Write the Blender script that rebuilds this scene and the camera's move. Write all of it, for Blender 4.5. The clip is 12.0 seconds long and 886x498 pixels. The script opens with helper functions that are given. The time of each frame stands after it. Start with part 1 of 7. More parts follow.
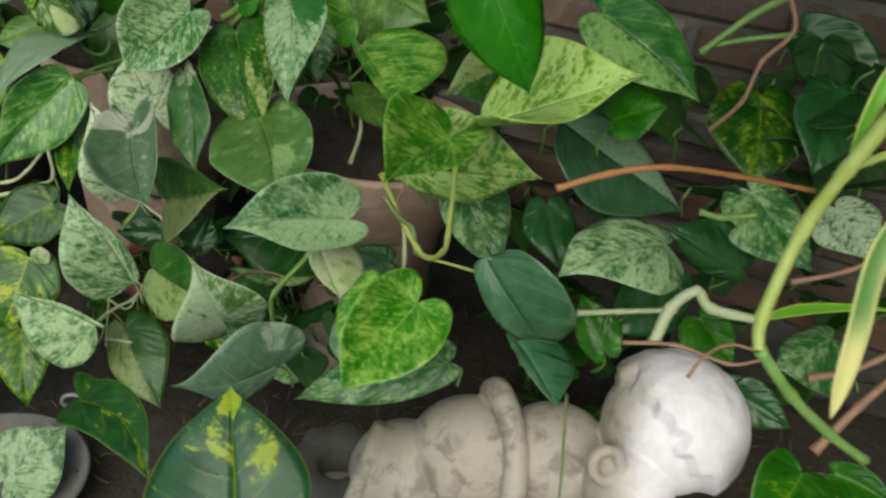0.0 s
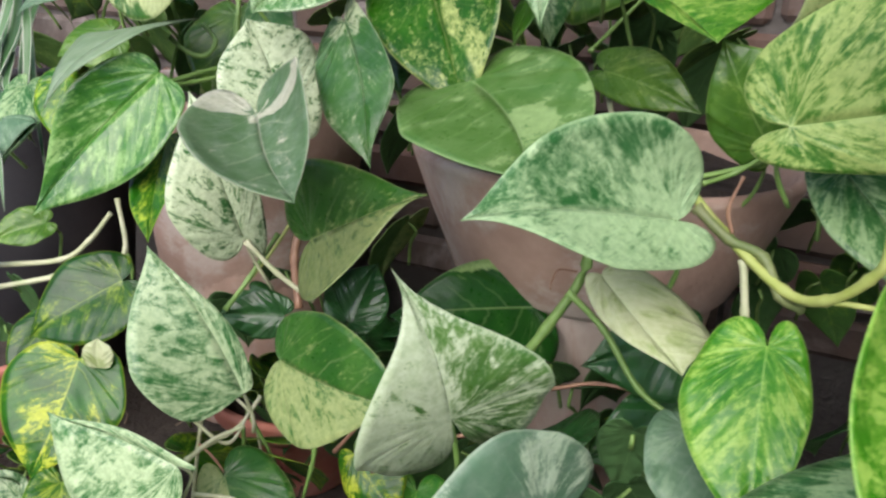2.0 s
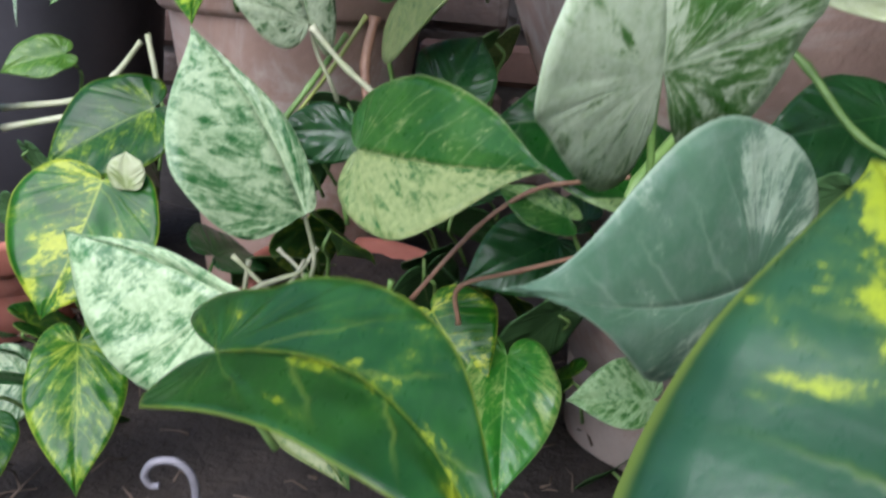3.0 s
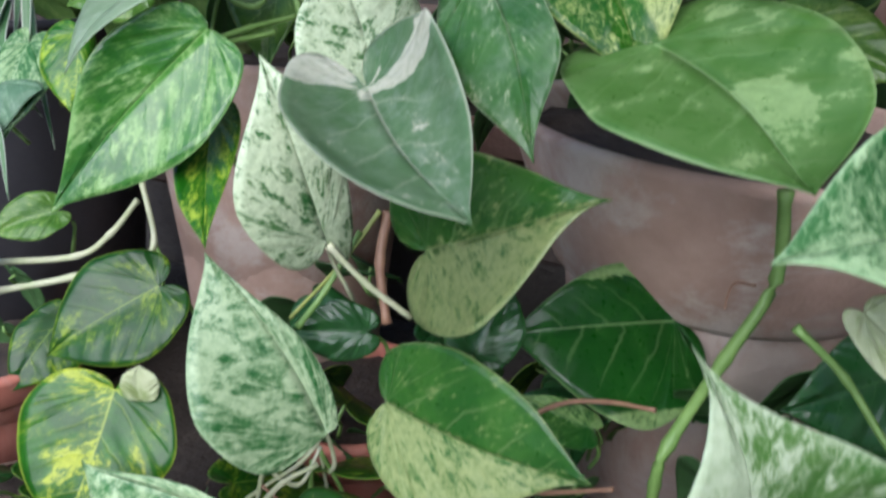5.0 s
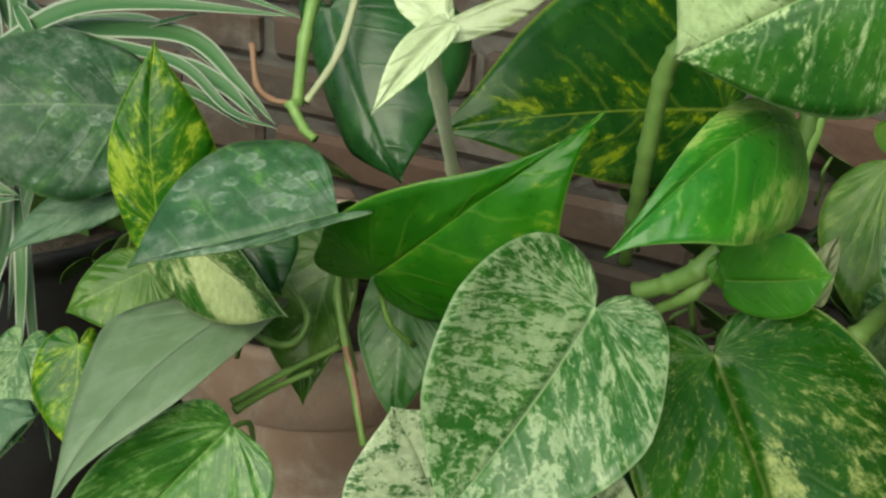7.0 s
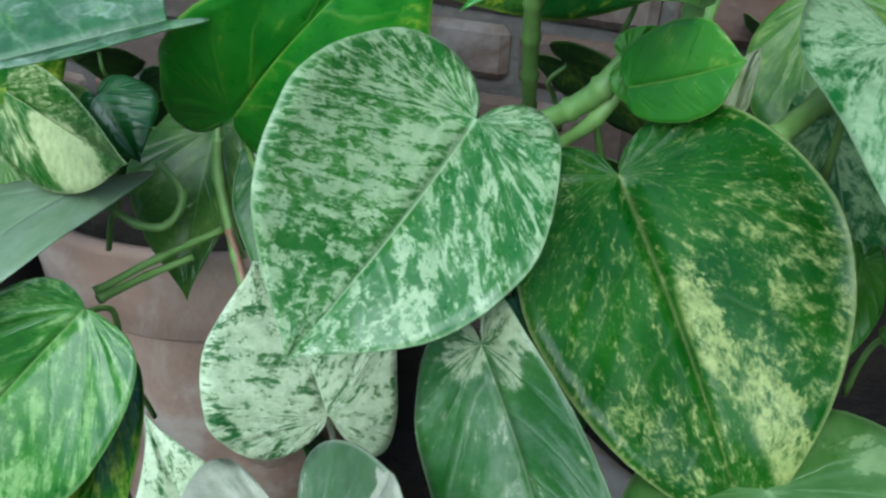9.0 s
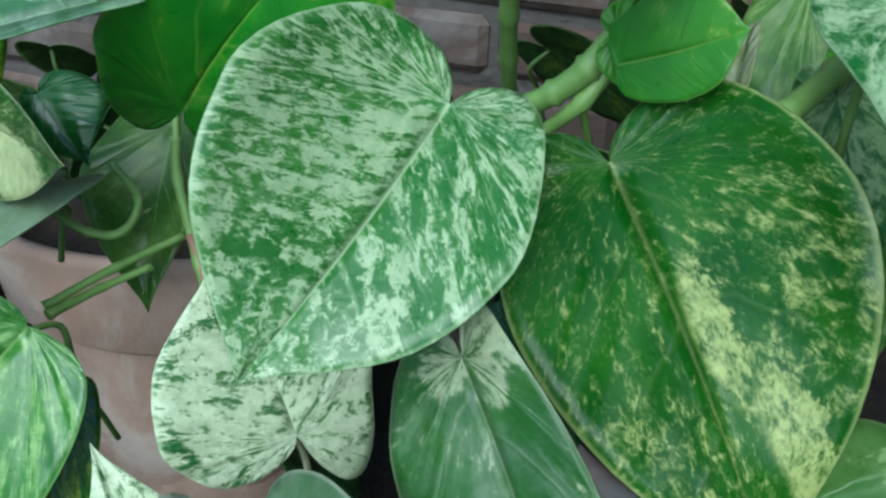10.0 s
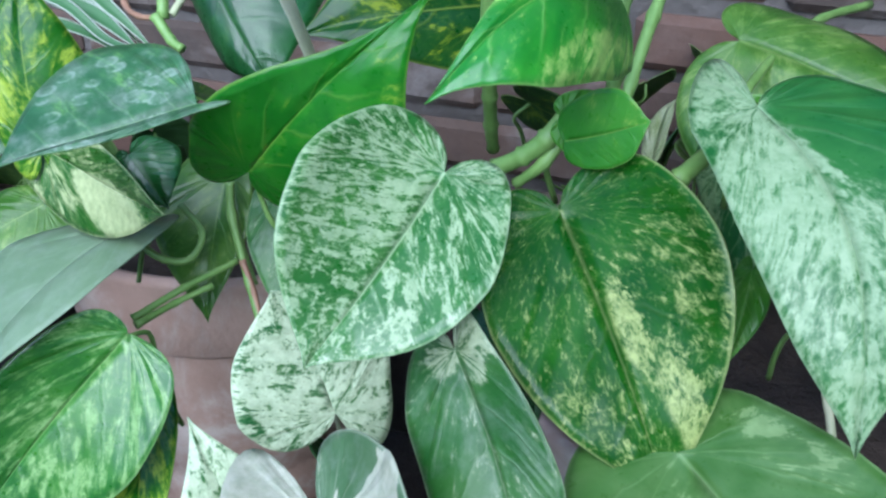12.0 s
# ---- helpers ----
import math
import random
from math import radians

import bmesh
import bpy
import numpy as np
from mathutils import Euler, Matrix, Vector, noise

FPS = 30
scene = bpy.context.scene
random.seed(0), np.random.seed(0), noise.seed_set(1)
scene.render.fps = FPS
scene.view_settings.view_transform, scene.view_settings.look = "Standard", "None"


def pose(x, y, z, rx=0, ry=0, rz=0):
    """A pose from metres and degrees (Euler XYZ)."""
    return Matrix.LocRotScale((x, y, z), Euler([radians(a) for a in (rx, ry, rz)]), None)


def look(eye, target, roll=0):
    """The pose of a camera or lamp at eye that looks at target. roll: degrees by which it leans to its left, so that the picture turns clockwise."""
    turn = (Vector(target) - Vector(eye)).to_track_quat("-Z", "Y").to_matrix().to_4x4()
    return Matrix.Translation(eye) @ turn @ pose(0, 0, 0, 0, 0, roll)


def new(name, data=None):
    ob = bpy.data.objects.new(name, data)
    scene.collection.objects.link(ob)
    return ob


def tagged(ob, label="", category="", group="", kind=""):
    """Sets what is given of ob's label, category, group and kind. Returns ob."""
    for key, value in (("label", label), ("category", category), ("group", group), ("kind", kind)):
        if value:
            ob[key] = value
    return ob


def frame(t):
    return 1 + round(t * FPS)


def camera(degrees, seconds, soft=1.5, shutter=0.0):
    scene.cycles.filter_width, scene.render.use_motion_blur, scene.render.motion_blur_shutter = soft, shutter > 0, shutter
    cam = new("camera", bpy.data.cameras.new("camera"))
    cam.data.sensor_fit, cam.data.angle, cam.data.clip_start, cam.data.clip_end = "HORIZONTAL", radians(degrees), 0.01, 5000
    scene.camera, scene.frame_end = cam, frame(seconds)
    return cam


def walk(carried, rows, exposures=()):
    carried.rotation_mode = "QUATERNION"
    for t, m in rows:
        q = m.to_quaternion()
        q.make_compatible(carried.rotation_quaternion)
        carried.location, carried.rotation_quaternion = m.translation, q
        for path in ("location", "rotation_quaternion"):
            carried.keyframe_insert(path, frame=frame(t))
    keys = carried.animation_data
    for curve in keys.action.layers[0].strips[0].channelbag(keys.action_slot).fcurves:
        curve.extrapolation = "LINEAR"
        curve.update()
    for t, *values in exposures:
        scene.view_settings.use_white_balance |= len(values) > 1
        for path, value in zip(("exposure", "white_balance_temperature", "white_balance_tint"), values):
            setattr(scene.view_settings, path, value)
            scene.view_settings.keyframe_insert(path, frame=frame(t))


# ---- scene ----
# seconds, stops, kelvin and tint of the clip's own exposure and white balance
EXPOSURES = (
    (0.0, 0.5, 7300, 1), (0.5, 0.7, 8000, -2), (1.0, 0.9, 7600, 6), (2.0, 1.33, 6800, 20), (2.5, 1.33, 6150, 22), (3.2, 1.3, 6050, 22), (5.0, 1.2, 6050, 19),
    (5.5, 0.97, 6350, 5), (6.0, 0.9, 6300, 1), (6.5, 0.83, 7600, 0), (7.0, 0.64, 7900, -3), (7.5, 0.7, 6600, -2), (9.3, 0.99, 5650, 1), (10.5, 1.02, 5600, 2), (11.5, 1.13, 5550, 9), (12.0, 1.31, 5300, 14),
)
SKY, SUN = 0.15, 2.3
cam = camera(57.40, 12.0, 2.5, 0.2)
# seconds, eye in metres, yaw, pitch and roll in degrees
ROWS = [
    (0, -0.00090, 0.08120, 1.04533, 0.366, -30.861, 8.325),
    (0.5, -0.06649, 0.14353, 0.99808, 3.291, -28.022, 5.564),
    (1, -0.09605, 0.20934, 0.92871, 6.031, -23.287, 3.936),
    (1.5, -0.11357, 0.27828, 0.86545, 6.203, -20.442, 3.438),
    (2, -0.14197, 0.31999, 0.81276, 6.735, -19.190, 3.521),
    (2.5, -0.18177, 0.35840, 0.76025, 6.202, -18.637, 3.525),
    (3, -0.18940, 0.36702, 0.67590, 7.475, -18.374, 4.132),
    (3.2, -0.19064, 0.36233, 0.65443, 8.798, -18.763, 4.815),
    (4.8, -0.23720, 0.38871, 0.76309, 5.102, -21.528, 5.425),
    (5, -0.23191, 0.41171, 0.79926, 4.453, -22.425, 4.107),
    (5.5, -0.25350, 0.46712, 0.85875, 4.781, -21.115, 3.935),
    (6, -0.27772, 0.51690, 0.91126, 6.168, -22.313, 4.029),
    (6.5, -0.28833, 0.54299, 0.93966, 6.985, -22.622, 5.166),
    (7, -0.28282, 0.56345, 0.94204, 6.446, -24.452, 5.403),
    (7.5, -0.28189, 0.56928, 0.92402, 4.905, -25.801, 5.327),
    (7.7, -0.28415, 0.56720, 0.91112, 4.014, -25.500, 5.515),
    (9.3, -0.25221, 0.59039, 0.88802, 2.291, -27.189, 3.913),
    (9.5, -0.25230, 0.59427, 0.88457, 1.852, -27.302, 3.507),
    (10, -0.25310, 0.60517, 0.88177, 1.890, -26.846, 3.381),
    (10.5, -0.25380, 0.60845, 0.89154, 2.046, -27.162, 2.973),
    (11, -0.25529, 0.60354, 0.88918, 2.382, -26.842, 2.554),
    (11.5, -0.25216, 0.58111, 0.90811, 2.236, -26.894, 2.683),
    (12, -0.24851, 0.53723, 0.92279, 2.414, -26.293, 2.463),
]


def aimed(x, y, z, yaw, pitch, roll):
    return pose(x, y, z, 90, 0, yaw) @ pose(0, 0, 0, pitch, 0, 0) @ pose(0, 0, 0, 0, 0, roll)


walk(cam, [(t, aimed(*row)) for t, *row in ROWS], EXPOSURES)

# ---- light ----
world = bpy.data.worlds.new("sky")
scene.world = world
world.use_nodes = True
sky = world.node_tree.nodes.new("ShaderNodeTexSky")
sky.sky_type, sky.sun_disc = "NISHITA", False
sky.sun_elevation, sky.sun_rotation = radians(38), radians(192)
back = world.node_tree.nodes["Background"]
world.node_tree.links.new(sky.outputs["Color"], back.inputs["Color"])
back.inputs["Strength"].default_value = SKY
sun = new("sun", bpy.data.lights.new("sun", "SUN"))
sun.data.energy, sun.data.angle, sun.data.color = SUN, radians(60), (1.0, 0.99, 0.96)
sun.matrix_world = look((-0.55, -1.45, 2.45), (-0.1, 0.75, 0.7))


# ---- materials ----
def shader(name, rough=0.6, metal=0.0):
    mat = bpy.data.materials.new(name)
    mat.use_nodes = True
    tree = mat.node_tree
    bsdf = tree.nodes["Principled BSDF"]
    bsdf.inputs["Roughness"].default_value, bsdf.inputs["Metallic"].default_value = rough, metal
    return mat, tree, bsdf


def node(tree, kind, **values):
    made = tree.nodes.new("ShaderNode" + kind)
    for key, value in values.items():
        made.inputs[key.replace("_", " ")].default_value = value
    return made


def maths(tree, how, a, b=None, clamp=False):
    made = tree.nodes.new("ShaderNodeMath")
    made.operation, made.use_clamp = how, clamp
    for slot, value in ((0, a), (1, b)):
        if value is None:
            continue
        if isinstance(value, (int, float)):
            made.inputs[slot].default_value = value
        else:
            tree.links.new(value, made.inputs[slot])
    return made.outputs[0]


def mixed(tree, factor, a, b, how="MIX"):
    made = tree.nodes.new("ShaderNodeMix")
    made.data_type, made.blend_type = "RGBA", how
    for slot, value in ((0, factor), (6, a), (7, b)):
        if isinstance(value, (int, float)):
            made.inputs[slot].default_value = value
        elif isinstance(value, tuple):
            made.inputs[slot].default_value = (*value, 1)
        else:
            tree.links.new(value, made.inputs[slot])
    return made.outputs[2]


def ramped(tree, value, low, high):
    made = tree.nodes.new("ShaderNodeMapRange")
    made.interpolation_type = "SMOOTHSTEP"
    made.inputs[1].default_value, made.inputs[2].default_value = low, high
    tree.links.new(value, made.inputs[0])
    return made.outputs[0]


def noise_at(tree, vector, scale, detail=3.0, rough=0.55, warp=0.0):
    made = node(tree, "TexNoise", Scale=scale, Detail=detail, Roughness=rough, Distortion=warp)
    tree.links.new(vector, made.inputs["Vector"])
    return made.outputs["Fac"]


def stretched(tree, vector, scale, shift):
    """vector times scale, moved by a number of its own for each object."""
    made = tree.nodes.new("ShaderNodeVectorMath")
    made.operation = "MULTIPLY_ADD"
    made.inputs[1].default_value = scale
    tree.links.new(vector, made.inputs[0])
    tree.links.new(shift, made.inputs[2])
    return made.outputs[0]


def leaf_material(name, deep, mid, pale, cover, patch, rough=0.3, dust=0.0, rings=0.0, under=False, fleck=(34, 2.6, 1), side=0.0, spots=(), blur=0.065, quilt=1.0, gloss=0.36, thin=0.28, rib_tone=0.6, vein_tone=0.22):
    """A pothos leaf: flecks and sectors of pale tissue that follow the side veins from the midrib to the margin.
    spots: patches of more (or less) pale colour, each across (-1 to 1), along (0 to 1), their half sizes and strength."""
    mat, tree, bsdf = shader(name, rough)
    maps = {}
    for layer in ("vein", "flat", "shape"):
        maps[layer] = tree.nodes.new("ShaderNodeUVMap")
        maps[layer].uv_map = layer
    info = tree.nodes.new("ShaderNodeObjectInfo")
    shift = tree.nodes.new("ShaderNodeCombineXYZ")
    for slot, factor in enumerate((71.0, 43.0, 29.0)):
        tree.links.new(maths(tree, "MULTIPLY", info.outputs["Random"], factor), shift.inputs[slot])
    v, f, s = maps["vein"].outputs["UV"], maps["flat"].outputs["UV"], shift.outputs[0]
    streaks = noise_at(tree, stretched(tree, v, fleck, s), 1.0, 5.0, 0.66, 0.7)
    specks = noise_at(tree, stretched(tree, v, (fleck[0] * 2.2, fleck[1] * 3.4, 1), s), 1.0, 5.0, 0.7, 0.5)
    crumbs = noise_at(tree, stretched(tree, f, (21, 21, 1), s), 1.0, 6.0, 0.72, 0.4)
    sectors = noise_at(tree, stretched(tree, v, (7.0, 1.1, 1), s), 1.0, 3.0, 0.55, 0.5)
    blotch = noise_at(tree, stretched(tree, f, (4.5, 4.5, 1), s), 1.0, 4.0, 0.6, 0.4)
    flecks = maths(tree, "ADD", maths(tree, "MULTIPLY", streaks, 0.46), maths(tree, "ADD", maths(tree, "MULTIPLY", specks, 0.30), maths(tree, "MULTIPLY", crumbs, 0.24)))
    broad = maths(tree, "ADD", maths(tree, "MULTIPLY", sectors, 0.55), maths(tree, "MULTIPLY", blotch, 0.45))
    value = maths(tree, "ADD", maths(tree, "MULTIPLY", flecks, 1 - patch), maths(tree, "MULTIPLY", broad, patch))
    value = maths(tree, "ADD", maths(tree, "MULTIPLY", value, 1.9), -0.45)
    place = tree.nodes.new("ShaderNodeSeparateXYZ")
    tree.links.new(maps["shape"].outputs["UV"], place.inputs[0])
    px = maths(tree, "ADD", place.outputs[0], maths(tree, "MULTIPLY", maths(tree, "SUBTRACT", flecks, 0.5), 0.25))
    py = maths(tree, "ADD", place.outputs[1], maths(tree, "MULTIPLY", maths(tree, "SUBTRACT", sectors, 0.5), 0.35))
    if side:
        value = maths(tree, "ADD", value, maths(tree, "MULTIPLY", maths(tree, "SUBTRACT", ramped(tree, px, -0.10, 0.10), 0.5), side))
    for x, y, rx, ry, strength in spots:
        dx = maths(tree, "DIVIDE", maths(tree, "SUBTRACT", px, x), rx)
        dy = maths(tree, "DIVIDE", maths(tree, "SUBTRACT", py, y), ry)
        away = maths(tree, "ADD", maths(tree, "MULTIPLY", dx, dx), maths(tree, "MULTIPLY", dy, dy))
        value = maths(tree, "ADD", value, maths(tree, "MULTIPLY", ramped(tree, away, 1.4, 0.45), strength))
    edge = 0.5 + (0.5 - cover) * 0.42
    mask = ramped(tree, value, edge - blur, edge + blur)
    halo = ramped(tree, value, edge - blur - 0.06, edge - blur * 0.5)
    fine = noise_at(tree, stretched(tree, f, (26, 26, 1), s), 1.0, 4.0, 0.65)
    green = mixed(tree, ramped(tree, blotch, 0.35, 0.66), deep, mid)
    middle = tuple(0.30 * p + 0.70 * m for p, m in zip(pale, mid))
    pales = mixed(tree, ramped(tree, fine, 0.3, 0.75), pale, tuple(0.6 * p + 0.4 * m for p, m in zip(pale, mid)))
    colour = mixed(tree, mask, mixed(tree, maths(tree, "MULTIPLY", halo, min(0.65, 0.15 + cover)), green, middle), pales)
    # midrib and thin margin
    parts = tree.nodes.new("ShaderNodeSeparateXYZ")
    tree.links.new(v, parts.inputs[0])
    rib = ramped(tree, parts.outputs[1], 0.030, 0.0)
    rim = ramped(tree, parts.outputs[1], 0.965, 0.995)
    lines = maths(tree, "MAXIMUM", maths(tree, "MULTIPLY", rib, rib_tone), maths(tree, "MULTIPLY", rim, 0.5))
    soft = tuple(min(1, 0.8 * p + 0.4 * m + 0.03) for p, m in zip(pale, mid))
    colour = mixed(tree, lines, colour, soft)
    # side veins, finely raised and paler than the blade
    comb = maths(tree, "PINGPONG", maths(tree, "ADD", maths(tree, "MULTIPLY", parts.outputs[0], 12.0), maths(tree, "MULTIPLY", blotch, 0.6)), 0.5)
    thread = maths(tree, "MULTIPLY", ramped(tree, comb, 0.07, 0.0), ramped(tree, parts.outputs[1], 0.95, 0.35))
    colour = mixed(tree, maths(tree, "MULTIPLY", thread, vein_tone), colour, soft)
    # each leaf a little lighter or darker than the next
    tone = maths(tree, "ADD", maths(tree, "MULTIPLY", info.outputs["Random"], 0.3), 0.85)
    shade = tree.nodes.new("ShaderNodeCombineXYZ")
    for slot in range(3):
        tree.links.new(tone, shade.inputs[slot])
    colour = mixed(tree, 1.0, colour, shade.outputs[0], "MULTIPLY")
    # dust and dried water marks
    dusty = maths(tree, "MULTIPLY", ramped(tree, noise_at(tree, stretched(tree, f, (9, 9, 1), s), 1.0, 5.0, 0.7), 0.42, 0.75), 0.004 + dust)
    colour = mixed(tree, dusty, colour, (0.40, 0.45, 0.40))
    if rings:
        cells = node(tree, "TexVoronoi", Scale=1.0)
        tree.links.new(stretched(tree, f, (13, 9, 1), s), cells.inputs["Vector"])
        ring = maths(tree, "SUBTRACT", ramped(tree, cells.outputs["Distance"], 0.46, 0.36), maths(tree, "MULTIPLY", ramped(tree, cells.outputs["Distance"], 0.36, 0.22), 0.6))
        ring = maths(tree, "MULTIPLY", ring, maths(tree, "MULTIPLY", ramped(tree, blotch, 0.40, 0.60), ramped(tree, fine, 0.35, 0.6)))
        colour = mixed(tree, maths(tree, "MULTIPLY", ring, rings), colour, (0.42, 0.52, 0.44))
    grain = maths(tree, "ADD", maths(tree, "MULTIPLY", fine, 0.2), maths(tree, "MULTIPLY", maths(tree, "ADD", dusty, mask), 0.10))
    tree.links.new(maths(tree, "ADD", grain, rough - 0.1 + 0.5 * dust), bsdf.inputs["Roughness"])
    tree.links.new(colour, bsdf.inputs["Base Color"])
    bsdf.inputs["Specular IOR Level"].default_value = 0.15 if under else gloss
    # the blade is quilted between its side veins
    swell = noise_at(tree, stretched(tree, v, (16, 0.7, 1), s), 1.0, 1.5, 0.4, 0.2)
    quilted = node(tree, "Bump", Strength=0.8 * quilt, Distance=0.0026)
    tree.links.new(maths(tree, "MULTIPLY", swell, ramped(tree, parts.outputs[1], 0.05, 0.55)), quilted.inputs["Height"])
    bump = node(tree, "Bump", Strength=0.3, Distance=0.0005)
    tree.links.new(maths(tree, "ADD", maths(tree, "ADD", fine, flecks), maths(tree, "MULTIPLY", thread, 0.8)), bump.inputs["Height"])
    tree.links.new(quilted.outputs[0], bump.inputs["Normal"])
    tree.links.new(bump.outputs[0], bsdf.inputs["Normal"])
    glow = tree.nodes.new("ShaderNodeBsdfTranslucent")
    tree.links.new(mixed(tree, 1.0, colour, (0.80, 1.0, 0.30), "MULTIPLY"), glow.inputs["Color"])
    blend = node(tree, "MixShader", Fac=thin)
    tree.links.new(bsdf.outputs[0], blend.inputs[1])
    tree.links.new(glow.outputs[0], blend.inputs[2])
    tree.links.new(blend.outputs[0], tree.nodes["Material Output"].inputs["Surface"])
    return mat


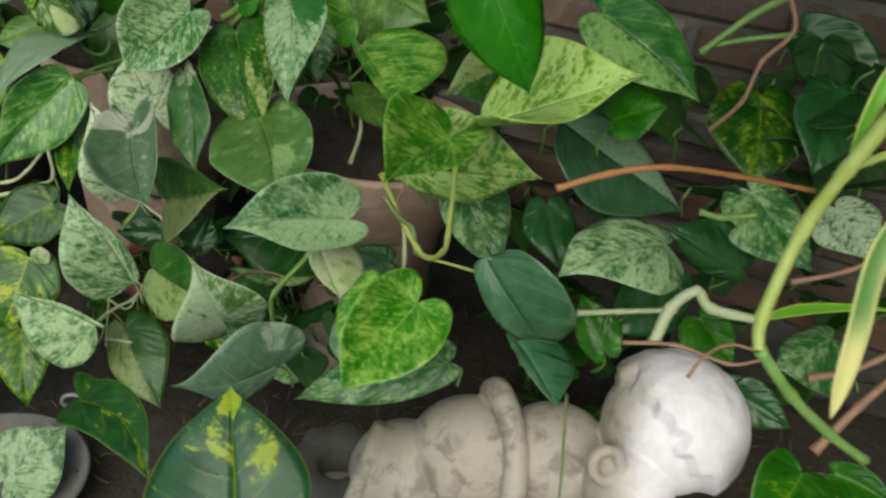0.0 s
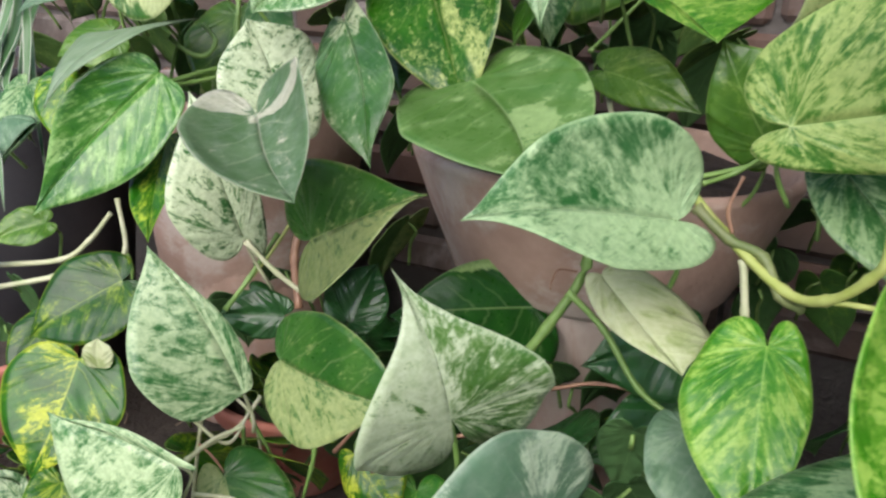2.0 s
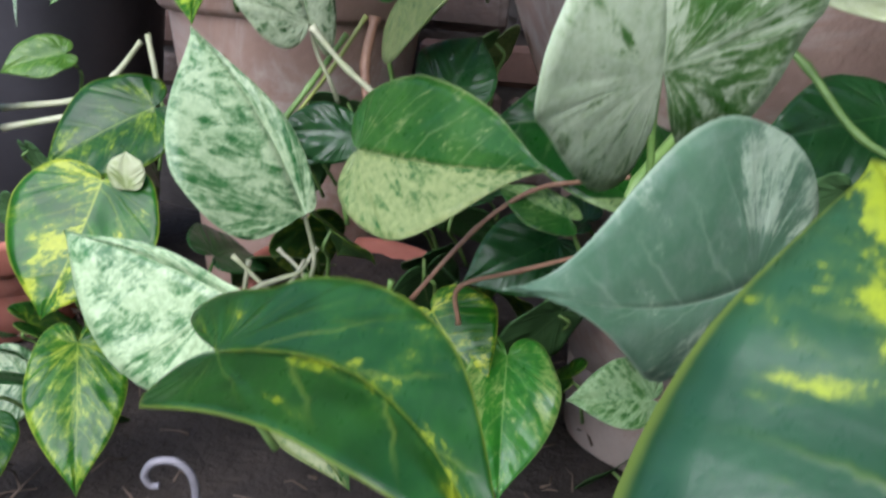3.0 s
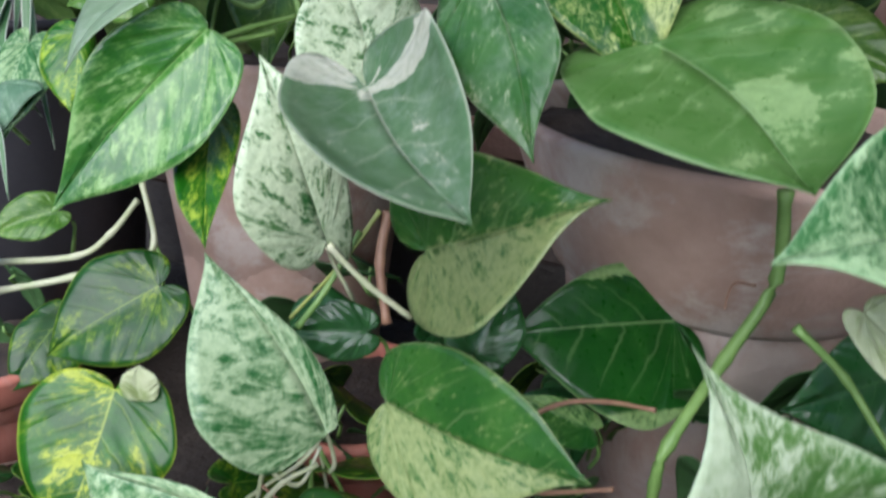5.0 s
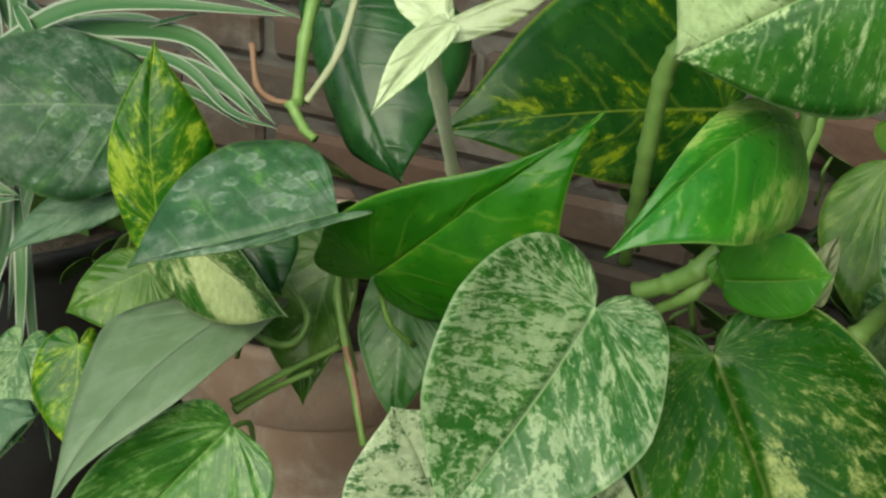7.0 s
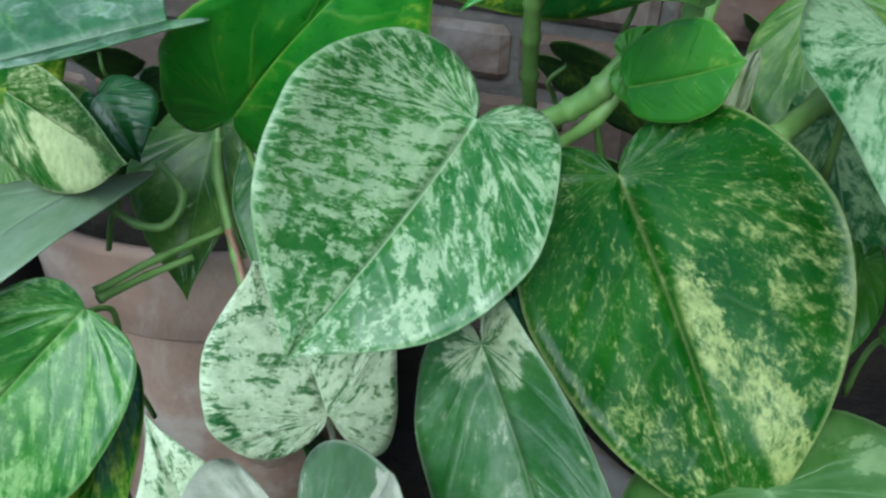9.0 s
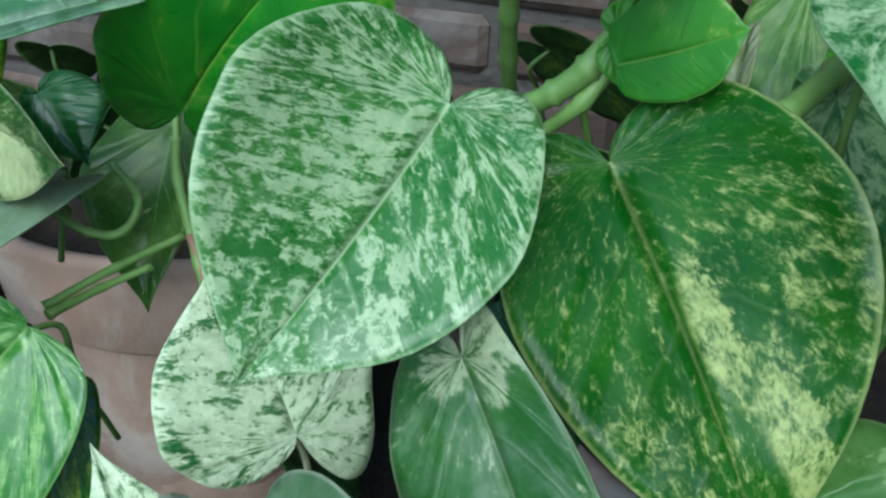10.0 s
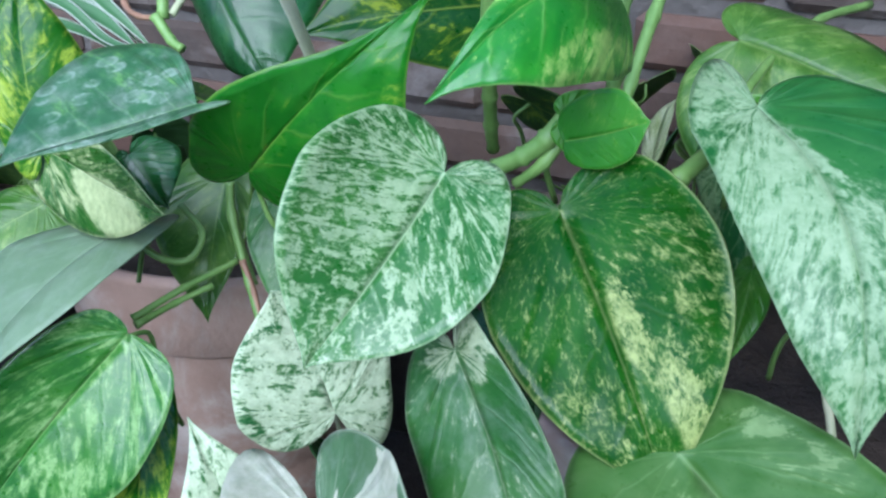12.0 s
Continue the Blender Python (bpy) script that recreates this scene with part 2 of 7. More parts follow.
LEAF_KINDS = {
    "marble": dict(deep=(0.016, 0.105, 0.022), mid=(0.035, 0.16, 0.036), pale=(0.46, 0.56, 0.32), cover=0.50, patch=0.34, fleck=(26, 2.0, 1)),
    # marble_fine: its first spot paints sky sheen as extra pale colour
    "marble_fine": dict(deep=(0.022, 0.115, 0.016), mid=(0.048, 0.165, 0.027), pale=(0.35, 0.44, 0.25), cover=0.43, patch=0.16, fleck=(52, 4.0, 1), rings=0.12, blur=0.04, gloss=0.6, rib_tone=1.0, vein_tone=0.2, spots=((0.6, 0.25, 0.5, 0.35, 0.025), (-0.2, 0.45, 0.2, 0.4, -0.02))),
    "marble_light": dict(deep=(0.03, 0.13, 0.02), mid=(0.07, 0.20, 0.035), pale=(0.34, 0.49, 0.23), cover=0.52, patch=0.3, blur=0.06),
    "marble_lobe": dict(deep=(0.012, 0.10, 0.016), mid=(0.035, 0.15, 0.026), pale=(0.33, 0.43, 0.24), cover=0.56, patch=0.25, spots=((-0.55, 0.10, 0.50, 0.32, -0.34),), vein_tone=0.1),
    "snow": dict(deep=(0.018, 0.11, 0.022), mid=(0.05, 0.15, 0.03), pale=(0.59, 0.65, 0.43), cover=0.60, patch=0.24, blur=0.03, fleck=(28, 2.6, 1)),
    "half_snow": dict(deep=(0.016, 0.085, 0.010), mid=(0.040, 0.125, 0.022), pale=(0.36, 0.40, 0.24), cover=0.16, patch=0.3, spots=((-0.3, 0.0, 0.9, 0.10, 0.20),), dust=0.13, gloss=0.36, vein_tone=0.08, rib_tone=0.3),
    "split_white": dict(deep=(0.014, 0.10, 0.010), mid=(0.04, 0.16, 0.016), pale=(0.55, 0.66, 0.35), cover=0.5, patch=0.2, side=0.26),
    "half_pale": dict(deep=(0.012, 0.10, 0.014), mid=(0.04, 0.16, 0.022), pale=(0.28, 0.46, 0.14), cover=0.36, patch=0.4, side=0.16),
    "golden": dict(deep=(0.008, 0.085, 0.003), mid=(0.024, 0.14, 0.005), pale=(0.36, 0.45, 0.04), cover=0.33, patch=0.45),
    "golden_bold": dict(deep=(0.008, 0.080, 0.003), mid=(0.022, 0.14, 0.005), pale=(0.48, 0.52, 0.04), cover=0.33, patch=0.55, blur=0.03),
    "golden_patch": dict(deep=(0.005, 0.058, 0.002), mid=(0.015, 0.090, 0.003), pale=(0.35, 0.39, 0.13), cover=0.14, patch=0.16, fleck=(60, 9, 1), blur=0.11, gloss=0.28, rib_tone=0.3, vein_tone=0.05, spots=((-0.12, 0.46, 0.10, 0.16, 0.18), (-0.29, 0.72, 0.13, 0.20, 0.16), (-0.5, 0.88, 0.3, 0.12, 0.07), (0.35, 0.75, 0.4, 0.2, 0.05), (-0.7, 0.5, 0.3, 0.4, 0.04))),
    "golden_pale": dict(deep=(0.016, 0.12, 0.010), mid=(0.045, 0.19, 0.014), pale=(0.28, 0.45, 0.15), cover=0.35, patch=0.3, blur=0.06, gloss=0.6, vein_tone=0.1),
    "golden_deep": dict(deep=(0.008, 0.060, 0.006), mid=(0.018, 0.095, 0.010), pale=(0.26, 0.33, 0.012), cover=0.24, patch=0.45, blur=0.04),
    "golden_spot": dict(deep=(0.008, 0.060, 0.006), mid=(0.018, 0.095, 0.010), pale=(0.30, 0.36, 0.012), cover=0.1, patch=0.6, blur=0.03, spots=((0.0, 0.5, 0.16, 0.5, 0.07),)),
    "golden_rib": dict(gloss=0.55, deep=(0.018, 0.082, 0.026), mid=(0.032, 0.118, 0.040), pale=(0.42, 0.50, 0.02), fleck=(18, 1.1, 1), cover=0.12, patch=0.4, blur=0.03, spots=((0.0, 0.93, 0.16, 0.13, 0.26), (0.0, 0.72, 0.26, 0.2, 0.10), (0.4, 0.5, 0.25, 0.25, 0.08))),
    "cream_green": dict(deep=(0.012, 0.085, 0.006), mid=(0.035, 0.14, 0.012), pale=(0.58, 0.62, 0.30), cover=0.34, patch=0.4, spots=((0.35, 0.45, 0.45, 0.30, 0.22),)),
    "sprout": dict(deep=(0.030, 0.17, 0.010), mid=(0.055, 0.23, 0.016), pale=(0.24, 0.38, 0.06), cover=0.14, patch=0.5, blur=0.08, vein_tone=0.04, quilt=0.3, rib_tone=0.9),
    "fresh": dict(deep=(0.016, 0.16, 0.006), mid=(0.034, 0.22, 0.010), pale=(0.24, 0.38, 0.03), cover=0.12, patch=0.4),
    # deep_sheen: bluish sheen put into lighter greens and the dust amount
    "deep_sheen": dict(deep=(0.030, 0.11, 0.042), mid=(0.055, 0.16, 0.07), pale=(0.10, 0.22, 0.09), cover=0.16, patch=0.5, gloss=0.5, quilt=1.6, dust=0.10),
    "green": dict(deep=(0.010, 0.095, 0.003), mid=(0.024, 0.145, 0.006), pale=(0.20, 0.32, 0.01), cover=0.12, patch=0.4),
    "bright": dict(deep=(0.022, 0.18, 0.016), mid=(0.045, 0.26, 0.018), pale=(0.34, 0.48, 0.12), cover=0.24, patch=0.3, gloss=0.6, spots=((0.8, 0.3, 0.35, 0.5, 0.12), (-0.8, 0.4, 0.3, 0.5, 0.12))),
    "deep": dict(deep=(0.012, 0.075, 0.014), mid=(0.024, 0.110, 0.025), pale=(0.05, 0.16, 0.02), cover=0.08, patch=0.5, gloss=0.55, quilt=1.6),
    "deep_gold": dict(deep=(0.006, 0.055, 0.004), mid=(0.014, 0.090, 0.007), pale=(0.26, 0.36, 0.02), cover=0.24, patch=0.5),
    "dusty": dict(deep=(0.05, 0.13, 0.055), mid=(0.085, 0.17, 0.085), pale=(0.18, 0.28, 0.16), cover=0.26, patch=0.5, rough=0.46, dust=0.16, gloss=0.55, blur=0.06),
    "dusty_edge": dict(deep=(0.07, 0.165, 0.085), mid=(0.105, 0.21, 0.118), pale=(0.42, 0.52, 0.36), cover=0.14, patch=0.4, rough=0.44, dust=0.14, gloss=0.55, spots=((0.75, -0.05, 0.5, 0.25, 0.2), (-0.7, 0.2, 0.5, 0.3, 0.12))),
    "dusty_cream": dict(deep=(0.07, 0.15, 0.055), mid=(0.115, 0.20, 0.09), pale=(0.56, 0.53, 0.40), cover=0.10, patch=0.4, rough=0.46, dust=0.18, spots=((0.6, -0.16, 0.62, 0.17, 0.5), (-0.6, 0.04, 0.72, 0.085, 0.5))),
    "olive": dict(deep=(0.04, 0.12, 0.012), mid=(0.075, 0.17, 0.02), pale=(0.20, 0.30, 0.07), cover=0.24, patch=0.4),
    "lime": dict(deep=(0.060, 0.155, 0.025), mid=(0.10, 0.205, 0.050), pale=(0.26, 0.38, 0.14), cover=0.18, patch=0.6, blur=0.02, spots=((-0.2, 0.62, 0.3, 0.16, 0.12),)),
    "lime_leaf": dict(deep=(0.045, 0.18, 0.012), mid=(0.08, 0.24, 0.02), pale=(0.22, 0.38, 0.09), cover=0.2, patch=0.5, blur=0.06),
    "lime_mottle": dict(deep=(0.018, 0.145, 0.004), mid=(0.055, 0.22, 0.008), pale=(0.28, 0.43, 0.08), cover=0.38, patch=0.35, blur=0.06),
    "lime_marble": dict(deep=(0.026, 0.135, 0.010), mid=(0.065, 0.20, 0.020), pale=(0.40, 0.49, 0.15), cover=0.50, patch=0.3, blur=0.05),
    "mottle": dict(deep=(0.016, 0.105, 0.02), mid=(0.04, 0.15, 0.035), pale=(0.31, 0.44, 0.20), cover=0.42, patch=0.35, blur=0.05),
    "mottle_side": dict(deep=(0.018, 0.105, 0.024), mid=(0.045, 0.15, 0.045), pale=(0.36, 0.49, 0.26), cover=0.52, patch=0.35, side=-0.12, spots=((0.3, 0.0, 0.7, 0.22, 0.12),), blur=0.08),
    "mottle_dark": dict(deep=(0.014, 0.080, 0.008), mid=(0.032, 0.115, 0.014), pale=(0.27, 0.31, 0.115), cover=0.38, patch=0.2, side=0.24, blur=0.08),
    "cream": dict(deep=(0.27, 0.33, 0.12), mid=(0.36, 0.42, 0.18), pale=(0.52, 0.54, 0.32), cover=0.58, patch=0.7, blur=0.06),
    "cream_lime": dict(deep=(0.07, 0.21, 0.004), mid=(0.15, 0.32, 0.01), pale=(0.50, 0.62, 0.18), cover=0.55, patch=0.2, fleck=(22, 1.4, 1), blur=0.035),
    "dark_rimmed": dict(deep=(0.006, 0.07, 0.006), mid=(0.014, 0.10, 0.010), pale=(0.30, 0.44, 0.16), cover=0.05, patch=0.4, spots=((0.95, 0.35, 0.22, 0.4, 0.3), (-0.95, 0.35, 0.16, 0.4, 0.26))),
    "vivid": dict(deep=(0.012, 0.17, 0.003), mid=(0.028, 0.22, 0.005), pale=(0.2, 0.34, 0.02), cover=0.02, patch=0.4),
    # sheen on one half of a dark leaf, painted as paler colour
    "deep_side_sheen": dict(deep=(0.035, 0.115, 0.05), mid=(0.06, 0.16, 0.08), pale=(0.26, 0.37, 0.22), cover=0.28, patch=0.3, side=-0.34, gloss=0.55, quilt=1.5),
    "marble_grey": dict(deep=(0.035, 0.13, 0.015), mid=(0.085, 0.20, 0.035), pale=(0.56, 0.63, 0.42), cover=0.54, patch=0.3, blur=0.05, side=-0.11),
    # lighter copy of dusty; missing light on a turned-away leaf put into colour
    "dusty_lightened": dict(deep=(0.17, 0.26, 0.13), mid=(0.22, 0.31, 0.17), pale=(0.24, 0.33, 0.2), cover=0.2, patch=0.5, rough=0.46, dust=0.2, gloss=0.55, blur=0.06),
    "white": dict(deep=(0.34, 0.44, 0.15), mid=(0.48, 0.57, 0.26), pale=(0.69, 0.74, 0.50), cover=0.80, patch=0.6),
    "spotted": dict(deep=(0.020, 0.090, 0.026), mid=(0.040, 0.135, 0.045), pale=(0.14, 0.30, 0.07), cover=0.16, patch=0.5, dust=0.30, rings=0.45, gloss=0.55),
}
LEAF_MATERIALS = {}
for kind, look_of in LEAF_KINDS.items():
    look_of.update({tone: (0.93 * look_of[tone][0], *look_of[tone][1:]) for tone in ("deep", "mid", "pale")})
    below = {**look_of, "rough": 0.58, "rings": 0.0}
    for tone in ("deep", "mid", "pale"):
        below[tone] = tuple(0.75 * c + 0.25 * g for c, g in zip(look_of[tone], (0.18, 0.27, 0.12)))
    LEAF_MATERIALS[kind] = (leaf_material("leaf_" + kind, **look_of), leaf_material("leaf_below_" + kind, under=True, **below))


def plain_material(name, tones, scale, rough, bump=0.3, bump_scale=60.0, distance=0.001, metal=0.0, stain=None, stain_scale=3.0, stain_amount=0.5, vary=None, lit_zone=None):
    """tones: two colours mixed by noise; stain: a third in larger patches; vary: a fourth on some objects; zone: light
    put into the colour past a place along x.
    """
    mat, tree, bsdf = shader(name, rough, metal)
    where = tree.nodes.new("ShaderNodeTexCoord").outputs["Object"]
    info = tree.nodes.new("ShaderNodeObjectInfo")
    shift = tree.nodes.new("ShaderNodeCombineXYZ")
    for slot in range(3):
        tree.links.new(maths(tree, "MULTIPLY", info.outputs["Random"], 13.0 + 7 * slot), shift.inputs[slot])
    at = stretched(tree, where, (1, 1, 1), shift.outputs[0])
    large, small = noise_at(tree, at, scale, 5.0, 0.62), noise_at(tree, at, bump_scale, 4.0, 0.6)
    colour = mixed(tree, ramped(tree, large, 0.32, 0.68), tones[0], tones[1])
    if stain:
        patch = ramped(tree, noise_at(tree, at, stain_scale, 6.0, 0.68, 0.6), 0.48, 0.64)
        colour = mixed(tree, maths(tree, "MULTIPLY", patch, stain_amount), colour, stain)
    if lit_zone:
        split = tree.nodes.new("ShaderNodeSeparateXYZ")
        tree.links.new(where, split.inputs[0])
        along = maths(tree, "ADD", split.outputs[0], maths(tree, "MULTIPLY", maths(tree, "SUBTRACT", large, 0.5), 0.06))
        colour = mixed(tree, maths(tree, "MULTIPLY", ramped(tree, along, lit_zone[0], lit_zone[1]), 0.85), colour, lit_zone[2])
    if vary:
        colour = mixed(tree, maths(tree, "MULTIPLY", ramped(tree, info.outputs["Random"], 0.35, 1.0), 0.8), colour, vary)
    colour = mixed(tree, maths(tree, "MULTIPLY", small, 0.35), colour, tuple(0.55 * c for c in tones[0]))
    tree.links.new(colour, bsdf.inputs["Base Color"])
    tree.links.new(maths(tree, "ADD", maths(tree, "MULTIPLY", small, 0.22), rough - 0.1), bsdf.inputs["Roughness"])
    relief = node(tree, "Bump", Strength=bump, Distance=distance)
    tree.links.new(maths(tree, "ADD", small, large), relief.inputs["Height"])
    tree.links.new(relief.outputs[0], bsdf.inputs["Normal"])
    return mat


CLAY = plain_material("weathered_clay", ((0.49, 0.348, 0.265), (0.37, 0.247, 0.184)), 13, 0.85, 0.7, 120, 0.0016, stain=(0.58, 0.53, 0.45), stain_scale=9, stain_amount=0.85)
CLAY_RED = plain_material("red_clay", ((0.46, 0.17, 0.11), (0.36, 0.12, 0.08)), 9, 0.75, 0.4, 140, 0.001, stain=(0.45, 0.30, 0.25), stain_scale=8, stain_amount=0.4)
SOIL = plain_material("soil", ((0.030, 0.022, 0.016), (0.055, 0.040, 0.028)), 40, 0.95, 1.0, 130, 0.004)
# pale floor material, made to throw light up at the leaves
BOUNCE_FLOOR = plain_material("pale_bounce_floor", ((0.52, 0.51, 0.48), (0.42, 0.41, 0.39)), 4, 0.9, 0.4, 60, 0.002)
EARTH = plain_material("earth", ((0.022, 0.018, 0.013), (0.045, 0.036, 0.027)), 7, 0.95, 1.0, 70, 0.006, stain=(0.07, 0.06, 0.045), stain_scale=4)
BRICK = plain_material("old_brick", ((0.082, 0.054, 0.038), (0.043, 0.035, 0.028)), 9, 0.9, 0.7, 120, 0.0022, stain=(0.19, 0.178, 0.160), stain_scale=6, stain_amount=0.6, vary=(0.120, 0.062, 0.040))
MORTAR = plain_material("mortar", ((0.17, 0.158, 0.142), (0.10, 0.092, 0.082)), 12, 0.95, 0.8, 90, 0.003)
BLACK = plain_material("black_plastic", ((0.012, 0.012, 0.014), (0.02, 0.02, 0.022)), 20, 0.5, 0.2, 200, 0.0005)
WOOD = plain_material("weathered_wood", ((0.085, 0.062, 0.048), (0.15, 0.115, 0.09)), 12, 0.85, 0.7, 90, 0.002, stain=(0.22, 0.20, 0.18), stain_scale=6)
STONE = plain_material("grey_stone", ((0.10, 0.095, 0.085), (0.16, 0.15, 0.135)), 14, 0.85, 0.6, 110, 0.002)
DARK_STONE = plain_material("dark_stone", ((0.045, 0.042, 0.036), (0.075, 0.07, 0.06)), 14, 0.9, 0.6, 110, 0.002)
# the strong light on the head is put into its colour as white
STATUE = plain_material("plaster_lit_head", ((0.44, 0.40, 0.34), (0.32, 0.28, 0.22)), 9, 0.6, 0.35, 160, 0.0012, stain=(0.13, 0.11, 0.09), stain_scale=38, stain_amount=0.7, lit_zone=(0.15, 0.19, (0.93, 0.88, 0.95)))
DRY = plain_material("dry_litter", ((0.07, 0.05, 0.033), (0.12, 0.09, 0.06)), 30, 0.9, 0.5, 150, 0.001)
STEMS = {
    "stem_green": ((0.12, 0.24, 0.05), (0.18, 0.32, 0.08)),
    "stem_yellow": ((0.30, 0.38, 0.08), (0.38, 0.44, 0.14)),
    "stem_pale": ((0.36, 0.42, 0.22), (0.46, 0.48, 0.32)),
    "stem_olive": ((0.10, 0.15, 0.04), (0.17, 0.20, 0.08)),
    "stem_white": ((0.60, 0.66, 0.42), (0.70, 0.74, 0.54)),
    "stem_orange": ((0.34, 0.15, 0.05), (0.26, 0.11, 0.04)),
    "root_brown": ((0.22, 0.12, 0.07), (0.32, 0.19, 0.11)),
}
STEM_MATERIALS = {name: plain_material(name, tones, 60, 0.5, 0.3, 300, 0.0004) for name, tones in STEMS.items()}


def strap_material(name, green, pale, inner, outer, tip=None):
    """A strap leaf with pale bands along its margins (inner < outer) or its middle, and maybe a withered tip."""
    mat, tree, bsdf = shader(name, 0.42)
    uv = tree.nodes.new("ShaderNodeUVMap")
    uv.uv_map = "flat"
    parts = tree.nodes.new("ShaderNodeSeparateXYZ")
    tree.links.new(uv.outputs["UV"], parts.inputs[0])
    across = maths(tree, "ABSOLUTE", maths(tree, "SUBTRACT", parts.outputs[0], 0.5))
    info = tree.nodes.new("ShaderNodeObjectInfo")
    shift = tree.nodes.new("ShaderNodeCombineXYZ")
    tree.links.new(maths(tree, "MULTIPLY", info.outputs["Random"], 31.0), shift.inputs[0])
    thread = noise_at(tree, stretched(tree, uv.outputs["UV"], (22, 1.5, 1), shift.outputs[0]), 1.0, 4.0)
    band = ramped(tree, maths(tree, "ADD", across, maths(tree, "MULTIPLY", maths(tree, "SUBTRACT", thread, 0.5), 0.25)), inner, outer)
    colour = mixed(tree, band, mixed(tree, thread, green, tuple(1.6 * g for g in green)), pale)
    if tip:
        far = maths(tree, "ADD", parts.outputs[1], maths(tree, "MULTIPLY", maths(tree, "SUBTRACT", thread, 0.5), 0.5))
        colour = mixed(tree, ramped(tree, far, 0.55, 0.72), colour, tip)
    tree.links.new(colour, bsdf.inputs["Base Color"])
    glow = tree.nodes.new("ShaderNodeBsdfTranslucent")
    tree.links.new(colour, glow.inputs["Color"])
    blend = node(tree, "MixShader", Fac=0.25)
    tree.links.new(bsdf.outputs[0], blend.inputs[1])
    tree.links.new(glow.outputs[0], blend.inputs[2])
    tree.links.new(blend.outputs[0], tree.nodes["Material Output"].inputs["Surface"])
    return mat


STRAP = strap_material("strap_white_edged", (0.04, 0.12, 0.035), (0.36, 0.42, 0.32), 0.35, 0.44)
STRAP_YELLOW = strap_material("strap_yellow", (0.10, 0.30, 0.02), (0.50, 0.56, 0.10), 0.34, 0.5)
STRAP_CREAM = strap_material("strap_cream", (0.09, 0.20, 0.04), (0.50, 0.56, 0.20), 0.2, 0.5, (0.66, 0.64, 0.26))


# ---- builders ----
def part(name, bm, material, parent=None, label="", smooth=True):
    """Links a bmesh as one mesh object, under a thing or a part where one is given."""
    mesh = bpy.data.meshes.new(name)
    bm.to_mesh(mesh)
    bm.free()
    for some in material if isinstance(material, tuple) else (material,):
        mesh.materials.append(some)
    for face in mesh.polygons:
        face.use_smooth = smooth
    ob = new(name, mesh)
    ob.parent = parent
    if label:
        tagged(ob, label)
    return ob


def thing(name, label, category, group=""):
    return tagged(new(name), label, category, group)


def spline(points, steps):
    """Points along a smooth curve through the given ones."""
    pts = [Vector(p) for p in points]
    pts = [2 * pts[0] - pts[1], *pts, 2 * pts[-1] - pts[-2]]
    out = []
    for a, b, c, d in zip(pts, pts[1:], pts[2:], pts[3:]):
        for k in range(steps):
            t = k / steps
            out.append(0.5 * (2 * b + (c - a) * t + (2 * a - 5 * b + 4 * c - d) * t * t + (3 * b - a - 3 * c + d) * t**3))
    return [*out, pts[-2]]


def tube(bm, points, radius, taper=0.75, sides=8, knots=0.0):
    """A round stem along points, thinner towards its end, with swollen joints."""
    rings, n = [], len(points)
    up = Vector((0.3, 0.2, 1)).normalized()
    for i, p in enumerate(points):
        way = (points[min(i + 1, n - 1)] - points[max(i - 1, 0)]).normalized()
        side = way.cross(up).normalized()
        top = side.cross(way)
        r = radius * (1 - (1 - taper) * i / (n - 1)) * (1 + 0.12 * noise.noise(p * 90) + knots * max(0.0, math.cos(i * 0.9)) ** 8)
        rings.append([bm.verts.new(p + r * (math.cos(a) * side + math.sin(a) * top)) for a in (2 * math.pi * k / sides for k in range(sides))])
    for a, b in zip(rings, rings[1:]):
        for k in range(sides):
            bm.faces.new((a[k], a[(k + 1) % sides], b[(k + 1) % sides], b[k]))
    bm.faces.new(rings[0][::-1])
    bm.faces.new(rings[-1])


OUTLINE = ((0.0, 0.0, 0.0), (0.07, 0.0, -0.55), (0.24, 0.0, -0.97), (0.46, 0.0, -0.95), (0.70, 0.12, -0.60), (0.90, 0.48, -0.14), (1.0, 1.0, 0.0))


def half_outline(peak, lobe, full):
    """Across and along, from the notch round the lobe to the tip; across is 1 at the widest place, along is 1 at the tip."""
    pts = [(a, peak * b + lobe * c, 0) for a, b, c in OUTLINE]
    for k, round_, lean in ((0.2, 0.97, 0.92), (0.4, 0.90, 0.70), (0.6, 0.74, 0.42), (0.79, 0.40, 0.17), (0.92, 0.12, 0.045)):
        pts.append((lean + (round_ - lean) * full, peak + k * (1 - peak), 0))
    pts.append((0.0, 1.0, 0))
    return spline(pts, 3)


leaf_count = 0


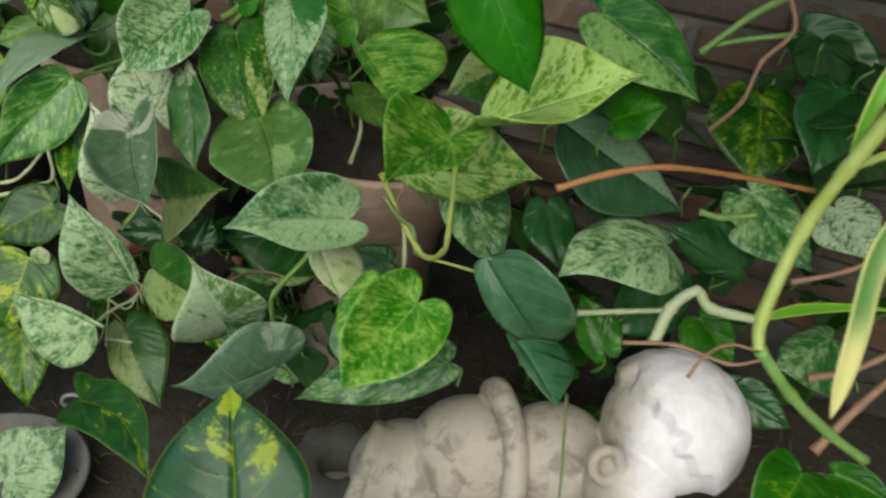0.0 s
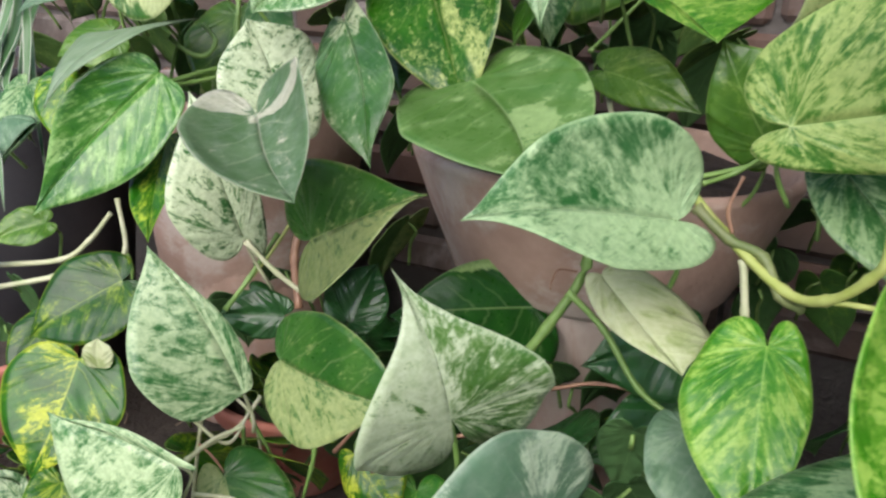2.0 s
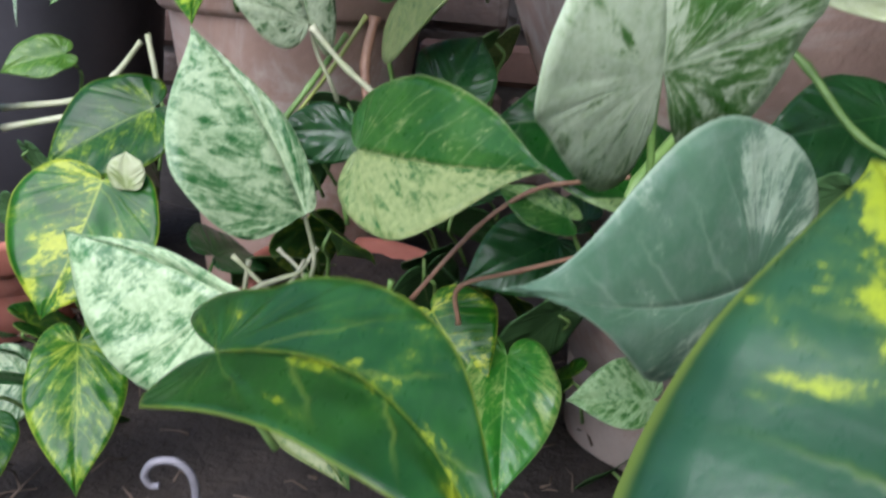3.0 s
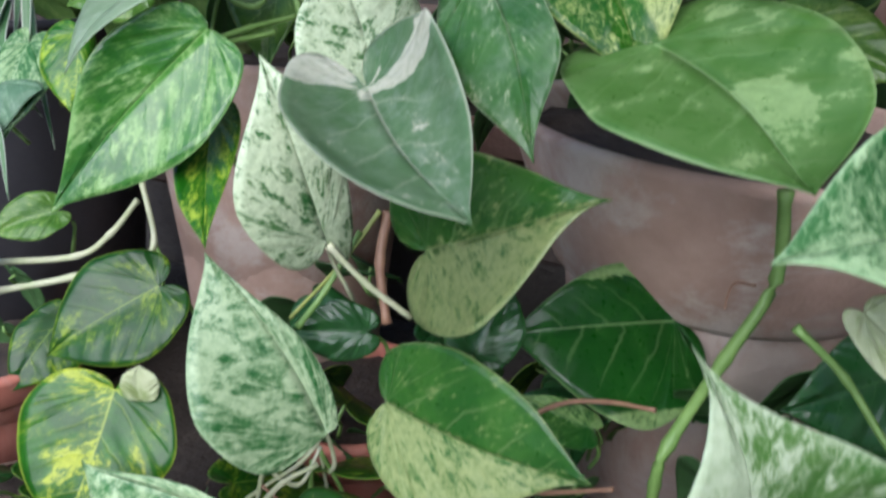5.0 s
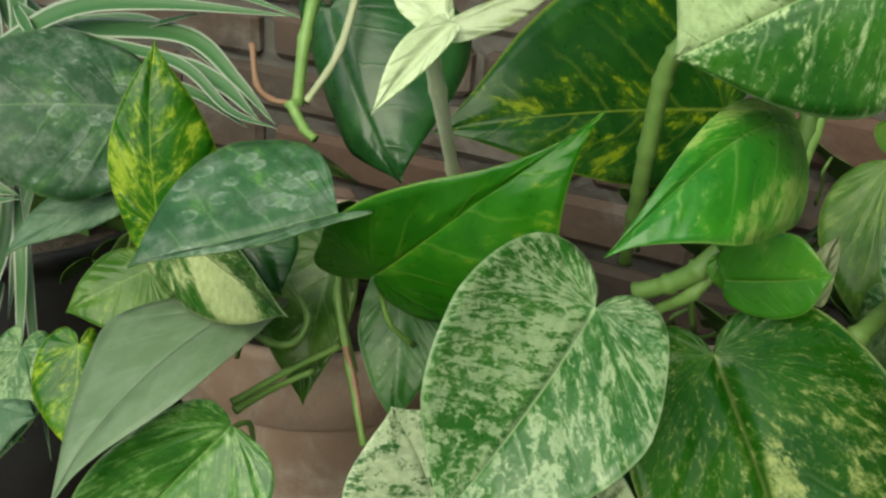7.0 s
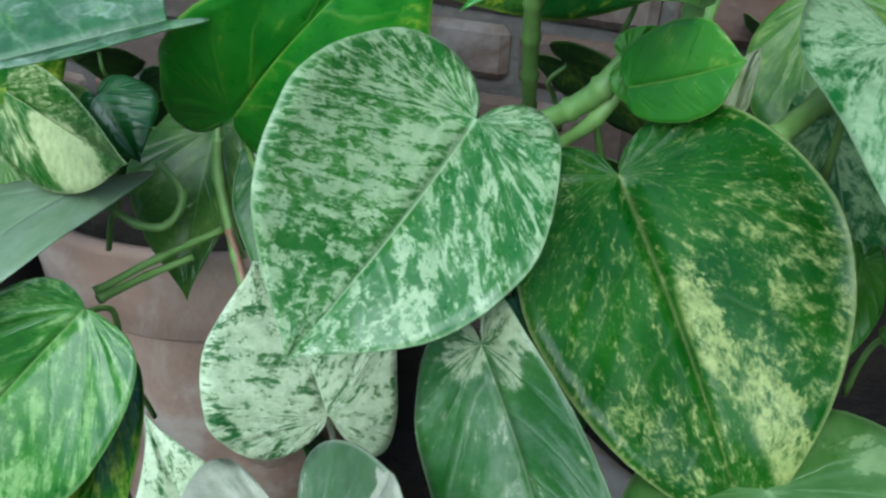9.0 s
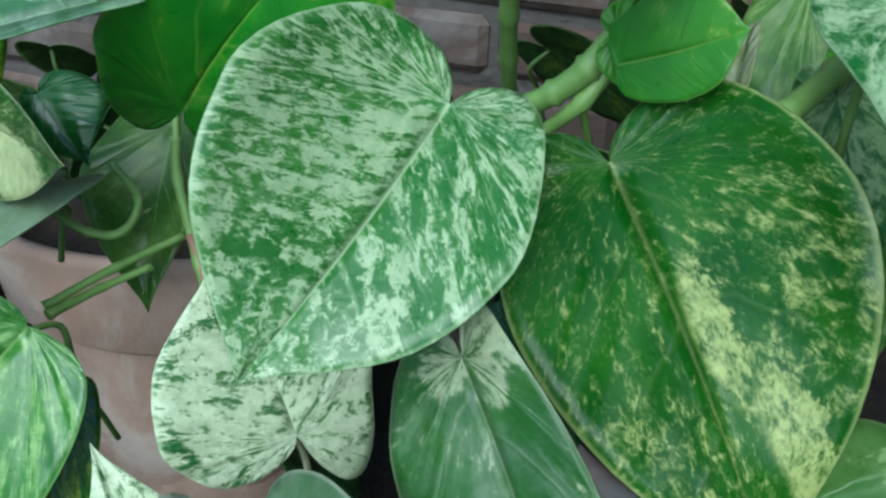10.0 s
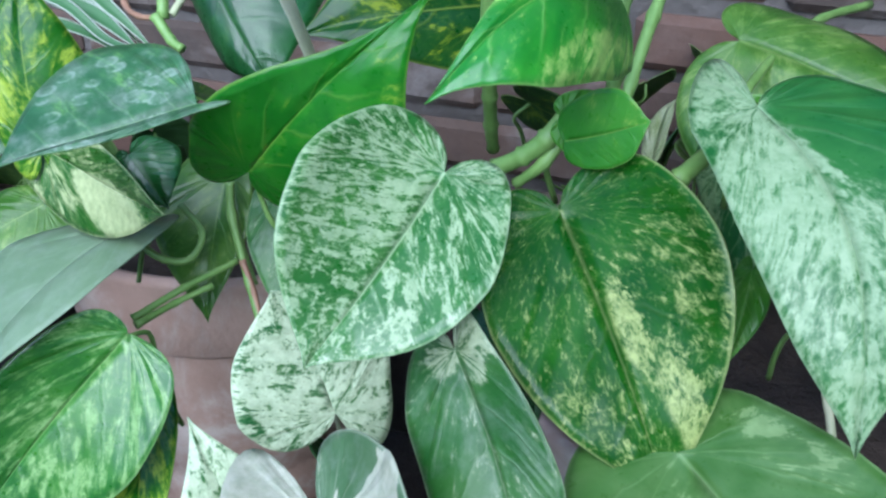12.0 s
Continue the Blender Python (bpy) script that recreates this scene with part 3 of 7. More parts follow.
def leaf(plant, kind, base, turn, size, fold, peak, arch, lobe, full=0.6, curl=0.10, petiole=0.05, label="", droop=0.05, bend=None, twist=0.0):
    """One heart-shaped leaf. base: where the stalk meets it; turn: degrees, y towards the tip and z out of the upper side;
    size: length and the widths of both halves; fold: degrees by which the halves rise from the midrib; arch: the midrib's rise; full: how round it is;
    droop: how far the tip hangs; bend: the midrib's sideways bow; twist: degrees by which the blade turns about its midrib. peak, lobe and full may differ for both halves."""
    global leaf_count
    leaf_count += 1
    seed = Vector((leaf_count * 3.7, leaf_count * 1.3, 0))
    length, steps = size[0], 8
    bm = bmesh.new()
    vein, flat, shape = (bm.loops.layers.uv.new(layer) for layer in ("vein", "flat", "shape"))
    rnd = random.Random(leaf_count)
    own, sway = rnd.uniform(-0.05, 0.05), rnd.uniform(0.6, 1.4)
    if bend is None:
        bend = own
    else:
        sway *= 0.3
    halves = [(v, v) if isinstance(v, (int, float)) else v for v in (peak, lobe, full)]
    coords = {}

    def place(across, along, side, width, angle):
        a = abs(across)
        x = side * a * width * math.cos(angle * (0.2 + 0.8 * a))
        rise = a * width * math.sin(angle * (0.2 + 0.8 * a)) - curl * width * a * a
        wave = noise.noise(Vector((side * a * 1.6, along * 3.2, 0)) + seed) * 0.17 * width * a * a * sway
        turned = radians(twist) * (along - 0.3)
        x, rise = x * math.cos(turned) - rise * math.sin(turned), x * math.sin(turned) + rise * math.cos(turned)
        mid = arch * length * 4 * along * (1 - along) - droop * length * max(0.0, along - 0.7) ** 2 * 11
        groove = -0.007 * width * math.exp(-((a / 0.10) ** 2))
        return Vector((x + bend * length * math.sin(math.pi * max(0.0, along)) * 0.6, along * length, rise + wave + mid + groove))

    for side, width, angle in ((-1, size[1], radians(fold[0])), (1, size[2], radians(fold[1]))):
        edge = half_outline(*(pair[side > 0] for pair in halves))
        n = len(edge)
        rows = []
        for i, e in enumerate(edge):
            start = max(0.0, (e.y - 0.44) / 0.56)
            if i == n - 1:
                start = 1.0
            u, row = i / (n - 1), []
            for k in range(steps + 1):
                v = k / steps
                across, along = e.x * v, start + (e.y - start) * v**1.15
                vert = bm.verts.new(place(across, along, side, width, angle))
                coords[vert] = (side * u + 0.5, v, side * across * width / 0.09, along * length / 0.09, side * across, along)
                row.append(vert)
            rows.append(row)
        for a, b in zip(rows, rows[1:]):
            for k in range(steps):
                loop = (a[k], a[k + 1], b[k + 1], b[k])
                bm.faces.new(loop if side > 0 else loop[::-1])
    bm.normal_update()
    for face in bm.faces:
        for lp in face.loops:
            c = coords[lp.vert]
            lp[vein].uv, lp[flat].uv, lp[shape].uv = c[:2], c[2:4], c[4:]
    bmesh.ops.remove_doubles(bm, verts=bm.verts, dist=length * 0.002)
    bmesh.ops.dissolve_degenerate(bm, edges=bm.edges, dist=1e-6)
    ob = part("leaf", bm, LEAF_MATERIALS[kind], plant, label or LEAF_LABELS.get(kind, ""))
    m = pose(*base, *turn)
    ob.matrix_basis = m
    thick = ob.modifiers.new("thickness", "SOLIDIFY")
    thick.thickness, thick.offset, thick.material_offset, thick.material_offset_rim = 0.0005, -1, 1, 0
    if petiole:
        stalk = bmesh.new()
        back = m.to_3x3().inverted() @ Vector((rnd.uniform(-0.3, 0.3), 0.5, -0.85)).normalized()
        far = back * petiole
        tube(stalk, spline([(0, 0.002, -0.0008), Vector((0, -0.12 * petiole, -0.12 * petiole)) + far * 0.25, far * 0.6 + Vector((0, -0.1 * petiole, 0)), far], 4), 0.0011, 1.2, 6)
        bmesh.ops.recalc_face_normals(stalk, faces=stalk.faces)
        part("petiole", stalk, STEM_MATERIALS["stem_pale" if kind in PALE_STALKS else "stem_green"], ob)
    return ob


LEAF_LABELS = {
    "white": "cream-white young leaf",
    "dusty": "dusty grey-green leaf",
    "dusty_lightened": "dull grey-olive dusty leaf, lightened in colour as if lit",
    "dusty_edge": "dusty blue-green leaf with a marbled white margin",
    "dusty_cream": "dusty grey leaf with a cream band at its base",
    "cream_green": "green leaf with a cream-yellow blotch",
    "cream": "pale cream curled leaf",
    "cream_lime": "cream-yellow leaf streaked with lime green",
    "snow": "white leaf flecked with dark green",
    "spotted": "dark green leaf with dried water spots",
    "split_white": "leaf half white and half green",
    "golden_patch": "green leaf with a pale yellow streak beside its midrib",
    "golden_bold": "dark green leaf blotched with bright yellow",
    "marble_fine": "finely marbled white and green leaf",
    "bright": "glossy bright green leaf",
    "green": "plain glossy green leaf",
    "lime_marble": "lime-green leaf marbled with cream yellow",
    "lime": "olive-lime leaf with a paler patch",
}
PALE_STALKS = ("marble", "marble_fine", "snow", "cream", "cream_lime", "white")


def stem(plant, kind, radius, points):
    bm = bmesh.new()
    tube(bm, spline(points, 7), radius, 0.8, 10, 0.25)
    bmesh.ops.recalc_face_normals(bm, faces=bm.faces)
    return part("aerial_root" if kind == "root_brown" else "stem", bm, STEM_MATERIALS[kind], plant)


def strap(plant, kind, width, points):
    """A long narrow leaf, channelled along its middle and drawn out to a point."""
    bm = bmesh.new()
    flat = bm.loops.layers.uv.new("flat")
    path = spline(points, 8)
    n, rows, coords = len(path), [], {}
    for i, p in enumerate(path):
        way = (path[min(i + 1, n - 1)] - path[max(i - 1, 0)]).normalized()
        side = way.cross(Vector((0.1, -0.75, 0.65))).normalized()
        top = side.cross(way)
        s = i / (n - 1)
        w = width * min(1.0, 0.55 + 1.6 * s) * max(0.03, (1 - s**(9 if kind == "strap_cream" else 2.5))) * 0.5
        row = []
        for k in range(5):
            a = k / 2 - 1
            vert = bm.verts.new(p + side * a * w + top * (0.32 * w * a * a))
            coords[vert] = ((a + 1) / 2, s)
            row.append(vert)
        rows.append(row)
    for a, b in zip(rows, rows[1:]):
        for k in range(4):
            bm.faces.new((a[k], a[k + 1], b[k + 1], b[k]))
    for face in bm.faces:
        for lp in face.loops:
            lp[flat].uv = coords[lp.vert]
    ob = part("strap_leaf", bm, {"strap": STRAP, "strap_cream": STRAP_CREAM}.get(kind, STRAP_YELLOW), plant)
    thick = ob.modifiers.new("thickness", "SOLIDIFY")
    thick.thickness = 0.0004
    return ob


def lathe(profile, sides=56, wobble=0.0):
    """A turned body from (radius, height) pairs; a radius of 0 closes it."""
    bm = bmesh.new()
    rings = []
    for r, z in profile:
        if r == 0:
            rings.append([bm.verts.new((0, 0, z))])
        else:
            rings.append([bm.verts.new(((r + wobble * noise.noise(Vector((math.cos(t) * 2, math.sin(t) * 2, z * 20)))) * math.cos(t), (r + wobble * noise.noise(Vector((math.cos(t) * 2, math.sin(t) * 2, z * 20)))) * math.sin(t), z)) for t in (2 * math.pi * k / sides for k in range(sides))])
    for a, b in zip(rings, rings[1:]):
        for k in range(sides):
            j = (k + 1) % sides
            if len(a) == 1:
                bm.faces.new((a[0], b[j], b[k]))
            elif len(b) == 1:
                bm.faces.new((a[k], a[j], b[0]))
            else:
                bm.faces.new((a[k], a[j], b[j], b[k]))
    bmesh.ops.recalc_face_normals(bm, faces=bm.faces)
    return bm


def pot(label, x, y, base, height, lip, neck, foot, collar, material, soil=0.86, step=0.014):
    """A turned pot standing at base, with a collar of that height round its mouth, a step narrower below, and the soil in it."""
    whole = tagged(new("plant_pot"), label, "plant pot", "plant pots")
    whole.location = (x, y, base)
    wall, h = 0.007, height
    low = h - collar
    shoulder = neck - step
    outer = [(0, 0), (foot * 0.6, 0), (foot * 0.95, 0.001), (foot, 0.004), (foot + (shoulder - foot) * 0.5, low * 0.5), (shoulder, low - 0.002), (neck - 0.004, low + 0.001), (neck, low + 0.005), (neck + (lip - neck) * 0.6, low + collar * 0.55), (lip, h - 0.006), (lip + 0.0005, h - 0.003), (lip - 0.002, h)]
    inner = [(lip - wall + 0.001, h), (lip - wall - 0.001, h - 0.004), (neck - wall - 0.002, low), (foot - wall * 0.5, 0.02), (0, 0.018)]
    part("body", lathe(outer + inner, 72, 0.0016), material, whole)
    level = h * soil
    top_r = neck + (lip - neck) * max(0.0, (level - low) / collar) - wall
    bm = lathe([(top_r, level), (top_r * 0.8, level + 0.004), (top_r * 0.5, level + 0.006), (top_r * 0.2, level + 0.003), (0, level + 0.005)], 40)
    for vert in bm.verts:
        vert.co.z += 0.006 * noise.noise(vert.co * 60)
    part("soil", bm, SOIL, whole)
    return whole


def box(bm, lo, hi, bevel=0.0):
    made = bmesh.ops.create_cube(bm, size=1)
    mid, size = (Vector(lo) + Vector(hi)) / 2, Vector(hi) - Vector(lo)
    for vert in made["verts"]:
        vert.co = Vector((vert.co.x * size.x, vert.co.y * size.y, vert.co.z * size.z)) + mid
    if bevel:
        edges = list({e for v in made["verts"] for e in v.link_edges})
        bmesh.ops.bevel(bm, geom=edges, offset=bevel, segments=1, affect="EDGES")

# ---- setting ----
GROUND = 0.38
bm = bmesh.new()
bmesh.ops.create_grid(bm, x_segments=90, y_segments=60, size=1)
for vert in bm.verts:
    vert.co.x, vert.co.y = vert.co.x * 2.2, vert.co.y * 0.62
    vert.co.z = 0.012 * noise.noise(vert.co * 5) + 0.006 * noise.noise(vert.co * 21)
ground = tagged(part("ground", bm, EARTH), "dark earth strewn with dry plant litter", "ground", kind="structure")
ground.location = (0, 1.02, GROUND)
# floor added out of view, pale so that it reflects light from the front
bm = bmesh.new()
box(bm, (-400, -400, -0.5), (400, 400, -0.03))
tagged(part("pavement", bm, BOUNCE_FLOOR), "plain pale floor, unseen, added to bounce light upwards", "pavement", kind="structure").location = (0, 0, GROUND)

WALL_AT = pose(-0.05, 1.12, 0, 0, 0, -17)
# plain unseen walls added round the camera to shape its light and reflections
PLASTER = plain_material("plain_plaster", ((0.66, 0.64, 0.60), (0.56, 0.54, 0.50)), 3, 0.9, 0.4, 60, 0.002)
for name, lo, hi in (("wall_south", (-2.4, -1.5, 0.3), (2.1, -1.38, 1.3)), ("wall_west", (-2.4, -1.38, 0.3), (-2.28, 2.2, 1.3)), ("wall_east", (1.98, -1.38, 0.3), (2.1, 0.62, 2.4))):
    bm = bmesh.new()
    box(bm, lo, hi)
    tagged(part(name, bm, PLASTER), "plain grey plastered wall, unseen, added to shape the light", "wall", kind="structure")

bm = bmesh.new()
box(bm, (-2.2, 0.006, GROUND - 0.1), (2.0, 0.12, 2.3))
wall = tagged(part("wall_back", bm, MORTAR), "old brick wall with worn pale mortar joints", "wall", kind="structure")
wall.matrix_basis = WALL_AT

# unseen slab added above the far corner of the yard to shade it
bm = bmesh.new()
box(bm, (0.22, -0.85, 1.27), (2.0, 0.0, 1.35))
eave = tagged(part("eave", bm, WOOD), "plain unseen wooden slab added to shade the yard corner", "eave", kind="structure")
eave.matrix_basis = WALL_AT

# ---- pots ----
pot("weathered clay pot of the trailing pothos, with a tall flared collar", -0.100, 0.892, GROUND, 0.320, 0.135, 0.101, 0.062, 0.093, CLAY, 0.95, 0.028)
pot("grey-stained clay pot standing behind the pothos leaves", -0.415, 1.045, GROUND, 0.320, 0.120, 0.112, 0.075, 0.060, CLAY, 0.95)
pot("orange-red clay pot half hidden by blotched leaves", -0.635, 0.935, GROUND, 0.092, 0.085, 0.080, 0.06, 0.03, CLAY_RED)
pot("brown clay pot low among the stems", -0.335, 0.93, GROUND, 0.085, 0.078, 0.073, 0.055, 0.025, CLAY_RED)
pot("black plastic pot of the spider plant", -0.66, 1.06, GROUND, 0.33, 0.12, 0.115, 0.09, 0.02, BLACK, 0.95, 0.004)


# ---- statue ----
def blob(bm, centre, radii, turn=(0, 0, 0), shape=None):
    made = bmesh.ops.create_icosphere(bm, subdivisions=4, radius=1)
    m = pose(*centre, *turn)
    for vert in made["verts"]:
        n = vert.co.copy()
        r = shape(n) if shape else 1.0
        vert.co = m @ Vector((n.x * radii[0] * r, n.y * radii[1] * r, n.z * radii[2] * r))


def haired(n):
    """The cap of hair stands a little proud, with an uneven hairline of locks."""
    along = n.dot(Vector((0.70, -0.37, -0.60)))
    over = n.dot(Vector((0.70, 0.37, 0.60))) + 0.02 + 0.05 * noise.noise(n * 5) + 0.15 * abs(math.sin(along * 11 + 0.6))
    return 0.96 + 0.17 * min(1.0, max(0.0, over * 30)) + 0.035 * noise.noise(n * 9) * (over > 0)


bm = bmesh.new()
blob(bm, (0.218, 0.580, 0.612), (0.062, 0.060, 0.064), (0, 0, 0), haired)
blob(bm, (0.186, 0.536, 0.578), (0.040, 0.036, 0.040))
blob(bm, (0.126, 0.582, 0.556), (0.056, 0.050, 0.050))
blob(bm, (0.060, 0.592, 0.528), (0.072, 0.058, 0.060), (0, 18, 0))
blob(bm, (-0.010, 0.585, 0.500), (0.055, 0.054, 0.052))
blob(bm, (0.10, 0.570, 0.44), (0.10, 0.065, 0.075))
blob(bm, (-0.06, 0.560, 0.43), (0.09, 0.06, 0.06))
blob(bm, (0.20, 0.555, 0.46), (0.06, 0.055, 0.09))
tube(bm, spline([(0.062, 0.625, 0.585), (0.066, 0.603, 0.604), (0.078, 0.575, 0.598), (0.087, 0.548, 0.578), (0.088, 0.525, 0.545), (0.08, 0.51, 0.50)], 6), 0.0125, 0.95, 14)
tube(bm, spline([(-0.045, 0.63, 0.50), (-0.040, 0.600, 0.538), (-0.046, 0.560, 0.532), (-0.055, 0.535, 0.50), (-0.06, 0.52, 0.46)], 6), 0.0085, 0.95, 12)
tube(bm, spline([(0.158 + 0.0120 * math.cos(a), 0.522 + 0.005 * math.sin(a), 0.611 + 0.0130 * math.sin(a)) for a in (0.9 * k for k in range(8))], 5), 0.0056, 0.95, 10)
blob(bm, (0.160, 0.528, 0.608), (0.007, 0.006, 0.009))
for vert in bm.verts:
    vert.co = Vector((0.065, 0.619, 0.585)) + 0.93 * (vert.co - Vector((0.07, 0.60, 0.60)))
statue = tagged(part("statue", bm, STATUE), "reclining plaster statue, head whitened as if lit, with grey weather stains", "statue")
melt = statue.modifiers.new("skin", "REMESH")
melt.mode, melt.voxel_size, melt.use_smooth_shade = "VOXEL", 0.0018, True

# ---- litter ----
rnd = random.Random(5)
bm = bmesh.new()
for k in range(700):
    x, y = rnd.uniform(-0.75, 0.45), rnd.uniform(0.5, 1.02)
    z = GROUND + 0.008 + rnd.uniform(0, 0.012)
    a, length = rnd.uniform(0, math.pi), rnd.uniform(0.008, 0.034)
    way = Vector((math.cos(a) * length, math.sin(a) * length, rnd.uniform(-0.004, 0.006)))
    start = Vector((x, y, z))
    bow = Vector((rnd.uniform(-0.004, 0.004), rnd.uniform(-0.004, 0.004), rnd.uniform(0, 0.004)))
    tube(bm, [start, start + way * 0.5 + bow, start + way], rnd.uniform(0.0006, 0.0013), 0.6, 4)
tagged(part("dry_litter", bm, DRY), "dry brown twigs and straw strewn over dark earth", "litter", kind="stuff")

# ---- small things on the ground ----
bm = lathe([(0, 0), (0.028, 0), (0.030, 0.004), (0.026, 0.03), (0.030, 0.08), (0.041, 0.108), (0.043, 0.115), (0.040, 0.120), (0.020, 0.118), (0.015, 0.112), (0.013, 0.05), (0, 0.048)], 72)
for vert in bm.verts:
    if vert.co.z > 0.07:
        turn = math.atan2(vert.co.y, vert.co.x)
        grow = 1 + 0.07 * math.cos(8 * turn) * min(1.0, (vert.co.z - 0.07) * 40) * min(1.0, max(0.0, (math.hypot(vert.co.x, vert.co.y) - 0.02) * 60))
        vert.co.x, vert.co.y = vert.co.x * grow, vert.co.y * grow
holder = tagged(part("stone_vase", bm, DARK_STONE), "small dark grey stone vase with a scalloped rim", "vase")
holder.location, holder.rotation_euler = (-0.071, 0.615, GROUND), (radians(6), 0, 0)

bm = lathe([(0, 0), (0.055, 0), (0.075, 0.012), (0.086, 0.028), (0.088, 0.031), (0.084, 0.032), (0.073, 0.017), (0.053, 0.006), (0, 0.006)], 64)
saucer = tagged(part("saucer", bm, STONE), "pale grey stone saucer lying on the earth", "saucer")
saucer.location = (-0.40, 0.60, GROUND)


def iron_scroll(x, y, z, size, turn):
    """A curl of painted iron that stands in the earth."""
    pts = [(size * (1 - 0.16 * k) * math.cos(0.9 * k), 0, size * (1 - 0.16 * k) * math.sin(0.9 * k)) for k in range(6)]
    bm = bmesh.new()
    tube(bm, spline([(size * 1.05, 0, GROUND - z), (size * 1.05, 0, (GROUND - z) * 0.4), *pts], 6), 0.0024, 0.8, 8)
    ob = tagged(part("iron_scroll", bm, IRON), "curled grey-white painted iron rod of a plant stand", "iron scroll", "iron scrolls")
    ob.matrix_basis = pose(x, y, z, 0, 0, turn)


IRON = plain_material("painted_iron", ((0.24, 0.24, 0.25), (0.15, 0.15, 0.16)), 40, 0.5, 0.3, 200, 0.0005)
iron_scroll(-0.365, 0.690, 0.430, 0.016, 15)
iron_scroll(-0.375, 0.665, 0.412, 0.013, -25)
iron_scroll(-0.155, 0.680, 0.420, 0.018, 20)

# ---- pothos main ----
pothos_main = thing("pothos_plant", "marbled and golden pothos trailing from a weathered clay pot", "pothos")
leaf(pothos_main, "marble_fine", (-0.2596, 0.7873, 0.8273), (-36.3, -26.7, 165.6), (0.0791, 0.0323, 0.0419), (16, 30), (0.35, 0.39), 0.03, (0.15, 0.15), (0.79, 0.85), curl=-0.05, droop=-0.00, bend=-0.03, twist=14)
leaf(pothos_main, "golden_patch", (-0.2198, 0.7950, 0.8131), (-43.6, 21.5, -172.1), (0.1029, 0.0507, 0.0393), (41, 22), (0.30, 0.31), 0.02, (0.11, 0.12), (0.36, 0.55), curl=0.15, droop=0.18, bend=-0.02, twist=2)
leaf(pothos_main, "snow", (-0.2978, 0.7858, 0.7266), (78.4, -20.9, 25.3), (0.0560, 0.0351, 0.0297), (14, -1), (0.29, 0.37), -0.01, (0.10, 0.38), (0.86, 1.15), curl=0.05, droop=0.02, bend=0.07, twist=5)
leaf(pothos_main, "dusty_cream", (-0.2897, 0.7196, 0.7359), (-9.2, 19.1, -155.2), (0.1044, 0.0368, 0.0381), (38, 30), (0.08, 0.32), -0.02, (0.23, 0.33), (0.66, 1.01), curl=-0.07, droop=0.02, bend=0.06, twist=5)
leaf(pothos_main, "snow", (-0.3151, 0.7623, 0.6525), (80.2, -16.9, 32.5), (0.0906, 0.0355, 0.0192), (11, -2), (0.31, 0.39), 0.10, (0.11, 0.20), (0.06, 0.67), curl=0.04, droop=0.04, bend=-0.02, twist=12)
leaf(pothos_main, "golden_pale", (-0.3883, 0.8120, 0.7390), (-68.8, -37.0, 178.9), (0.1204, 0.0409, 0.0291), (18, 20), (0.34, 0.30), 0.03, (0.02, 0.03), (0.33, -0.01), curl=-0.04, droop=-0.01, bend=0.04, twist=14)
leaf(pothos_main, "golden", (-0.3991, 0.8418, 0.6910), (-24.8, 14.6, -169.3), (0.1060, 0.0188, 0.0175), (15, 17), (0.27, 0.33), 0.03, (0.04, 0.04), (0.25, 0.93), curl=0.08, droop=0.01, bend=0.00, twist=-4)
leaf(pothos_main, "dusty_lightened", (-0.4017, 0.8550, 0.7673), (-26.0, 11.2, 147.3), (0.1043, 0.0271, 0.0482), (-1, 7), (0.32, 0.24), 0.10, (0.16, 0.15), (0.21, 0.02), curl=0.08, droop=0.04, bend=-0.05, twist=4)
leaf(pothos_main, "cream_green", (-0.4424, 0.8697, 0.7959), (7.7, 77.9, -123.4), (0.1052, 0.0171, 0.0264), (8, 8), (0.29, 0.24), -0.06, (0.23, 0.12), (0.51, 0.30), curl=0.09, droop=0.01, bend=0.07, twist=-18)
leaf(pothos_main, "spotted", (-0.3433, 0.7940, 0.8438), (-16.0, -26.2, 117.3), (0.0669, 0.0043, 0.0425), (2, 5), (0.31, 0.40), 0.03, (0.16, 0.01), (0.41, 0.79), curl=0.11, droop=0.04, bend=-0.07, twist=-3, petiole=0)
leaf(pothos_main, "fresh", (-0.3357, 0.8216, 0.8096), (99.2, 43.7, -1.3), (0.1044, 0.0291, 0.0409), (25, -6), (0.12, 0.41), 0.14, (0.32, 0.10), (-0.50, -0.15), curl=0.07, droop=0.03, bend=-0.05, twist=16)
leaf(pothos_main, "bright", (-0.2056, 0.8178, 0.8817), (-14.7, -44.1, 152.6), (0.0933, 0.0297, 0.0092), (-17, 14), (0.22, 0.38), 0.14, (0.30, 0.20), (0.92, 0.39), curl=0.16, droop=0.05, bend=0.14, twist=-30)
leaf(pothos_main, "sprout", (-0.2196, 0.8045, 0.8347), (62.2, 61.6, -68.5), (0.0332, 0.0150, 0.0114), (9, 2), (0.48, 0.47), 0.02, (0.06, 0.03), (1.06, 1.15), curl=0.09, droop=0.01, bend=0.04, twist=3, petiole=0)
leaf(pothos_main, "marble_lobe", (-0.1680, 0.7742, 0.8587), (-45.7, 23.4, 170.4), (0.1014, 0.0347, 0.0250), (4, 8), (0.30, 0.36), 0.12, (0.08, 0.30), (0.49, 0.64), curl=0.05, droop=0.06, bend=-0.20, twist=-8)
leaf(pothos_main, "lime", (-0.1815, 0.7371, 0.7589), (-17.6, 21.5, -165.8), (0.1086, 0.0415, 0.0515), (20, 14), (0.38, 0.44), 0.02, (0.14, 0.17), (1.09, 0.19), curl=0.06, droop=-0.06, bend=-0.10, twist=12)
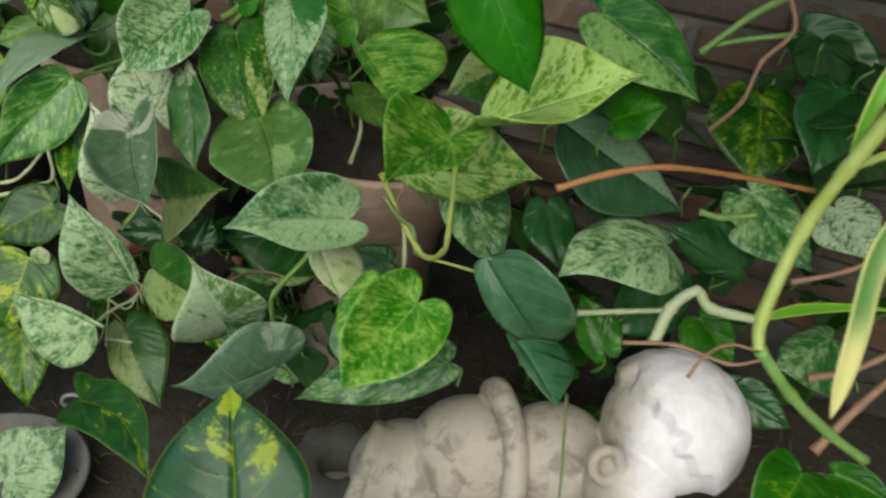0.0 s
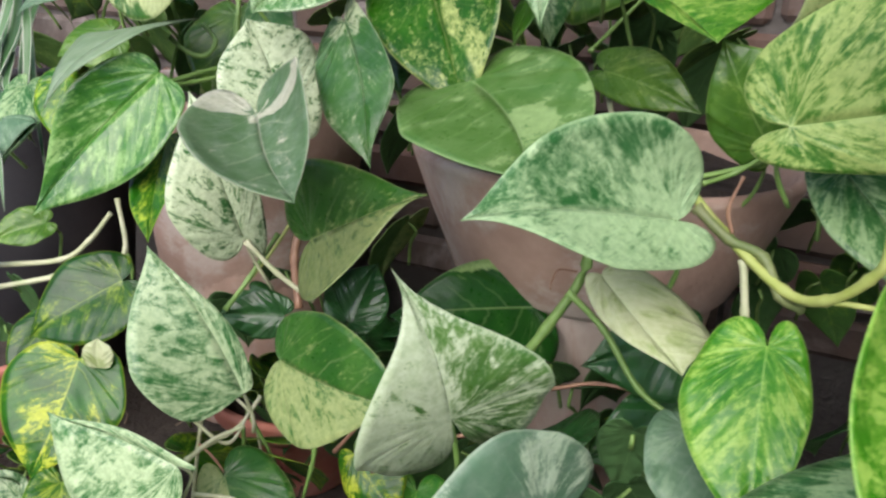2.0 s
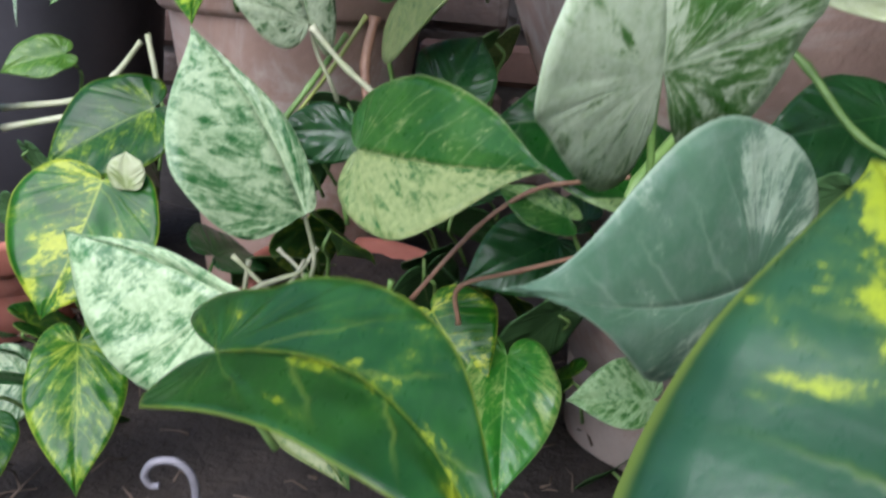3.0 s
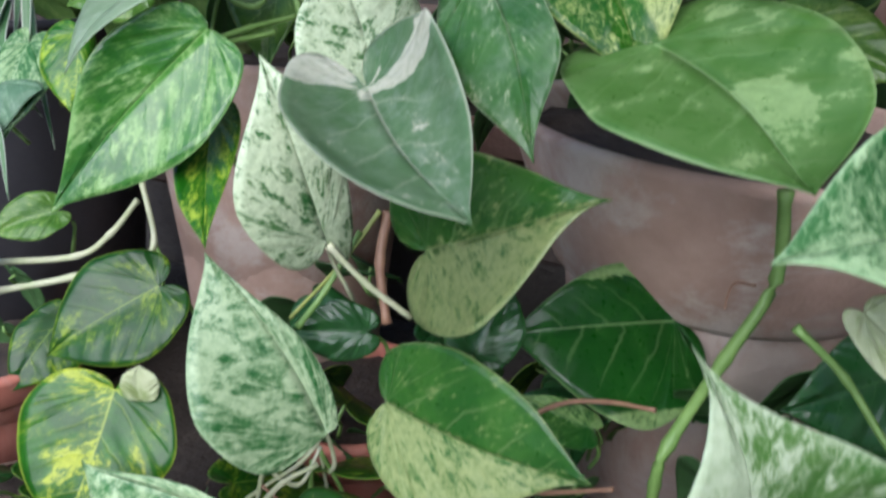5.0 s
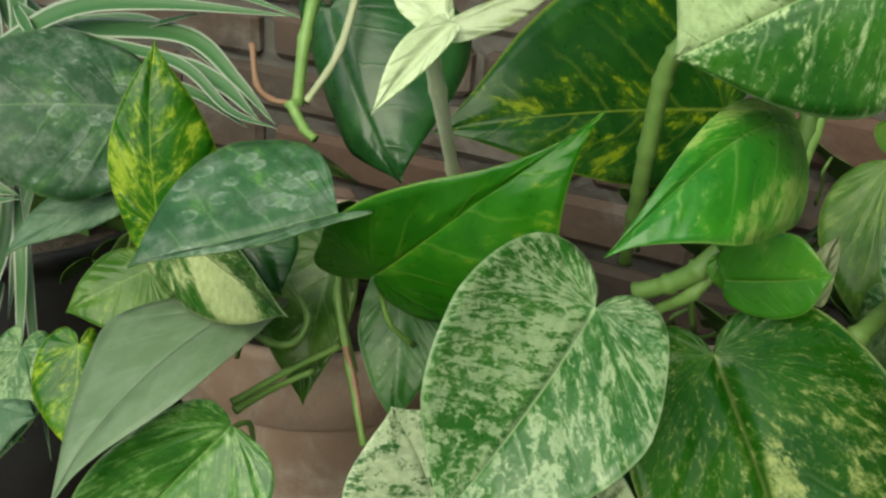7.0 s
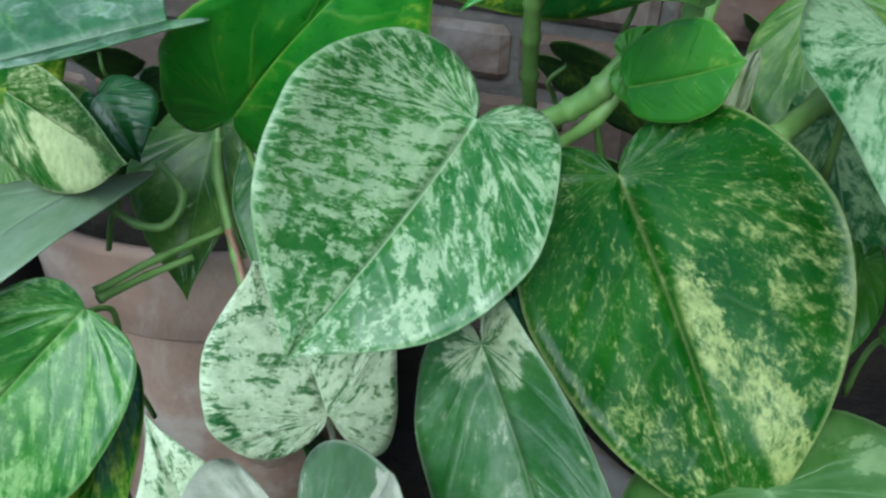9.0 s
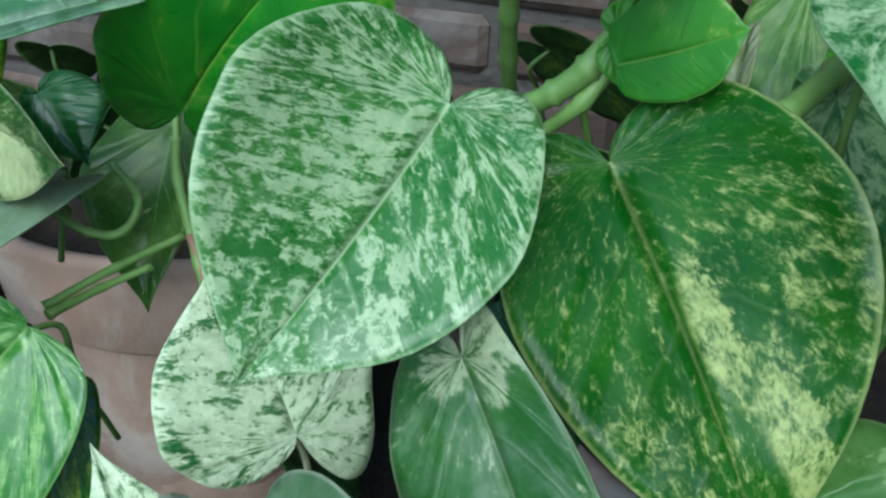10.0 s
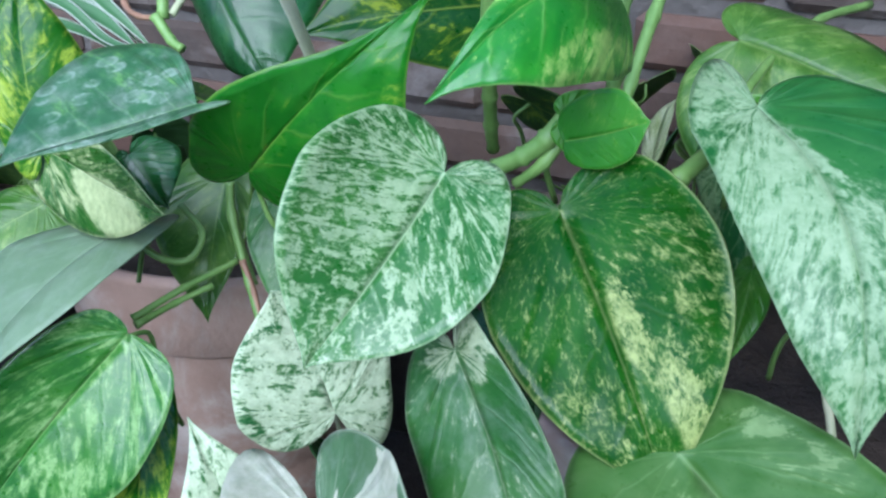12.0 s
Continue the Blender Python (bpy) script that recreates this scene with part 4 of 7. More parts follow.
leaf(pothos_main, "half_snow", (-0.2526, 0.7508, 0.7821), (-50.6, 29.6, 173.4), (0.0905, 0.0175, 0.0263), (6, -1), (0.50, 0.18), 0.01, (0.13, 0.11), (-0.24, 0.99), curl=0.05, droop=0.04, bend=-0.09, twist=40)
leaf(pothos_main, "deep", (-0.2443, 0.7925, 0.7717), (-34.7, 22.6, -162.4), (0.0468, 0.0222, 0.0133), (-24, -54), 0.30, 0.04, 0.16, 0.40)
leaf(pothos_main, "mottle_dark", (-0.2635, 0.7261, 0.6677), (56.3, 53.6, -71.5), (0.0894, 0.0403, 0.0435), (18, 19), (0.15, 0.47), 0.05, (0.20, 0.21), (0.28, -0.50), curl=-0.05, droop=0.05, bend=0.04, twist=25)
leaf(pothos_main, "marble_grey", (-0.1654, 0.5759, 0.6584), (85.7, -22.4, 19.0), (0.0635, 0.0400, 0.0401), (23, 16), (0.06, 0.05), 0.14, (0.50, 0.49), (-0.50, -0.34), curl=0.09, droop=-0.04, bend=0.08, twist=-7)
leaf(pothos_main, "dusty_edge", (-0.1272, 0.6010, 0.5980), (21.8, -70.5, 109.7), (0.0885, 0.0237, 0.0526), (-20, 19), (0.29, 0.27), 0.03, (0.00, 0.31), (-0.50, -0.11), curl=0.14, droop=0.07, bend=-0.11, twist=-20)
leaf(pothos_main, "mottle_side", (-0.0841, 0.6500, 0.7200), (13.3, -52.4, 117.4), (0.1012, 0.0277, 0.0396), (15, 36), (0.43, 0.26), -0.02, (0.17, 0.10), (-0.09, 0.71), curl=-0.03, droop=0.10, bend=0.05, twist=-22)
leaf(pothos_main, "cream", (-0.1108, 0.6642, 0.6873), (-14.9, 13.9, -154.2), (0.0642, 0.0323, 0.0122), (-12, -0), (0.39, 0.30), -0.01, (0.08, 0.06), (1.15, 0.61), curl=0.14, droop=0.04, bend=0.02, twist=2, petiole=0)
leaf(pothos_main, "lime_mottle", (-0.0167, 0.5491, 0.7177), (-20.9, -21.5, 158.0), (0.0821, 0.0391, 0.0386), (30, 38), (0.30, 0.30), -0.04, (0.15, 0.20), (0.35, 0.74), curl=-0.00, droop=0.04, bend=0.00, twist=4)
leaf(pothos_main, "lime_mottle", (-0.0495, 0.6167, 0.6823), (-46.8, 7.3, 163.6), (0.0770, 0.0180, 0.0290), (5, 5), 0.30, 0.04, 0.16, 0.40)
leaf(pothos_main, "mottle", (0.0127, 0.5577, 0.6641), (-28.0, -33.8, 111.7), (0.1266, 0.0208, 0.0296), (-10, -10), 0.30, 0.04, 0.05, 0.40)
leaf(pothos_main, "lime_mottle", (-0.0114, 0.6039, 0.8223), (1.3, -24.7, 157.0), (0.0871, 0.0262, 0.0430), (21, 25), (0.27, 0.28), -0.03, (0.49, 0.19), (-0.19, 0.02), curl=0.03, droop=0.04, bend=0.06, twist=6)
leaf(pothos_main, "lime_marble", (-0.0383, 0.6833, 0.7567), (74.7, 73.9, -43.2), (0.1146, 0.0522, 0.0251), (5, -4), (0.32, 0.39), 0.02, (0.16, 0.15), (0.70, -0.19), curl=0.10, droop=0.04, bend=-0.01, twist=-7)
leaf(pothos_main, "mottle", (0.0010, 0.7195, 0.7325), (-38.3, 21.1, -155.5), (0.0871, 0.0366, 0.0258), (2, 1), (0.25, 0.26), -0.00, (0.16, 0.15), (0.33, 0.60), curl=0.11, droop=0.04, bend=0.01, twist=9)
leaf(pothos_main, "lime_mottle", (-0.1061, 0.8025, 0.8150), (-20.9, 18.2, -154.5), (0.0833, 0.0650, 0.0102), (4, 2), (0.36, 0.35), -0.00, (0.11, 0.14), (1.15, 0.68), curl=0.05, droop=0.01, bend=-0.06, twist=4)
leaf(pothos_main, "olive", (-0.1305, 0.9269, 0.8482), (-23.8, 51.4, -137.7), (0.0929, 0.0407, 0.0678), (-33, -3), 0.30, 0.04, 0.16, 0.40)
leaf(pothos_main, "olive", (-0.1107, 0.8184, 0.7598), (-32.1, 63.6, -152.2), (0.0654, 0.0202, 0.0155), (7, 7), 0.30, 0.04, 0.16, 0.40)
leaf(pothos_main, "olive", (-0.0247, 0.7584, 0.7328), (90.9, -31.0, -7.9), (0.0628, 0.0230, 0.0403), (1, 1), 0.30, 0.04, 0.16, 0.40)
leaf(pothos_main, "deep", (0.0796, 0.7170, 0.7258), (-37.7, 13.0, -168.6), (0.0614, 0.0224, 0.0244), (1, 1), 0.30, 0.04, 0.16, 0.40)
leaf(pothos_main, "dark_rimmed", (-0.1387, 0.7987, 0.6122), (-2.8, -53.7, 111.0), (0.0919, 0.0554, 0.0320), (15, 15), 0.30, 0.04, 0.16, 0.40)
leaf(pothos_main, "deep", (-0.0544, 0.7279, 0.6353), (-25.1, -57.0, 132.6), (0.0624, 0.0312, 0.0218), (0, 0), 0.30, 0.04, 0.16, 0.40)
leaf(pothos_main, "deep", (-0.0535, 0.7169, 0.6008), (-37.8, -45.9, 145.1), (0.0648, 0.0292, 0.0191), (-1, -1), 0.30, 0.04, 0.16, 0.40)
leaf(pothos_main, "golden_deep", (-0.2077, 0.9184, 0.8630), (-6.2, -60.6, 122.6), (0.1295, 0.0315, 0.0601), (3, 3), 0.30, 0.04, 0.16, 0.40)
leaf(pothos_main, "white", (-0.3087, 0.7677, 0.9099), (-34.3, -28.9, 172.2), (0.0349, 0.0036, 0.0058), (19, 19), 0.40, 0.04, 0.03, 0.40, petiole=0)
leaf(pothos_main, "white", (-0.3102, 0.7673, 0.9083), (43.7, 62.9, -11.5), (0.0359, 0.0034, 0.0056), (-49, 2), 0.40, 0.04, 0.03, 0.40, petiole=0)
leaf(pothos_main, "white", (-0.3117, 0.7678, 0.9099), (47.5, -11.5, 33.1), (0.0223, 0.0090, 0.0061), (-11, -11), 0.40, 0.04, 0.03, 0.40, petiole=0)
leaf(pothos_main, "split_white", (-0.2102, 0.7678, 0.9372), (-83.7, -54.0, 160.8), (0.0542, 0.0342, 0.0569), (-10, 21), 0.30, 0.04, 0.16, 0.40)
leaf(pothos_main, "olive", (-0.3771, 0.9181, 0.7704), (-54.3, 0.1, 177.5), (0.0768, 0.0175, 0.0331), (7, 7), 0.30, 0.04, 0.16, 0.40)
leaf(pothos_main, "half_snow", (-0.3337, 0.8636, 0.7843), (-60.6, 7.2, 179.1), (0.0590, 0.0187, 0.0175), (10, 10), 0.30, 0.04, 0.16, 0.40)
leaf(pothos_main, "lime_leaf", (-0.1245, 0.8441, 0.8270), (-75.2, -49.2, 144.3), (0.0315, 0.0249, 0.0269), (16, 15), (0.33, 0.31), 0.05, (0.16, 0.16), (0.73, 0.47), curl=0.07, droop=0.05, bend=-0.00, twist=0)
leaf(pothos_main, "lime_leaf", (-0.1561, 0.7802, 0.8015), (-51.4, 0.2, 156.4), (0.0321, 0.0074, 0.0066), (-3, -3), 0.30, 0.04, 0.16, 0.40)
leaf(pothos_main, "lime_leaf", (-0.2194, 0.8162, 0.8395), (-11.7, 67.1, -99.1), (0.0258, 0.0115, 0.0139), (0, 0), 0.30, 0.04, 0.16, 0.40)
leaf(pothos_main, "mottle", (-0.1605, 0.8149, 0.8278), (-75.6, 14.1, -165.4), (0.0588, 0.0247, 0.0148), (-9, -56), 0.30, 0.04, 0.16, 0.40)
leaf(pothos_main, "mottle_dark", (0.0337, 0.8034, 0.8208), (-33.5, -51.5, 152.3), (0.0737, 0.0290, 0.0264), (-0, -0), 0.30, 0.04, 0.16, 0.40)
leaf(pothos_main, "dusty", (-0.0683, 0.6316, 0.6346), (-44.8, 29.2, 176.9), (0.0569, 0.0295, 0.0256), (20, 20), 0.30, 0.04, 0.20, 0.40)
leaf(pothos_main, "deep_gold", (-0.2236, 0.9783, 0.7997), (-40.7, -31.5, -68.8), (0.0766, 0.0291, 0.0291), (4, 4), 0.30, 0.05, 0.16, 0.60)
leaf(pothos_main, "olive", (-0.1433, 1.0667, 0.7917), (-41.0, -24.4, 18.7), (0.0723, 0.0275, 0.0275), (6, 0), 0.30, 0.05, 0.16, 0.60)
leaf(pothos_main, "olive", (-0.0968, 1.0974, 0.8026), (-32.8, 21.8, -33.2), (0.0577, 0.0219, 0.0219), (11, 13), 0.30, 0.05, 0.16, 0.60)
leaf(pothos_main, "deep", (-0.0411, 0.9906, 0.8086), (-51.3, 30.7, 51.8), (0.0833, 0.0316, 0.0316), (1, 7), 0.30, 0.05, 0.16, 0.60)
leaf(pothos_main, "olive", (-0.0035, 1.0657, 0.8053), (-52.2, 23.2, 9.7), (0.0851, 0.0323, 0.0323), (9, 9), 0.30, 0.05, 0.16, 0.60)
leaf(pothos_main, "deep_gold", (0.0795, 1.1125, 0.8053), (-20.8, 13.0, -46.3), (0.0852, 0.0324, 0.0324), (14, 14), 0.30, 0.05, 0.16, 0.60)
leaf(pothos_main, "olive", (-0.1990, 0.9288, 0.7657), (-43.8, -16.0, -61.6), (0.0843, 0.0320, 0.0320), (15, 1), 0.30, 0.05, 0.16, 0.60)
leaf(pothos_main, "olive", (-0.1383, 0.9287, 0.7843), (-32.9, 25.1, -64.5), (0.0662, 0.0251, 0.0251), (11, 6), 0.30, 0.05, 0.16, 0.60)
leaf(pothos_main, "deep", (-0.0975, 1.0592, 0.7465), (-62.2, -33.4, -69.4), (0.0657, 0.0250, 0.0250), (9, 0), 0.30, 0.05, 0.16, 0.60)
leaf(pothos_main, "deep", (-0.0588, 1.0130, 0.7709), (-73.4, 25.2, -27.0), (0.0615, 0.0234, 0.0234), (13, 6), 0.30, 0.05, 0.16, 0.60)
leaf(pothos_main, "olive", (0.0064, 1.0276, 0.7739), (-43.8, 8.5, 61.8), (0.0764, 0.0290, 0.0290), (4, 10), 0.30, 0.05, 0.16, 0.60)
leaf(pothos_main, "olive", (0.0663, 0.9989, 0.7737), (-57.4, -11.0, 41.0), (0.0650, 0.0247, 0.0247), (5, 6), 0.30, 0.05, 0.16, 0.60)
leaf(pothos_main, "deep_gold", (-0.2050, 0.9864, 0.7215), (-56.6, 29.3, 14.1), (0.0675, 0.0256, 0.0256), (11, 0), 0.30, 0.05, 0.16, 0.60)
leaf(pothos_main, "deep_gold", (-0.1756, 1.0323, 0.6879), (-50.5, 6.0, -25.8), (0.0647, 0.0246, 0.0246), (3, 11), 0.30, 0.05, 0.16, 0.60)
leaf(pothos_main, "deep", (-0.1360, 0.9798, 0.7929), (-72.0, -6.2, 58.0), (0.0574, 0.0218, 0.0218), (3, 8), 0.30, 0.05, 0.16, 0.60)
leaf(pothos_main, "olive", (-0.0802, 0.9457, 0.8019), (-25.0, 23.4, 41.8), (0.0593, 0.0225, 0.0225), (3, 5), 0.30, 0.05, 0.16, 0.60)
leaf(pothos_main, "deep", (0.0002, 1.0445, 0.7611), (-70.1, 7.6, 23.9), (0.0802, 0.0305, 0.0305), (4, 4), 0.30, 0.05, 0.16, 0.60)
leaf(pothos_main, "deep", (-0.1225, 0.9868, 0.6741), (-29.4, -34.9, -29.2), (0.0822, 0.0312, 0.0312), (13, 13), 0.30, 0.05, 0.16, 0.60)
leaf(pothos_main, "deep", (-0.0576, 0.9788, 0.7148), (-66.8, -13.2, 43.4), (0.0661, 0.0251, 0.0251), (1, 7), 0.30, 0.05, 0.16, 0.60)
leaf(pothos_main, "deep", (0.0161, 1.0031, 0.7139), (-67.5, 13.2, -60.2), (0.0746, 0.0283, 0.0283), (10, 7), 0.30, 0.05, 0.16, 0.60)
leaf(pothos_main, "deep", (-0.4288, 0.9616, 0.7545), (-70.8, -16.9, 69.5), (0.0640, 0.0243, 0.0243), (6, 0), 0.30, 0.05, 0.16, 0.60)
leaf(pothos_main, "mottle_dark", (-0.3885, 1.0105, 0.7582), (-53.7, -0.6, 35.7), (0.0692, 0.0263, 0.0263), (4, 6), 0.30, 0.05, 0.16, 0.60)
leaf(pothos_main, "olive", (-0.3263, 0.9801, 0.7773), (-21.7, -30.6, 16.8), (0.0520, 0.0198, 0.0198), (2, 1), 0.30, 0.05, 0.16, 0.60)
leaf(pothos_main, "mottle_dark", (-0.4471, 1.0216, 0.7195), (-64.5, 21.7, 14.0), (0.0590, 0.0224, 0.0224), (14, 7), 0.30, 0.05, 0.16, 0.60)
leaf(pothos_main, "olive", (-0.3926, 0.9948, 0.7153), (-27.3, -15.5, -20.4), (0.0647, 0.0246, 0.0246), (2, 11), 0.30, 0.05, 0.16, 0.60)
leaf(pothos_main, "deep", (-0.3537, 1.0130, 0.7211), (-29.1, -0.4, -42.8), (0.0706, 0.0268, 0.0268), (5, 4), 0.30, 0.05, 0.16, 0.60)
leaf(pothos_main, "olive", (-0.4229, 1.0033, 0.6752), (-45.6, -10.3, 56.7), (0.0697, 0.0265, 0.0265), (5, 4), 0.30, 0.05, 0.16, 0.60)
leaf(pothos_main, "deep", (-0.2662, 0.8927, 0.7580), (-75.3, 0.8, 55.2), (0.0684, 0.0260, 0.0260), (5, 14), 0.30, 0.05, 0.16, 0.60)
leaf(pothos_main, "deep", (-0.2235, 0.8964, 0.7518), (-23.2, -6.2, -46.9), (0.0705, 0.0268, 0.0268), (2, 8), 0.30, 0.05, 0.16, 0.60)
leaf(pothos_main, "olive", (-0.1720, 0.9624, 0.7441), (-34.8, -28.5, -29.4), (0.0554, 0.0210, 0.0210), (3, 12), 0.30, 0.05, 0.16, 0.60)
leaf(pothos_main, "deep", (-0.1291, 0.9780, 0.7388), (-57.2, -31.7, 29.2), (0.0557, 0.0212, 0.0212), (13, 1), 0.30, 0.05, 0.16, 0.60)
leaf(pothos_main, "deep", (-0.1322, 0.8939, 0.7690), (-26.2, -27.2, 13.5), (0.0565, 0.0215, 0.0215), (11, 3), 0.30, 0.05, 0.16, 0.60)
leaf(pothos_main, "olive", (-0.2506, 0.9541, 0.7057), (-25.4, 0.1, 9.6), (0.0486, 0.0185, 0.0185), (14, 6), 0.30, 0.05, 0.16, 0.60)
leaf(pothos_main, "deep", (-0.2288, 0.8768, 0.7249), (-66.1, 8.3, 63.5), (0.0607, 0.0230, 0.0230), (4, 10), 0.30, 0.05, 0.16, 0.60)
leaf(pothos_main, "deep", (-0.1701, 0.9427, 0.7056), (-74.0, 25.4, -14.6), (0.0605, 0.0230, 0.0230), (2, 8), 0.30, 0.05, 0.16, 0.60)
leaf(pothos_main, "olive", (-0.1392, 0.9244, 0.7126), (-37.6, 24.9, -55.3), (0.0603, 0.0229, 0.0229), (5, 3), 0.30, 0.05, 0.16, 0.60)
leaf(pothos_main, "deep", (-0.1256, 0.7482, 0.6001), (-47.2, 0.5, -2.2), (0.0461, 0.0175, 0.0175), (13, 3), 0.30, 0.05, 0.16, 0.60)
leaf(pothos_main, "deep", (-0.0667, 0.7677, 0.6085), (-63.9, 32.6, 45.1), (0.0601, 0.0228, 0.0228), (4, 11), 0.30, 0.05, 0.16, 0.60)
leaf(pothos_main, "deep", (-0.1115, 0.7611, 0.5797), (-28.5, -18.7, -27.6), (0.0629, 0.0239, 0.0239), (5, 6), 0.30, 0.05, 0.16, 0.60)
leaf(pothos_main, "deep_gold", (-0.0693, 0.7507, 0.5866), (-58.7, -15.8, 29.5), (0.0554, 0.0211, 0.0211), (2, 7), 0.30, 0.05, 0.16, 0.60)
leaf(pothos_main, "deep", (-0.0987, 0.7562, 0.5598), (-64.9, -20.2, 26.3), (0.0569, 0.0216, 0.0216), (2, 8), 0.30, 0.05, 0.16, 0.60)
leaf(pothos_main, "deep", (-0.1357, 0.6693, 0.6010), (-52.8, 36.0, -28.6), (0.0539, 0.0205, 0.0205), (9, 2), 0.30, 0.05, 0.16, 0.60)
leaf(pothos_main, "deep", (-0.1158, 0.6816, 0.5886), (-24.3, -32.9, 16.4), (0.0604, 0.0229, 0.0229), (14, 2), 0.30, 0.05, 0.16, 0.60)
leaf(pothos_main, "deep", (-0.0879, 0.6548, 0.6165), (-73.2, 6.5, -10.0), (0.0437, 0.0166, 0.0166), (7, 15), 0.30, 0.05, 0.16, 0.60)
leaf(pothos_main, "deep", (-0.1326, 0.6423, 0.5872), (-51.3, 19.7, 11.8), (0.0570, 0.0217, 0.0217), (12, 6), 0.30, 0.05, 0.16, 0.60)
leaf(pothos_main, "deep", (-0.1158, 0.6404, 0.5871), (-73.4, -2.4, -2.2), (0.0587, 0.0223, 0.0223), (8, 12), 0.30, 0.05, 0.16, 0.60)
leaf(pothos_main, "deep", (-0.0849, 0.6635, 0.5814), (-73.6, -27.8, -4.7), (0.0458, 0.0174, 0.0174), (2, 11), 0.30, 0.05, 0.16, 0.60)
stem(pothos_main, "stem_yellow", .0026, [(-0.0706, 0.7482, 0.7161), (-0.0491, 0.7148, 0.6966), (-0.0263, 0.6834, 0.6815), (-0.0143, 0.6647, 0.6859), (-0.0048, 0.6507, 0.7019), (-0.0021, 0.6447, 0.7205), (-0.0041, 0.6509, 0.7863)])
stem(pothos_main, "stem_pale", .0022, [(-0.0413, 0.7043, 0.6878), (-0.0380, 0.6975, 0.6637), (-0.0364, 0.6903, 0.6416)])
stem(pothos_main, "root_brown", .0010, [(-0.0469, 0.7116, 0.6985), (-0.0504, 0.7130, 0.7101), (-0.0457, 0.7150, 0.7264)])
stem(pothos_main, "stem_green", .0030, [(-0.1172, 0.7454, 0.7027), (-0.1125, 0.7455, 0.6620), (-0.1310, 0.7306, 0.6287), (-0.1548, 0.7016, 0.6017), (-0.1577, 0.6992, 0.5830), (-0.1542, 0.7066, 0.5470)])
stem(pothos_main, "stem_green", .0016, [(-0.1238, 0.6834, 0.6703), (-0.1052, 0.6756, 0.6556), (-0.0878, 0.6603, 0.6350), (-0.0676, 0.6492, 0.6258)])
stem(pothos_main, "stem_pale", .0018, [(-0.3143, 0.7632, 0.6500), (-0.2966, 0.7663, 0.6306), (-0.2733, 0.7686, 0.6130)])
stem(pothos_main, "root_brown", .0030, [(-0.2924, 0.8062, 0.6539), (-0.2942, 0.7949, 0.6296), (-0.2875, 0.7839, 0.5999)])
stem(pothos_main, "root_brown", .0013, [(-0.2544, 0.7514, 0.5183), (-0.2241, 0.7515, 0.5597), (-0.1988, 0.7534, 0.5812), (-0.1759, 0.7494, 0.5892), (-0.1549, 0.7341, 0.5972)])
stem(pothos_main, "root_brown", .0013, [(-0.2289, 0.7509, 0.5075), (-0.2298, 0.7486, 0.5287), (-0.1995, 0.7287, 0.5483), (-0.1705, 0.7176, 0.5635)])
stem(pothos_main, "stem_white", .0026, [(-0.3155, 0.7698, 0.9065), (-0.3153, 0.7983, 0.8854), (-0.3138, 0.8436, 0.8463), (-0.3113, 0.8755, 0.8114)])
stem(pothos_main, "stem_green", .0032, [(-0.2395, 0.8200, 0.9130), (-0.2462, 0.8215, 0.9000), (-0.2482, 0.8245, 0.8907), (-0.2480, 0.8310, 0.8660), (-0.2469, 0.8385, 0.8490), (-0.2459, 0.8470, 0.8370), (-0.2446, 0.8590, 0.8220), (-0.2428, 0.8726, 0.8071)])
stem(pothos_main, "stem_green", .0030, [(-0.1947, 0.8327, 0.9021), (-0.2029, 0.8237, 0.8815), (-0.2025, 0.8234, 0.8530), (-0.2037, 0.8250, 0.8436)])
stem(pothos_main, "stem_green", .0040, [(-0.2164, 0.8244, 0.8397), (-0.2242, 0.8238, 0.8287), (-0.2324, 0.8264, 0.8206), (-0.2421, 0.8303, 0.8137)])
stem(pothos_main, "stem_green", .0026, [(-0.2149, 0.8257, 0.8339), (-0.2243, 0.8237, 0.8196), (-0.2337, 0.8292, 0.8085)])
stem(pothos_main, "stem_green", .0034, [(-0.1436, 0.8261, 0.8474), (-0.1687, 0.8019, 0.8366), (-0.1828, 0.7884, 0.8297), (-0.1890, 0.7881, 0.8235)])
stem(pothos_main, "stem_green", .0024, [(-0.0325, 1.0264, 0.8524), (-0.0758, 0.9782, 0.8513), (-0.1118, 0.9273, 0.8435), (-0.1398, 0.8770, 0.8357)])
stem(pothos_main, "stem_green", .0018, [(-0.4001, 0.8419, 0.7275), (-0.3825, 0.8612, 0.7341), (-0.3631, 0.8813, 0.7392)])
stem(pothos_main, "stem_green", .0022, [(-0.3695, 0.9004, 0.7725), (-0.3679, 0.8938, 0.7571), (-0.3561, 0.8758, 0.7310), (-0.3442, 0.8590, 0.7025)])
stem(pothos_main, "root_brown", .0016, [(-0.3602, 0.8808, 0.7400), (-0.3531, 0.8725, 0.7270), (-0.3456, 0.8616, 0.7070)])
stem(pothos_main, "stem_green", .0018, [(-0.4043, 0.8623, 0.7565), (-0.3917, 0.8645, 0.7466), (-0.3813, 0.8700, 0.7451), (-0.3782, 0.8794, 0.7545), (-0.3906, 0.8880, 0.7642)])
stem(pothos_main, "stem_green", .0018, [(-0.3736, 0.9128, 0.7823), (-0.3680, 0.8970, 0.7561), (-0.3547, 0.8806, 0.7270)])
stem(pothos_main, "stem_green", .0018, [(-0.3972, 0.8385, 0.7264), (-0.3865, 0.8571, 0.7277), (-0.3722, 0.8702, 0.7310)])
stem(pothos_main, "stem_pale", .0020, [(-0.1052, 0.7806, 0.7064), (-0.1020, 0.8122, 0.7281), (-0.1102, 0.8346, 0.7556)])
